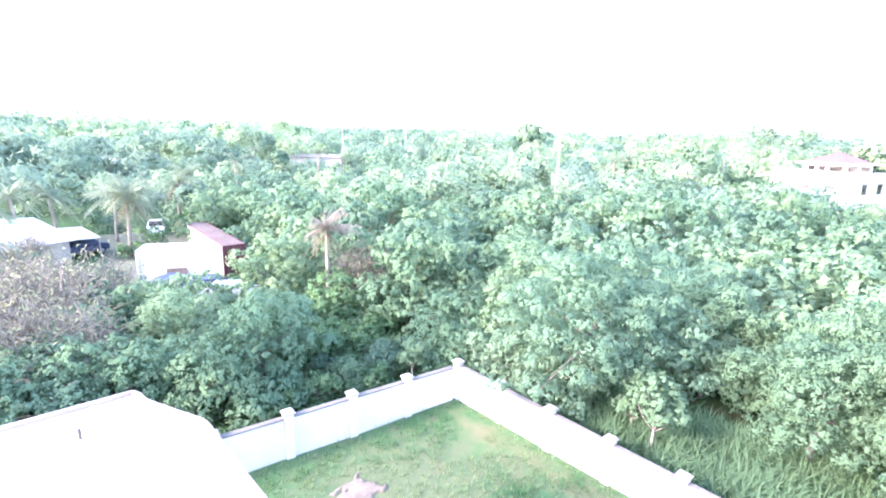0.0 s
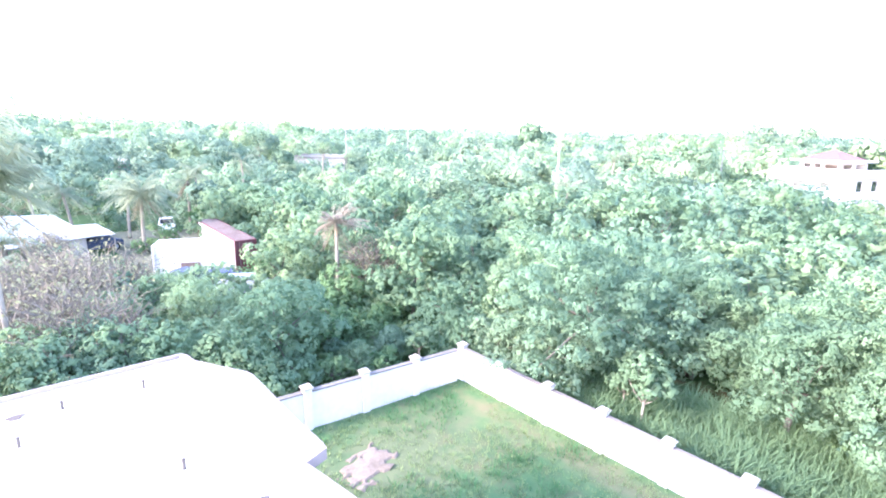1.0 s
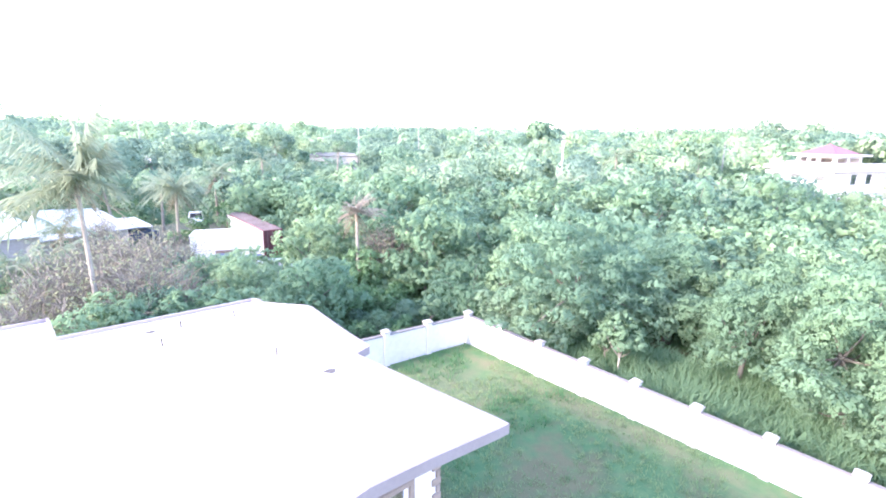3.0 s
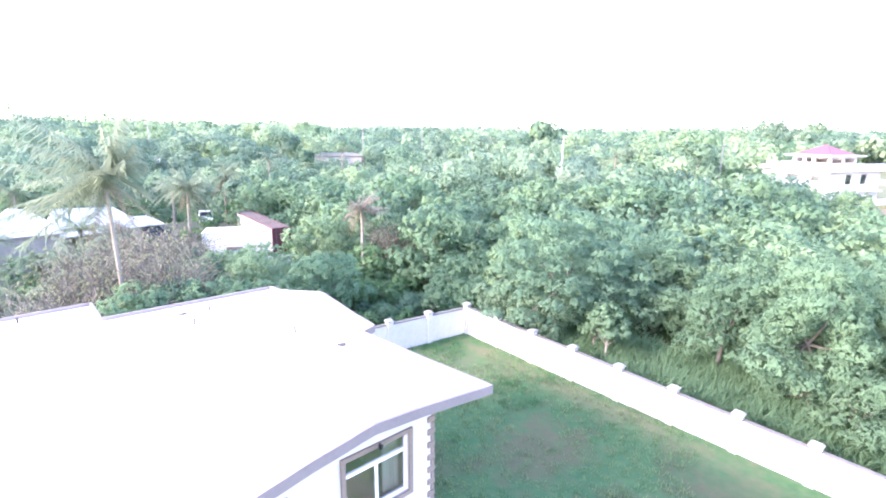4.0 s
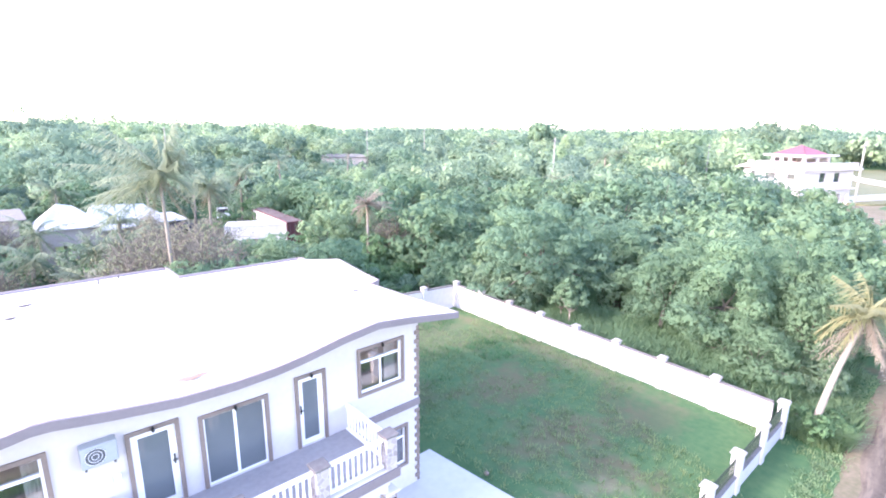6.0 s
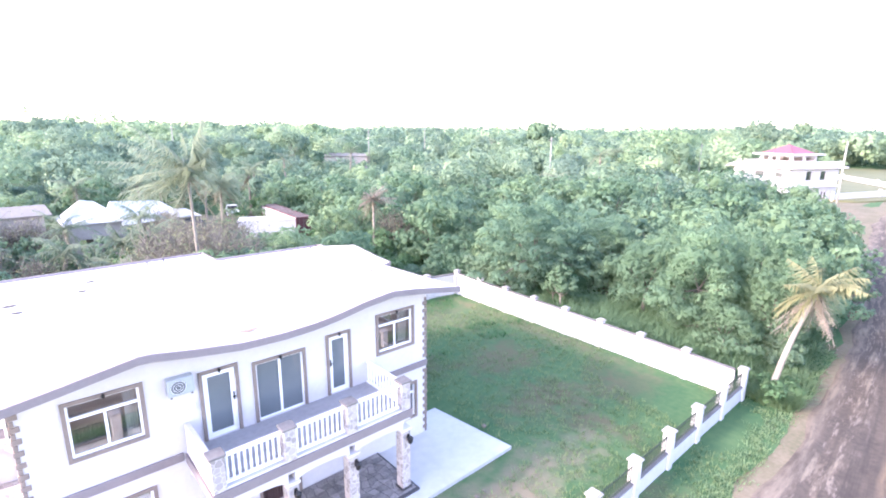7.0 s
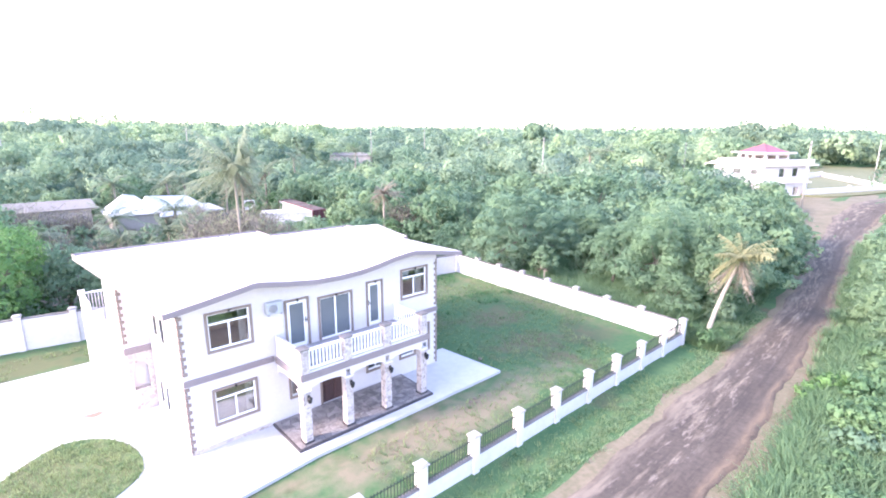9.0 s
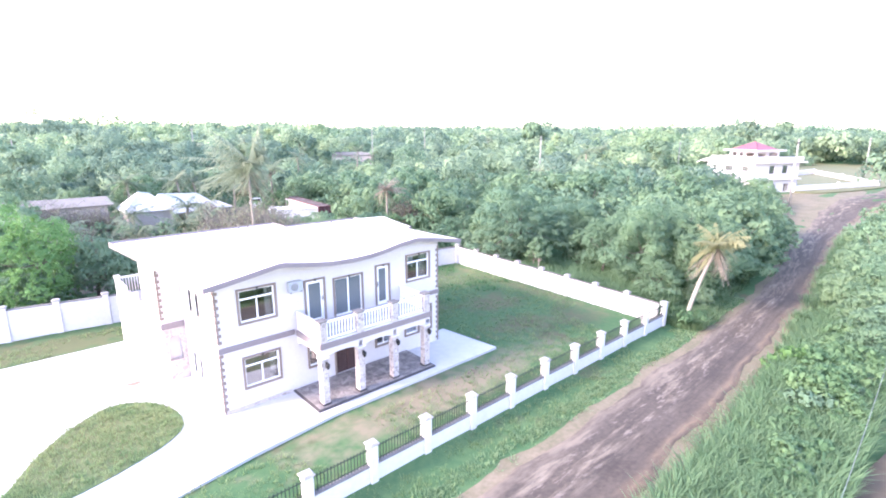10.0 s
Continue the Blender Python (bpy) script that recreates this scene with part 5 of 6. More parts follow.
def hip_house(name, corners, eave_z, apex_a, apex_b, roof_mat, wall_mat, base_z, label, inset=0.6, carport=False):
    """A low house: walls with openings under an overhanging hipped roof of sheet."""
    h = tagged(empty(name), label, "house", "neighbouring houses")
    bm = bmesh.new()
    for lift in (0.0, -0.1):
        c = [bm.verts.new((x, y, eave_z + lift)) for x, y in corners]
        a, b = bm.verts.new((apex_a[0], apex_a[1], apex_a[2] + lift)), bm.verts.new((apex_b[0], apex_b[1], apex_b[2] + lift))
        for f in ((c[0], c[1], b, a), (c[1], c[2], b), (c[2], c[3], a, b), (c[3], c[0], a)):
            bm.faces.new(f)
        if lift == 0:
            top = c
        else:
            for k in range(4):
                bm.faces.new((top[k], top[(k + 1) % 4], c[(k + 1) % 4], c[k]))
    bmesh.ops.recalc_face_normals(bm, faces=bm.faces)
    part("roof", bm, roof_mat, h)
    mx, my = sum(p[0] for p in corners) / 4, sum(p[1] for p in corners) / 4
    ins = [(mx + (x - mx) * (1 - inset / 5), my + (y - my) * (1 - inset / 5)) for x, y in corners]
    for k in range(4):
        a, b = Vector((*ins[k], 0)), Vector((*ins[(k + 1) % 4], 0))
        holes = [(0.7, 3.9, base_z + 0.03, eave_z - 0.3)] if carport and k == 0 else [((b - a).length * 0.2, (b - a).length * 0.2 + 1.1, base_z + 1.0, base_z + 1.9), ((b - a).length * 0.6, (b - a).length * 0.6 + 0.9, base_z + 0.05, base_z + 1.95)]
        ob = pierced_wall("wall", wall_mat, h, "x", 0, 0.15, 0, (b - a).length, base_z, eave_z - 0.05, holes)
        ob.matrix_basis = Matrix.Translation(a) @ Matrix.Rotation(math.atan2(b.y - a.y, b.x - a.x), 4, "Z")
    return h


hip_house("neighbour_house", [(4.2, 43.9), (9.3, 43.5), (9.4, 47.4), (4.2, 49.0)], 2.9, (6.1, 45.8, 4.95), (7.2, 46.0, 4.7), TIN, OLD_WALL, -0.6, "low house with a pale hipped tin roof among trees")
hip_house("neighbour_house", [(8.9, 47.6), (16.6, 50.0), (16.2, 55.6), (8.6, 54.0)], 1.75, (9.2, 51.0, 4.0), (14.2, 52.5, 3.55), TIN, OLD_WALL, -0.8, "low house with a pale sheet roof and an open carport", carport=True)
hip_house("long_shed", [(-7, 47.5), (3.9, 47.4), (3.9, 53), (-7, 53)], 3.55, (-6.5, 50.2, 4.3), (3.6, 50.2, 4.25), TIN_BROWN, OLD_WALL, -0.6, "long low shed with a brownish tin roof")
hip_house("far_shed", [(24, 104), (33, 102), (34, 108), (25, 110)], 4.9, (26, 106.5, 6.0), (32, 105.5, 6.0), TIN, OLD_WALL, -1.6, "distant low building with a pale roof")
hip_house("far_shed", [(72, 122), (84, 113), (87, 118), (75, 127)], 4.5, (76, 122.5, 5.3), (83, 117.5, 5.3), TIN_BROWN, OLD_WALL, -1.6, "distant building with a brown roof among trees")
# lean-to beside the tin-roofed house
lean = tagged(empty("lean_to"), "open lean-to with a tin roof on thin posts", "shelter")
raw("roof", [(16.2, 50.6, 1.65), (18.6, 51.6, 1.45), (17.8, 55.6, 1.9), (15.5, 54.6, 2.1), (16.2, 50.6, 1.57), (18.6, 51.6, 1.37), (17.8, 55.6, 1.82), (15.5, 54.6, 2.02)],
    [(0, 1, 2, 3), (7, 6, 5, 4), (0, 4, 5, 1), (1, 5, 6, 2), (2, 6, 7, 3), (3, 7, 4, 0)], TIN, lean)
for x, y in ((18.5, 51.7), (17.7, 55.5)):
    one_box("post", POLE, lean, x - 0.05, x + 0.05, y - 0.05, y + 0.05, -0.8, 1.5, 0)


def vehicle(x, y, turn, mat, label, pickup=False, name="car"):
    """A car or pickup: shaped body with glass band, wheels with rims, lamps."""
    z = ground_z(x, y)
    c = tagged(empty(name, x, y, z, turn), label, "pickup truck" if pickup else "car", "vehicles in the yard")
    side = [(-2.1, 0.35), (-2.15, 0.75), (-2.0, 0.95), (-0.3 if pickup else -1.5, 1.0), (-0.25 if pickup else -1.0, 1.62 if pickup else 1.42), (0.75, 1.62 if pickup else 1.42), (1.25, 1.02), (2.1, 0.9), (2.2, 0.6), (2.15, 0.35)]
    bm = bmesh.new()
    ring = []
    for y0, k in ((-0.85, 1), (0.85, 1)):
        ring.append([bm.verts.new((px, y0 * (0.82 if pz > 1.1 else 1), pz)) for px, pz in side])
    for k in range(len(side)):
        n = (k + 1) % len(side)
        bm.faces.new((ring[0][k], ring[0][n], ring[1][n], ring[1][k]))
    bm.faces.new(ring[0])
    bm.faces.new(list(reversed(ring[1])))
    bmesh.ops.recalc_face_normals(bm, faces=bm.faces)
    bmesh.ops.bevel(bm, geom=list(bm.edges), offset=0.04, segments=1, affect="EDGES")
    part("body", bm, mat, c)
    back_x = -0.2 if pickup else -0.95
    hi = 1.52 if pickup else 1.34
    for sy in (-1, 1):
        raw("side_window", [(back_x, sy * 0.80, 1.06), (1.1, sy * 0.80, 1.06), (0.75, sy * 0.735, hi), (back_x + 0.05, sy * 0.735, hi)], [(0, 1, 2, 3)], BLACK_METAL, c, "dark side glass")
    raw("windscreen", [(1.24, -0.7, 1.08), (1.24, 0.7, 1.08), (0.82, 0.64, hi + 0.03), (0.82, -0.64, hi + 0.03)], [(0, 1, 2, 3)], BLACK_METAL, c, "dark windscreen")
    for wx in (-1.35, 1.35):
        for wy in (-0.82, 0.82):
            bm = bmesh.new()
            bmesh.ops.create_cone(bm, cap_ends=True, segments=16, radius1=0.34, radius2=0.34, depth=0.22, matrix=pose(wx, wy, 0.33, 90))
            w = part("wheel", bm, RUBBER, c)
            bm = bmesh.new()
            bmesh.ops.create_cone(bm, cap_ends=True, segments=12, radius1=0.19, radius2=0.17, depth=0.24, matrix=pose(wx, wy, 0.33, 90))
            part("rim", bm, CAR_SILVER, w)
    for wy in (-0.6, 0.6):
        one_box("headlight", FRAME_WHITE, c, 2.12, 2.2, wy - 0.15, wy + 0.15, 0.66, 0.8, 0.01)
    return c


vehicle(25.5, 61.2, -106, CAR_WHITE, "white pickup truck parked in the yard", True, "pickup_truck")
vehicle(22.0, 34.6, -15, CAR_BLUE, "dark blue scrap car parked by the container")
vehicle(20.2, 36.0, -60, CAR_BLUE, "dark blue scrap car among bushes")
vehicle(22.6, 32.4, -35, CAR_SILVER, "silver-blue scrap car half hidden by bushes")
vehicle(17.2, 53.2, 200, CAR_BLUE, "dark car under the lean-to roof")
sheet("yard", soft_outline([(14, 35), (20, 33), (26, 36), (29, 47), (27, 60), (19, 62), (16.0, 53), (15, 44)]), -0.36, YARD, "worn grassy yard between the containers", 0.9, "yard")


def pole(x, y, top, label="pale concrete utility pole standing among trees", arm=True):
    z = ground_z(x, y)
    p = tagged(empty("utility_pole", x, y, z), label, "utility pole", "utility poles")
    bm = bmesh.new()
    tube(bm, [(0, 0, -0.3), (0, 0, top - z)], [0.15, 0.09], 8)
    part("shaft", bm, POLE, p, smooth=True)
    if arm:
        bm = bmesh.new()
        box(bm, -0.8, 0.8, -0.06, 0.06, top - z - 0.6, top - z - 0.48)
        part("crossarm", bm, BARK, p)


for x, y, top in ((30.0, 107.6, 12.4), (83.3, 112.8, 12.0), (69.1, 37.3, 10.8), (106.3, 28.4, 9.6), (84.1, 1.4, 10.6), (135, 0.7, 10.4), (112, 122, 12.5), (-2, 120, 10)):
    pole(x, y, top, arm=top > 8)

# ---- white villa beyond the wood ----
villa = tagged(empty("villa", 93.6, 9.6, 0.3, -25), "large white two-storey villa with a red-roofed top pavilion", "house")


def block(name, mat, x0, x1, y0, y1, z0, z1, front=(), left=(), glazed=True):
    """A storey: four walls with openings, the seen ones pierced."""
    pierced_wall(name, mat, villa, "x", y0, 0.25, x0, x1, z0, z1, front)
    pierced_wall(name, mat, villa, "x", y1 - 0.25, 0.25, x0, x1, z0, z1, [])
    pierced_wall(name, mat, villa, "y", x0, 0.25, y0 + 0.25, y1 - 0.25, z0, z1, left)
    pierced_wall(name, mat, villa, "y", x1 - 0.25, 0.25, y0 + 0.25, y1 - 0.25, z0, z1, [])
    if not glazed:
        return
    # grey sheets added behind the panes keep the openings from going black
    for a, b, lo, hi in front:
        one_box("window_pane", GLASS, villa, a, b, y0 + 0.1, y0 + 0.11, lo, hi, 0).visible_shadow = False
        one_box("blind", PANE_BACKING, villa, a, b, y0 + 0.14, y0 + 0.16, lo, hi, 0)
    for a, b, lo, hi in left:
        one_box("window_pane", GLASS, villa, x0 + 0.1, x0 + 0.11, a, b, lo, hi, 0).visible_shadow = False
        one_box("blind", PANE_BACKING, villa, x0 + 0.14, x0 + 0.16, a, b, lo, hi, 0)


block("ground_storey", PLASTER, 0, 10.3, 0, 10.6, -0.8, 2.9, [(1.5, 2.3, 1, 2.2), (4.4, 5.2, 1, 2.2), (7.2, 8.4, 0.8, 2.2)], [(2, 3.4, 1, 2.4), (6, 7.4, 1, 2.4)])
block("upper_storey", PLASTER, 0, 10.3, 0, 10.6, 3.1, 5.85, [(3.4, 4.6, 4.0, 5.4), (6.4, 7.6, 4.0, 5.4)], [(1.2, 2.6, 4.4, 5.2), (4.6, 6.4, 4.3, 5.2), (8.2, 9.2, 4.3, 5.2)])
one_box("floor_slab", PLASTER, villa, -0.6, 10.6, -0.5, 10.75, 2.9, 3.1, 0.02)
one_box("roof_slab", PLASTER, villa, -0.7, 11.3, -0.8, 11.0, 5.85, 6.1, 0.03)
one_box("parapet", PLASTER, villa, -0.3, 10.6, -0.45, -0.25, 6.103, 6.95, 0.02)
one_box("parapet", PLASTER, villa, -0.5, -0.3, -0.45, 9.6, 6.103, 6.95, 0.02)
raw("lean_roof", [(-0.9, 7.6, 7.0), (4.5, 7.6, 7.2), (4.5, 12.4, 5.9), (-0.9, 12.4, 5.7), (-0.9, 7.6, 6.12), (4.5, 7.6, 6.12), (4.5, 12.4, 5.75), (-0.9, 12.4, 5.55)],
    [(0, 1, 2, 3), (7, 6, 5, 4), (0, 4, 5, 1), (1, 5, 6, 2), (2, 6, 7, 3), (3, 7, 4, 0)], PLASTER, villa, "sloping white roof wing")
one_box("inner_core", INTERIOR, villa, 3.0, 9.5, 3, 9.8, 0.05, 5.8, 0)
block("pavilion", PLASTER, 0.9, 6.1, 0.8, 6.5, 6.1, 7.9, [(1.3, 3.2, 6.98, 7.6), (3.8, 5.7, 6.98, 7.6)], [(1.2, 3.0, 6.98, 7.6), (3.5, 4.4, 6.98, 7.6), (4.9, 5.9, 6.98, 7.6)], False)
one_box("pavilion_slab", PLASTER, villa, 0.1, 6.9, 0.0, 7.4, 7.9, 8.12, 0.03)
bm = bmesh.new()
c4 = [bm.verts.new(p) for p in ((0.9, 0.8, 8.123), (6.1, 0.8, 8.123), (6.1, 6.6, 8.123), (0.9, 6.6, 8.123))]
a4, b4 = bm.verts.new((3.0, 3.2, 9.6)), bm.verts.new((4.1, 4.4, 9.6))
for f in ((c4[0], c4[1], b4, a4), (c4[1], c4[2], b4), (c4[2], c4[3], a4, b4), (c4[3], c4[0], a4)):
    bm.faces.new(f)
part("red_roof", bm, RED_ROOF, villa, "red hipped roof")
lot = tagged(empty("boundary_wall"), "long white boundary wall round the villa plot", "boundary wall")
wall_run(lot, 101.5, 5.2, 124, -3.4, 2, 2.1, WALL_PAINT, coping=False)
wall_run(lot, 124, -3.4, 150, 13, 2, 2.1, WALL_PAINT, coping=False, first=1)
wall_run(lot, 112, 18, 150, 13, 2, 2.3, WALL_PAINT, coping=False, last=1)

# thin cable crossing beside the plot
bm = bmesh.new()
tube(bm, [(9.5 + 3.2 * k, -18.7 + 0.16 * k, 1.1 + 0.9 * (k - 2.5) ** 2 * 0.06) for k in range(7)], [0.009] * 7, 5)
tagged(part("cable", bm, CABLE), "thin grey cable strung along the roadside", "cable")

# ---- vegetation: kinds, built once ----
ROUND = [
    tree_kind(11, LEAF_MID, 38, 2.5, 5.2, 1.1, 0.85, 4600, 0.21, "round broad-leaved tree with mid-green foliage"),
    tree_kind(12, LEAF_YELLOW, 44, 2.9, 5.8, 1.3, 0.88, 5000, 0.215, "spreading broad-leaved tree with yellow-green foliage"),
    tree_kind(13, LEAF_DARK, 34, 2.2, 4.9, 0.8, 0.84, 4300, 0.21, "dense dark green broad-leaved tree"),
    tree_kind(14, LEAF_MID, 48, 3.1, 6.2, 1.3, 0.92, 5200, 0.22, "tall uneven broad-leaved tree in the wood"),
    tree_kind(15, LEAF_BLUE, 40, 2.6, 5.5, 1.0, 0.85, 4700, 0.205, "blue-green broad-leaved tree in the wood"),
]
NEAR = [
    tree_kind(21, LEAF_MID, 58, 2.5, 4.6, 0.6, 0.72, 13500, 0.118, "leafy round tree with clumped mid-green foliage"),
    tree_kind(22, LEAF_YELLOW, 70, 2.9, 5.6, 0.7, 0.78, 15500, 0.122, "large leafy tree with sunlit yellow-green foliage"),
    tree_kind(23, LEAF_DARK, 52, 2.2, 4.4, 0.5, 0.70, 12500, 0.118, "dense dark green tree beside the wall"),
]
EDGE = [
    tree_kind(25, LEAF_EDGE, 70, 2.8, 7.2, 2.5, 0.66, 30000, 0.084, "tall bright leafy tree rising just outside the wall", 0.14),
    tree_kind(26, LEAF_EDGE, 64, 2.7, 6.3, 2.2, 0.64, 27000, 0.084, "tall mid-green tree leaning over the cane grass", 0.13),
]
BROAD = tree_kind(24, LEAF_BRIGHT, 80, 2.6, 7.4, 0.6, 0.78, 20000, 0.115, "large bright green broad-leaved tree behind the wall")
FEATHER = tree_kind(31, LEAF_BLUE, 150, 4.0, 7.6, 2.2, 0.70, 52000, 0.086, "wide feathery tree with fine blue-green foliage", 0.17, 0.42, each=12, fine=0.75)
SHRUB = [
    tree_kind(41, LEAF_ROADSIDE, 22, 1.1, 1.9, 0.2, 0.38, 3600, 0.09, "low leafy mid-green shrub in rough grass", 0.04, name="shrub", category="shrub", group="shrubs in rough grass"),
    tree_kind(42, LEAF_ROADSIDE, 24, 1.3, 2.3, 0.2, 0.4, 3900, 0.09, "yellow-green leafy shrub in rough grass", 0.04, name="shrub", category="shrub", group="shrubs in rough grass"),
    tree_kind(43, LEAF_BLUE, 20, 1.0, 1.7, 0.2, 0.36, 3300, 0.09, "low blue-green shrub in rough grass", 0.04, name="shrub", category="shrub", group="shrubs in rough grass"),
]
OLIVE = tree_kind(44, LEAF_OLIVE, 24, 1.2, 2.4, 0.3, 0.36, 2600, 0.09, "dull olive shrub tangled with bare twigs", 0.04, name="shrub", category="shrub", group="shrubs in rough grass")
SAPLING = tree_kind(51, LEAF_EDGE, 12, 0.7, 2.9, 1.5, 0.36, 3000, 0.085, "slim bright green sapling with a bare stem", 0.04, name="sapling", category="tree", group="young trees by the wall", bark=PALE_BARK)
BRIGHT = tree_kind(52, LEAF_BRIGHT, 16, 0.9, 1.7, 0.3, 0.38, 3600, 0.095, "bright lime-green bush beside the road", 0.04, name="bush", category="shrub", group="bushes by the road")


def bare_bush(seed, label):
    """A leafless thicket of grey branching twigs."""
    rng = np.random.default_rng(seed)
    thing = empty("bare_bush")
    bm = bmesh.new()
    for k in range(46):
        a = rng.uniform(0, 6.28)
        tip = Vector((math.cos(a) * rng.uniform(0.3, 1.5), math.sin(a) * rng.uniform(0.3, 1.5), rng.uniform(1.6, 3.4)))
        mid = tip * 0.5 + Vector(rng.normal(size=3) * 0.15)
        tube(bm, [(rng.uniform(-0.2, 0.2), rng.uniform(-0.2, 0.2), 0), tuple(mid), tuple(tip)], [0.032, 0.02, 0.008], 4)
        for j in range(8):
            q = mid.lerp(tip, rng.uniform(0.1, 0.9))
            e = q + Vector((rng.normal() * 0.4, rng.normal() * 0.4, rng.uniform(0.1, 0.6)))
            tube(bm, [tuple(q), tuple(q.lerp(e, 0.5) + Vector(rng.normal(size=3) * 0.05)), tuple(e)], [0.014, 0.010, 0.005], 3)
    part("twig_tangle", bm, TWIG, thing)
    p = rng.normal(size=(1100, 3)) * np.array([0.78, 0.78, 0.75]) + np.array([0, 0, 1.6])
    v, f = leaves(p, rng.normal(size=(1100, 3)) + np.array([0, 0, 0.3]), 0.12, 0.06, rng)
    link("sparse_leaves", fast_mesh("sparse_leaves", v, f), LEAF_OLIVE, thing, "few olive leaves left on the twigs")
    return tagged(thing, label, "bush", "bare thickets")


BARE = bare_bush(61, "leafless thicket of grey-brown twigs")
KINDS = ROUND + NEAR + EDGE + [FEATHER, BROAD] + SHRUB + [OLIVE, SAPLING, BRIGHT, BARE]

random.seed(8)
# trees just behind the back wall
for k, x, y, s in ((0, 18.5, 17.7, 1.1), (0, 15.6, 17.0, 0.86), (0, 13.1, 18.0, 0.95), (1, 16.3, 21.5, 0.84), (2, 10.4, 17.9, 0.9), (0, 9.0, 18.0, 0.98), (2, 7.0, 18.6, 0.7), (2, 5.6, 17.9, 0.8), (0, 3.8, 18.2, 0.75), (0, 7.7, 18.6, 0.62), (0, 20.6, 22.4, 0.8), (0, 12.9, 23.4, 0.9),
                   (1, 24.0, 28.6, 1.0), (0, 18.7, 26.0, 0.9), (0, 27.6, 21.3, 0.75), (1, 28.0, 29.8, 1.1), (0, 9.8, 26.0, 0.7), (2, 23.8, 16.5, 0.42), (0, 21.3, 15.8, 0.4), (0, 10.1, 18.6, 0.98), (2, 11.6, 19.4, 1.0), (1, 31.2, 34.9, 1.2), (2, 14.5, 28.1, 0.85),
                   (2, -1.6, 22.4, 1.15), (1, -6.4, 27.1, 1.2), (2, -9.5, 23.4, 1.15), (2, 0.6, 20.9, 0.9), (0, -12.7, 26.6, 1.2), (2, 1.4, 25.0, 0.6), (2, -5.3, 20.2, 0.8), (0, -9.0, 30.2, 1.2)):
    set_down(NEAR[k] if y < 24.5 else ROUND[k], x, y, s * (1 if y < 24.5 else 0.9))
set_down(BROAD, -4.9, 20.6, 1.0, 15, tall=1.08)
# wood beyond the side wall
for k, x, y, s in ((0, 29.6, 12.6, 0.98), (2, 32.6, 10.6, 0.9), (0, 27.5, 15.0, 0.9), (1, 31.7, 13.7, 1.1), (2, 33.4, 5.1, 1.0), (0, 34.9, 1.6, 1.1), (1, 35.7, -1.2, 1.2), (1, 33.8, -3.1, 1.05),
                   (0, 37.5, -4.5, 1.15), (1, 40.6, -2.9, 1.2), (1, 43.2, -4.2, 1.1), (0, 46.4, -2.3, 1.2), (1, 49.5, -3.2, 1.1), (0, 39.3, 1.4, 1.25), (2, 38.0, 4.1, 1.2), (0, 43.8, 3.0, 1.2), (1, 53.2, -1.8, 1.1), (0, 56.8, -2.2, 1.0),
                   (0, 35.4, 18.2, 1.15), (1, 30.7, 19.7, 1.05), (1, 48.5, 2.9, 1.2), (2, 40.6, 10.3, 1.15), (0, 38.0, 14.5, 1.15), (2, 35.9, -5.8, 0.75), (0, 60.5, -1.0, 0.72), (1, 64.1, 1.6, 0.68), (0, 78, 8.4, 1.0), (0, 72.5, 7.0, 1.0), (2, 81, 11.0, 1.05), (0, 76, 11, 1.15), (1, 69.5, 4.6, 0.72)):
    set_down(NEAR[k] if x < 38 else ROUND[k], x, y, s)
for k, x, y, s in ((0, 33.6, 1.6, 1.1), (1, 33.4, -2.6, 1.15), (1, 34.6, -5.0, 1.05), (0, 37.2, -5.8, 1.1), (2, 29.4, -7.1, 0.5), (1, 40.4, -5.6, 1.05), (0, 43.5, -5.7, 1.05), (1, 47.5, -4.9, 1.0), (0, 51.5, -4.5, 1.0), (1, 55.5, -3.5, 0.95),
                   (0, 59.8, -1.8, 0.66), (0, 84, 15, 1.15), (2, 85.5, 10.5, 0.95), (0, 82.5, 18.5, 1.15), (1, 87, 16.5, 1.0)):
    set_down(NEAR[k] if x < 38 else ROUND[k], x, y, s)
# the first row outside the side wall
for kind, x, y, s, tall in ((EDGE[0], 29.2, -3.2, 1.0, 1.04), (EDGE[1], 29.9, 0.5, 0.92, 1.0), (EDGE[0], 32.2, -5.2, 0.98, 1.04), (EDGE[1], 32.3, -0.9, 1.0, 1.05), (EDGE[1], 30.1, -6.3, 0.78, 1.12), (EDGE[1], 27.4, -5.2, 0.6, 1.0), (EDGE[1], 28.3, -3.4, 0.56, 1.05), (EDGE[1], 33.6, 5.4, 0.95, 1.0), (NEAR[2], 26.9, 8.8, 0.95, 1.0), (NEAR[2], 26.5, 11.4, 0.7, 1.1), (NEAR[0], 25.9, 13.6, 0.6, 1.1)):
    set_down(kind, x, y, s, tall=tall)
for k, x, y, s in ((0, 72, 2.4, 0.85), (1, 78, 3.4, 0.85), (0, 84, 6.0, 0.85), (0, 67, 1.0, 0.78), (0, 81, 5.6, 0.85), (2, 87.5, 6.4, 0.6)):
    set_down(ROUND[k], x, y, s)
set_down(FEATHER, 28.1, 7.8, 0.97, 40, tall=1.1)
set_down(FEATHER, 35.2, 7.2, 0.85, 190)
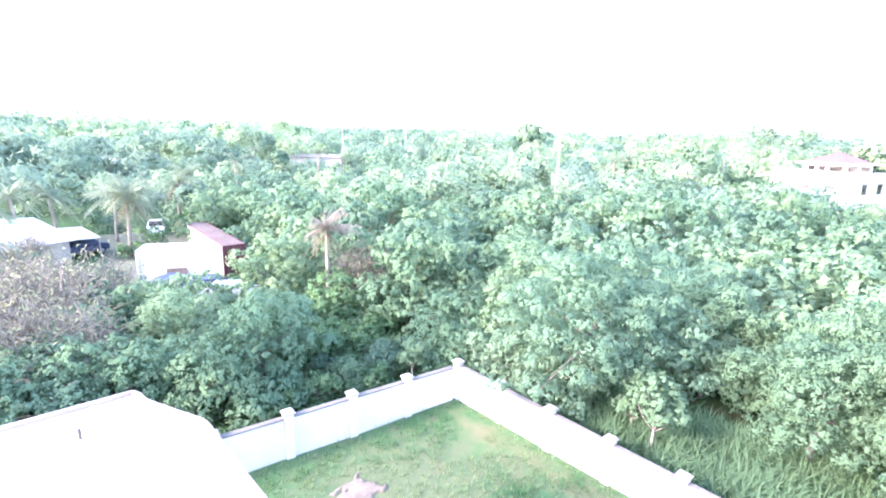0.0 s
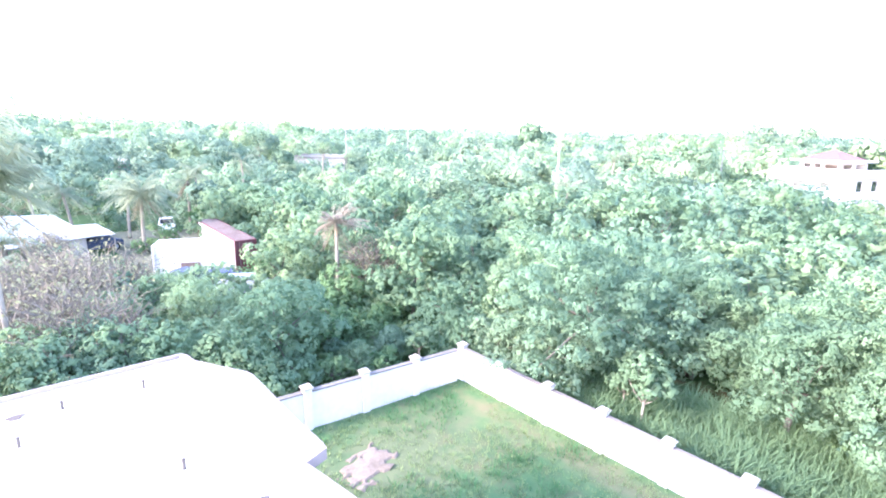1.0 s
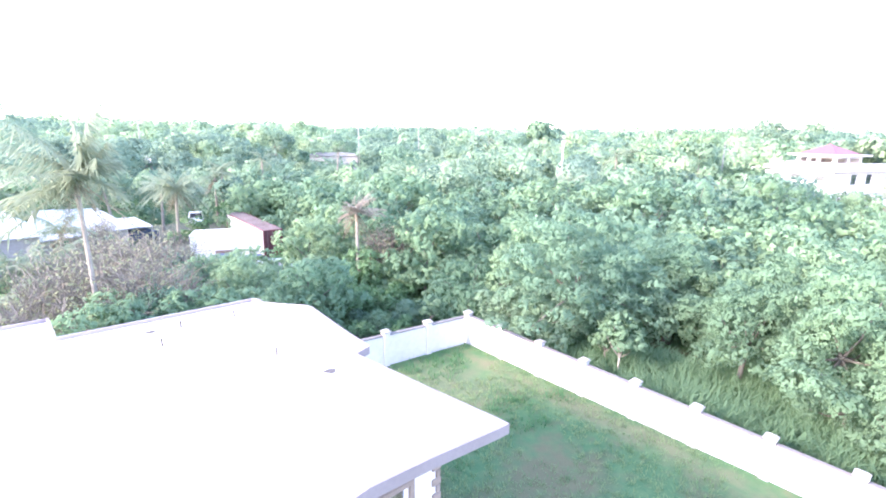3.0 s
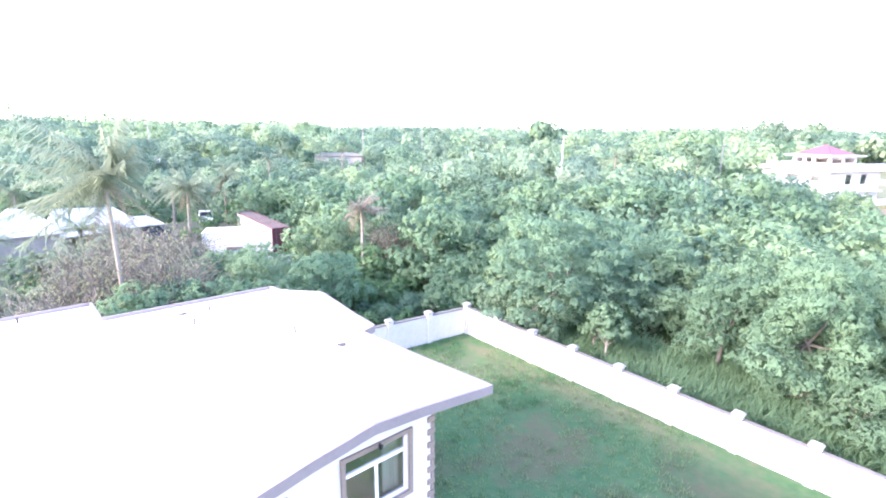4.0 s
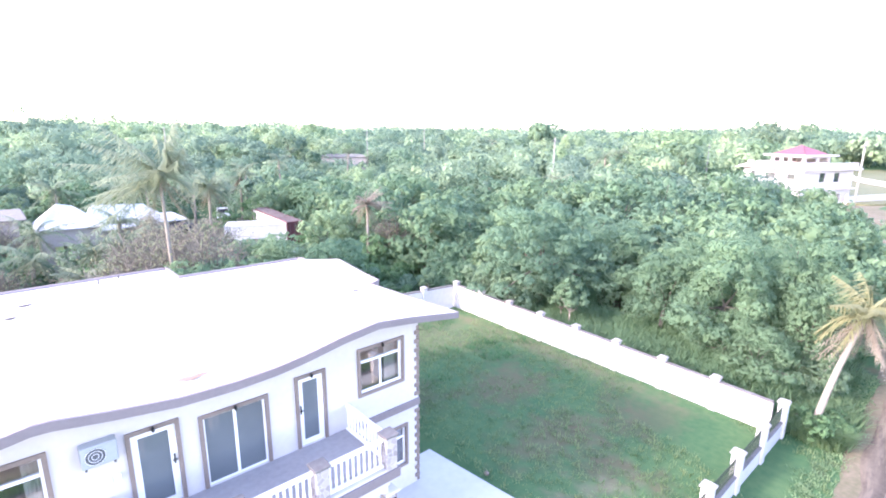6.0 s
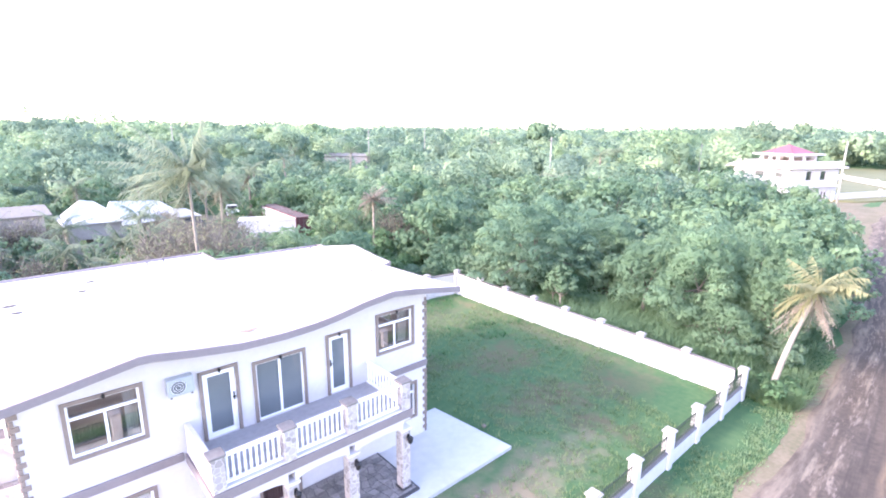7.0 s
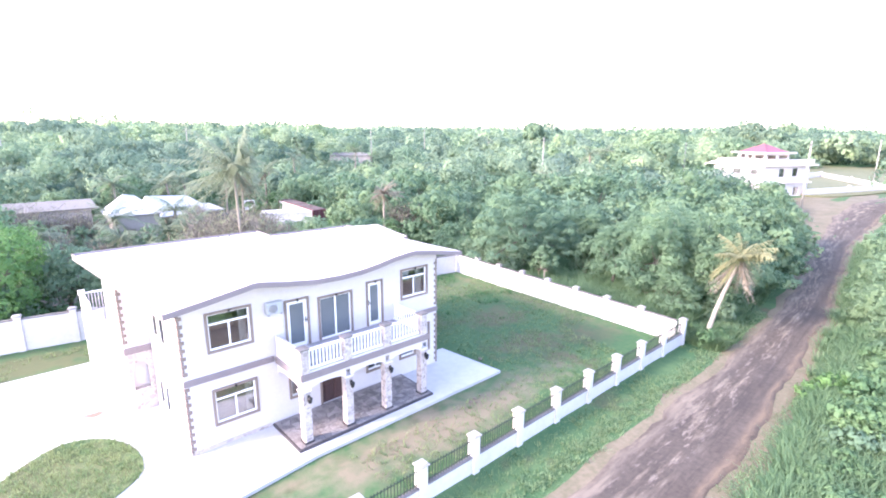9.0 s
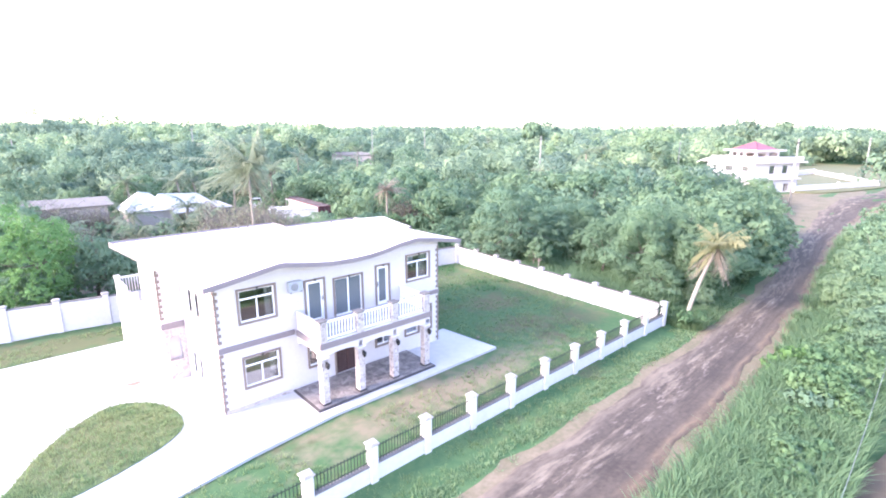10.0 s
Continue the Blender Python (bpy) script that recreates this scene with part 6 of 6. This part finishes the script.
# beyond the road
for k, x, y, s in ((0, 35.6, -15.6, 0.85), (0, 39.6, -15.0, 0.88), (0, 43.6, -14.4, 0.88), (0, 48.1, -13.9, 0.88), (0, 53.0, -13.2, 0.85), (0, 58.2, -12.6, 0.82), (1, 64.0, -12.4, 0.8), (0, 71, -13.4, 0.8)):
    set_down(NEAR[k] if x < 46 else ROUND[k], x, y, s)
for x, y, s in ((22.9, -14.6, 0.95), (23.9, -14.9, 0.8), (22.2, -15.3, 0.7)):
    set_down(BRIGHT, x, y, s)
for x, y, s in ((26.7, 4.5, 1.3), (27.3, 5.4, 1.05), (23.9, 14.2, 0.85)):
    set_down(SAPLING, x, y, s)
for x, y, s in ((6.3, 19.8, 1.3), (7.9, 21.7, 1.45), (4.6, 21.9, 0.75), (3.1, 19.6, 1.0), (10.9, 20.4, 1.5), (8.7, 18.9, 1.2), (10.3, 18.7, 1.2), (12.2, 20.9, 1.5), (-1.2, 32.9, 1.2), (1.7, 29.2, 1.1), (-5.9, 38.1, 1.3)):
    set_down(BARE, x, y, s)
for x, y, s in ((7.0, 20.6, 1.2), (8.3, 20.4, 1.25), (6.6, 22.6, 1.25), (9.2, 22.4, 1.35), (10.2, 21.6, 1.3), (11.6, 22.4, 1.45), (8.2, 23.6, 1.4), (10.4, 24.6, 1.6), (12.9, 24.4, 1.5), (9.4, 26.4, 1.7), (11.8, 27.8, 1.7), (7.8, 27.2, 1.5), (13.6, 27.4, 1.6), (5.2, 20.6, 1.0)):
    set_down(OLIVE, x, y, s)
random.seed(12)
for i in range(46):
    # grey thickets and young growth before the neighbours' houses
    y = random.uniform(19.5, 41)
    x = random.uniform(6.2 + 0.14 * (y - 19.5), 15)
    if 8.3 < x < 10.2 and y < 22:
        x += 2.5
    if y > 27 and x < 6.2 + (y - 19.5) * 0.24:
        x += 3
    set_down(BARE if i % 5 < 2 else random.choice(SHRUB), x, y, random.uniform(0.85, 1.35))
for x, y, s in ((8.0, 25.0, 1.4), (8.9, 27.5, 1.5), (10.6, 25.4, 1.45), (12.3, 26.8, 1.5), (13.9, 28.4, 1.4), (11.4, 29.0, 1.55), (14.9, 30.4, 1.4), (9.6, 23.4, 1.35), (12.0, 23.6, 1.4)):
    # taller grey thicket behind the wall
    set_down(BARE, x, y, s)
for x, y, s in ((7.4, 22.8, 1.2), (8.4, 24.6, 1.4), (10.9, 24.0, 1.5), (13.2, 25.2, 1.5), (9.8, 28.6, 1.6), (12.8, 29.6, 1.5), (7.6, 29.8, 1.4), (14.6, 26.4, 1.4)):
    set_down(SHRUB[int(x) % 3], x, y, s)
for k, x, y, s in ((0, 16.2, 26.6, 0.85), (2, 18.0, 29.6, 0.75), (0, 15.4, 32.8, 0.7)):
    set_down(NEAR[k], x, y, s)
for k, x, y, s in ((2, 17.6, 33.2, 0.55), (0, 3.0, 35.0, 0.8), (2, 6.4, 37.0, 0.75), (0, 10.5, 38.5, 0.7), (2, 13.0, 41.5, 0.75), (0, -5.5, 38, 0.9), (2, -8, 44, 0.8), (0, 8.2, 33.5, 0.55), (2, 12.2, 31.5, 0.6), (0, 15.0, 29.5, 0.6), (0, 16.0, 36.5, 0.6), (0, 27.4, 33.2, 0.7), (2, 13.4, 38.5, 0.6), (1, 30.6, 39.5, 1.1), (0, 31.2, 44.5, 1.15), (1, 31.6, 50.5, 1.2), (2, 1.5, 37.0, 0.6), (0, -2.5, 42, 0.9), (0, 30.6, 54, 1.2)):
    set_down(ROUND[k], x, y, s * 0.9)
for i in range(70):
    # low growth along the walls, the roadside and the open ground behind
    if i < 30:
        x, y = random.uniform(13, 26.5), random.uniform(16.5, 25)
    elif i < 42:
        x, y = random.uniform(30, 33), random.uniform(-4, 2)
    elif i < 58:
        x, y = random.uniform(20, 34), random.uniform(-18.5, -15.6)
    else:
        x, y = random.uniform(7, 18), random.uniform(28, 35)
    if 11 < x < 28 and y < -17.2:
        y = -16.6
    set_down(random.choice(SHRUB), x, y, random.uniform(0.6, 1.05))

for x, y, s in ((14.2, 15.9, 0.8), (16.9, 15.6, 0.9), (18.1, 15.3, 0.8), (19.9, 15.4, 0.9), (22.4, 15.0, 0.8), (17.4, 19.4, 1.2), (19.0, 20.6, 1.3), (21.6, 18.6, 1.2), (22.8, 20.0, 1.2), (14.6, 19.8, 1.2)):
    set_down(SHRUB[0], x, y, s)
set_down(SHRUB[1], 25.3, 23.4, 1.7), set_down(SHRUB[0], 24.0, 22.4, 1.3), set_down(SHRUB[0], 26.6, 23.0, 1.2)
set_down(SHRUB[0], 25.2, 34.9, 1.15), set_down(SHRUB[1], 26.3, 35.3, 1.2), set_down(SHRUB[0], 24.0, 33.6, 0.95)
for i in range(26):
    # leafy weeds among the rank grass
    x, y = random.uniform(9, 33), random.uniform(-17.6, -15.6)
    set_down(random.choice(SHRUB), x, y, random.uniform(0.5, 0.75))
for i in range(30):
    # taller leafy growth away from the road edge
    x = random.uniform(17, 34)
    set_down(random.choice(SHRUB), x, random.uniform(-17.6, -16.2) + (x - 13) * 0.05, random.uniform(0.75, 1.05))
for x, y, s in ((13.6, -16.7, 0.85), (12.6, -17.2, 0.7), (14.6, -17.3, 0.75)):
    set_down(SHRUB[0], x, y, s)
for x, y, s in ((19.6, -17.0, 0.8), (18.4, -17.3, 0.65)):
    set_down(BRIGHT, x, y, s)
for k, x, y, s in ((0, 26.6, -16.9, 0.55), (0, 28.6, -16.3, 0.6), (0, 31.6, -16.4, 0.75), (1, 34.6, -15.9, 0.72), (2, 29.0, -17.4, 0.72), (0, 33.2, -18.2, 0.9)):
    set_down(NEAR[k], x, y, s)
for k, x, y, s in ((2, -4.2, 42.0, 0.85), (0, -1.0, 40.5, 0.7), (2, 1.6, 41.5, 0.65), (0, -7.5, 40.5, 1.0), (0, 3.4, 40.8, 0.55)):
    set_down(ROUND[k], x, y, s)
for x, y, s in ((-3.0, 44.6, 1.55), (-0.6, 44.0, 1.4), (1.4, 44.4, 1.3), (2.9, 43.2, 1.1), (-5.0, 45.0, 1.6), (13.2, 45.6, 1.2), (12.9, 44.0, 1.2)):
    set_down(BARE, x, y, s)
# palms
palm("coconut_palm", 9.45, 20.4, 9.15, LEAF_PALM, "tall coconut palm with a pale slanting trunk and windswept fronds", 32, 3.2, (-0.1, 0.2), 0.105, 1, 7, 0.45, leaflet=0.78, wind=(-1.1, 0.5, 0.35), rise=(-50, 72), blade=0.075, upright=0.75)
palm("dead_palm", 25.8, 24.6, 5.5, LEAF_HUSK, "dead palm with brown collapsed fronds", 22, 1.8, (0.1, 0.2), 0.12, 2, 16, 0.45, leaflet=0.36, wind=(0.25, -0.25, 0), rise=(-40, 88), upright=0.65)
set_down(BARE, 28.2, 24.2, 1.5, 30)
palm("leaning_palm", 26.1, -7.9, 4.6, LEAF_STRAW, "leaning yellowing coconut palm with drooping dry fronds", 22, 1.95, (1.75, -0.75), 0.125, 3, 30, 0.7, -0.3, 0.5, wind=(0, -0.1, 0.05), rise=(-40, 80))
for x, y, s in ((25.3, -8.2, 0.62), (26.2, -8.6, 0.5), (25.9, -7.5, 0.6), (27.0, -8.4, 0.45)):
    set_down(SHRUB[0], x, y, s)
for x, y, top, s in ((21.0, 58, 4.6, 4), (10.2, 43.0, 3.2, 6), (4.6, 40.0, 3.2, 7), (16.5, 60, 4.6, 8), (7.0, 56, 5.2, 9), (13.5, 57, 5.0, 10), (29.0, 61.5, 6.0, 11), (3.2, 33, 2.4, 12), (-1.5, 36.5, 2.4, 13)):
    palm("coconut_palm", x, y, top, LEAF_PALM, "coconut palm with arching green fronds among trees", 18, 2.7, (random.uniform(-0.5, 0.5), random.uniform(-0.5, 0.5)), 0.15, s, 3)


palm("coconut_palm", 20.6, 50.4, 5.2, LEAF_PALM, "wide coconut palm with heavy drooping fronds", 28, 3.2, (0.2, 0.1), 0.16, 15, 14, 0.8, leaflet=0.7, rise=(-50, 85), upright=0.8)
palm("coconut_palm", 27.3, 58.6, 5.4, LEAF_PALM, "coconut palm wrapped in hanging dry fronds", 14, 2.4, (0.1, 0.1), 0.17, 14, 34, 1.1)
for x, y, s in ((19.9, 49.7, 0.7), (21.2, 49.9, 0.8), (22.4, 50.8, 1.3), (28.2, 56.9, 1.5)):
    set_down(SHRUB[int(x) % 3], x, y, s)
for x, y, top, k in ((8.4, 29.8, 3.3, 21), (6.9, 31.6, 2.9, 22), (5.6, 27.4, 2.0, 23)):
    palm("young_palm", x, y, top, LEAF_PALM, "young palm with pale arching fronds among thickets", 15, 2.1, (0.1, 0.1), 0.12, k, 2, 0.7, upright=0.7)
# the wood farther off
def open_ground(x, y):
    """Where no tree of the wood may stand."""
    if -16 < x < 28 and -9 < y < 28:
        return True
    if -6 < x <= 28 and 28 <= y < 41:
        return True
    if 12 < x < 30 and 31 < y < 63 and not (27 < x and y > 49):
        return True
    if -10 < x < 19 and 40 < y < 58:
        return True
    if y < -6.3 + max(0, x - 34) * 0.14 and y > -15.0 + max(0, x - 34) * 0.115:
        return True
    if x < 75 and y < -8 or 56 < x < 90 and y < 9:
        return True
    if 27 < x < 42 and -9 < y < 17:
        return True
    if 10 < x < 30 and -30 < y < -14:
        return True
    if 86 < x < 118 and -6 < y < 28:
        return True
    if 98 < x < 194 and -14 < y < 24:
        return True
    return (x - 2) ** 2 + (y + 8) ** 2 < 20 ** 2


placed = []
rng = np.random.default_rng(17)
for _ in range(6000):
    r, a = 16 + 84 * math.sqrt(rng.uniform(0.01, 1)), radians(rng.uniform(-8, 108))
    x, y = -2 + r * math.cos(a), -12 + r * math.sin(a)
    if open_ground(x, y) or any((x - p) ** 2 + (y - q) ** 2 < 3.3 ** 2 for p, q in placed):
        continue
    placed.append((x, y))
placed.sort(key=lambda p: p[0] ** 2 + (p[1] + 10) ** 2)
for x, y in placed[:95]:
    set_down(ROUND[int(rng.integers(0, 5))], x, y, rng.uniform(0.85, 1.25), tall=rng.uniform(0.9, 1.12))


def far_wood(name, places, per, lobe, leaf, low, high, seed, label):
    """Many small tree crowns as spreads of foliage, dark, middling and light kinds standing in groups."""
    rng = np.random.default_rng(seed)
    tone = [noise.noise((x * 0.035 / lobe * 2.2, y * 0.035 / lobe * 2.2, 8)) + rng.normal() * 0.22 for x, y in places]
    for mat, a, b, word in ((LEAF_FAR_DARK, -9, -0.16, "dark "), (LEAF_FAR, -0.16, 0.2, ""), (LEAF_FAR_LIGHT, 0.2, 9, "light ")):
        xy = np.array([p for p, q in zip(places, tone) if a <= q < b])
        n = len(xy)
        z = np.array([ground_z(x, y) for x, y in xy])
        wide = rng.uniform(0.6, 1.5, n) * lobe
        h = rng.uniform(low, high, n) * (0.75 + 0.25 * wide / lobe)
        # taller trees stand in groups, a few rise well above the rest
        h *= np.array([0.85 + 0.75 * noise.noise((x * 0.02, y * 0.02, 3)) for x, y in xy]) + (rng.uniform(size=n) > 0.95) * 0.28
        side_way = np.abs(np.degrees(np.arctan2(xy[:, 1] + 12, xy[:, 0] + 2)) - 42) / 45
        h *= 1 + 0.38 * np.clip(side_way - 0.25, 0, 1)
        k = np.repeat(np.arange(n), per)
        boughs = 11
        sub = rng.integers(0, boughs, n * per)
        out = rng.normal(size=(n, boughs, 3))
        out[:, :, 2] = np.abs(out[:, :, 2]) * 0.8 + 0.1
        out /= np.linalg.norm(out, axis=2, keepdims=True)
        off = out * (wide[:, None] * rng.uniform(0.35, 0.75, (n, boughs)))[:, :, None] * np.array([1, 1, 0.75])
        d = rng.normal(size=(n * per, 3)) + out[k, sub] * 0.8
        d[:, 2] += 0.25
        d /= np.linalg.norm(d, axis=1, keepdims=True)
        size = wide[k] * (0.28 + 0.22 * rng.uniform(size=(n, boughs))[k, sub])
        p = np.stack([xy[k, 0], xy[k, 1], z[k] + h[k] - lobe * 1.15], 1) + off[k, sub] + d * (size * np.clip(rng.normal(0.9, 0.12, n * per), 0.3, 1.15))[:, None]
        face = d + rng.normal(size=d.shape) * 0.3
        v, f = leaves(p, face, leaf, leaf * 0.8, rng)
        tint = np.clip(rng.normal(0, 0.5, n), -1, 1)[k]
        tagged(link(name, fast_mesh(name, v, f, d * 0.75 + out[k, sub] * 0.4 + face * 0.1, tint), mat), word + label, "woodland", kind="stuff")


far_wood("woodland", placed[95:], 330, 2.8, 0.45, 3.2, 8.6, 21, "green woodland canopy stretching away from the walls")


def scatter(count, r0, r1, seed, gap):
    rng = np.random.default_rng(seed)
    made, cells = [], set()
    for _ in range(count):
        r, a = math.sqrt(rng.uniform(r0 ** 2, r1 ** 2)), radians(rng.uniform(-9, 108))
        x, y = -2 + r * math.cos(a), -12 + r * math.sin(a)
        cell = (int(x / gap), int(y / gap))
        if cell in cells or open_ground(x, y):
            continue
        cells.add(cell)
        made.append((x, y))
    return made


far_wood("woodland", scatter(5000, 98, 190, 31, 5.6), 340, 3.5, 0.66, 3.4, 9.8, 32, "green woodland canopy in the middle distance")
far_wood("woodland", scatter(5000, 188, 420, 33, 7.5), 110, 4.6, 1.35, 5.0, 9.5, 34, "green woodland canopy far from the house")
rng = np.random.default_rng(38)
far_wood("woodland", [(197 + 5.2 * i + rng.uniform(-2, 2), -24 + 5.6 * j + rng.uniform(-2, 2)) for i in range(11) for j in range(17)], 260, 4.2, 0.8, 6.5, 10.2, 39, "tall green trees behind the far field")
far_wood("woodland", scatter(5000, 410, 1300, 35, 17), 75, 11.0, 2.8, 8.0, 12.0, 36, "green woodland along the horizon")
rng = np.random.default_rng(37)
for i in range(22):
    r, a = rng.uniform(75, 190), radians(rng.uniform(2, 100))
    x, y = -2 + r * math.cos(a), -12 + r * math.sin(a)
    if not open_ground(x, y):
        palm("coconut_palm", x, y, ground_z(x, y) + rng.uniform(5.0, 7.6) + r * 0.006, LEAF_PALM, "tall coconut palm rising out of the far wood", 13, 2.6, (rng.uniform(-0.8, 0.8), rng.uniform(-0.8, 0.8)), 0.16, 100 + i, 3)
big = tree_kind(71, LEAF_DARK, 44, 5.6, 9.6, 6.4, 1.5, 8000, 0.6, "tall dark tree standing above the far woodland", 0.4)
set_down(big, 146, 100.5, 0.9, 20, tall=1.56)
bpy.data.objects.remove(big.children[0]), bpy.data.objects.remove(big.children[0]), bpy.data.objects.remove(big)

for kind in KINDS:
    for o in list(kind.children):
        bpy.data.objects.remove(o)
    bpy.data.objects.remove(kind)

# tall cane grass outside the side wall and beyond the road
rng = np.random.default_rng(41)
gx1, gy1 = rng.uniform(25.3, 32.5, 1500), rng.uniform(-6.8, 8, 1500)
gx2 = rng.uniform(6, 33, 2300)
gy2 = -14.8 + (gx2 - 6) * 0.03 - 3.8 * rng.uniform(0, 1, 2300) ** 1.2
gx3, gy3 = rng.uniform(11, 26.5, 900), rng.uniform(15.6, 22, 900)
deep = (gx1 < 29.8) | (gy1 < 1.6)
gx1, gy1 = gx1[deep], gy1[deep]
gx5 = rng.uniform(25, 66, 900)
gy5 = np.where(rng.uniform(size=900) < 0.62, -13.1 + (gx5 - 26.5) * 0.118 - rng.uniform(0, 3.0, 900), -8.9 + (gx5 - 26) * 0.118 + rng.uniform(0, 1.6, 900))
gx4, gy4 = np.concatenate([rng.uniform(25.2, 28.5, 150), rng.normal(25.6, 0.35, 110)]), np.concatenate([rng.uniform(-9.0, -6.2, 150), rng.normal(-8.3, 0.3, 110)])
for name, gx_, gy_, h, label in (("cane_grass", gx1, gy1, 1.5, "tall arching cane grass outside the wall"), ("cane_grass", gx2, gy2, 1.3, "tall rank grass along the earth road"),
                                 ("rough_grass", gx3, gy3, 1.0, "rough tall grass behind the wall"), ("rough_grass", gx4, gy4, 0.8, "tufted grass round the leaning palm"), ("rough_grass", gx5, gy5, 0.7, "rough grass along both sides of the far road")):
    v, f = blades(rng, gx_, gy_, np.array([ground_z(a, b) - 0.05 for a, b in zip(gx_, gy_)]), 20, h, 0.024 if h > 1.1 else 0.019, 0.35, 0.55 if h > 1.1 else 0.8)
    tagged(link(name, fast_mesh(name, v, f), GRASS_ROAD if "outside" not in label else GRASS_TALL), label, "grass", kind="stuff")
vx = rng.uniform(-8, 34, 1500)
vy = np.where(rng.uniform(size=1500) < 0.6, -9.30 + rng.normal(0, 0.26, 1500) + (vx + 8) * 0.018, -14.45 + rng.normal(0, 0.14, 1500) + (vx + 8) * 0.03)
v, f = blades(rng, vx, vy, np.array([ground_z(a, b) - 0.02 for a, b in zip(vx, vy)]), 11, 0.14, 0.016, 0.24, 0.9)
tagged(link("verge_grass", fast_mesh("verge_grass", v, f), GRASS_ROAD), "ragged grass tufts along the road edges", "grass", kind="stuff")
# rougher weeds in the far corner of the lawn and along the walls
wx, wy = rng.uniform(12.5, 24.2, 700), rng.uniform(4.5, 13.2, 700)
wk = ((wx - 17.7) ** 2 + (wy - 9.8) ** 2 > 1.5) & (wy < 11.85 - 0.12 * (wx - 24.5)) & ((wx > 14) | (wy > 9)) & (np.array([noise.noise((a * 0.4, b * 0.4, 4)) for a, b in zip(wx, wy)]) > 0.12)
v, f = blades(rng, wx[wk], wy[wk], np.array([ground_z(a, b) - 0.02 for a, b in zip(wx[wk], wy[wk])]), 9, 0.24, 0.014, 0.3, 1.0)
tagged(link("lawn_weeds", fast_mesh("lawn_weeds", v, f), GRASS_SHORT), "patchy longer weeds in the corner of the lawn", "grass", kind="stuff")
# short lawn and verge grass
n = 15000
lx, ly = rng.uniform(-9, 24.5, n), rng.uniform(-9.4, 14.5, n)
keep = ((lx - 17.7) ** 2 + (ly - 9.8) ** 2 > 1.0) & ~((lx < 13.5) & (ly > -3.9) & (ly < 12.0)) & (np.abs(ly + 7.09) > 0.25) & (ly < 12.0 - 0.12 * (lx - 24.5))
keep &= np.array([noise.noise((a * 0.16, b * 0.16, 7)) > -0.28 for a, b in zip(lx, ly)])
ix, iy = rng.uniform(-10, -1.6, 3000), rng.uniform(-2.4, 4.1, 3000)
ik = np.zeros(3000, bool)
for (ax, ay), (bx, by) in zip(island_shape, island_shape[1:] + island_shape[:1]):
    ik ^= ((ay > iy) != (by > iy)) & (ix < (bx - ax) * (iy - ay) / (by - ay + 1e-9) + ax)
lx, ly = np.concatenate([lx[keep], ix[ik]]), np.concatenate([ly[keep], iy[ik]])
v, f = blades(rng, lx, ly, np.array([ground_z(a, b) + (0.05 if a < -1.5 and -2.5 < b < 4.2 else -0.02) for a, b in zip(lx, ly)]), 5, 0.15, 0.012, 0.14, 0.9)
tagged(link("lawn_grass", fast_mesh("lawn_grass", v, f), GRASS_SHORT), "short uneven lawn grass with weeds", "grass", kind="stuff")

# loose stones and a block left on the lawn by the slab
rng = np.random.default_rng(61)
for x, y, r in ((13.6, -1.3, 0.10), (10.5, -3.95, 0.08), (10.15, -4.05, 0.06), (10.9, -3.9, 0.06), (9.6, -4.1, 0.05), (10.35, -4.25, 0.05)):
    bm = bmesh.new()
    bmesh.ops.create_icosphere(bm, subdivisions=2, radius=r)
    for v in bm.verts:
        v.co *= 1 + 0.28 * noise.noise(v.co * 3 / r * 0.3 + Vector((x, y, 0)))
        v.co.z *= 0.6
    stone = part("stone", bm, SAND)
    stone.matrix_world = pose(x, y, ground_z(x, y) + r * 0.35, 0, 0, rng.uniform(0, 360))
    tagged(stone, "pale lump of broken concrete lying on the lawn", "stone", "stones on the lawn")

# porch flagstones, laid singly
rng = np.random.default_rng(51)
nx, ny = 24, 9
gridp = [[(2.90 + 6.38 * i / nx + (rng.uniform(-0.115, 0.115) if 0 < i < nx else 0), -2.38 + 2.34 * j / ny + (rng.uniform(-0.11, 0.11) if 0 < j < ny else 0)) for j in range(ny + 1)] for i in range(nx + 1)]
for i in range(nx):
    for j in range(ny):
        q = [gridp[i][j], gridp[i + 1][j], gridp[i + 1][j + 1], gridp[i][j + 1]]
        cx, cy = sum(p[0] for p in q) / 4, sum(p[1] for p in q) / 4
        top = 0.118 + rng.uniform(0, 0.006)
        vs = [(cx + (x - cx) * 0.93, cy + (y - cy) * 0.93, z) for z in (0.095, top) for x, y in q]
        raw("flagstone", vs, [(4, 5, 6, 7), (0, 1, 5, 4), (1, 2, 6, 5), (2, 3, 7, 6), (3, 0, 4, 7)], FLAG, house)
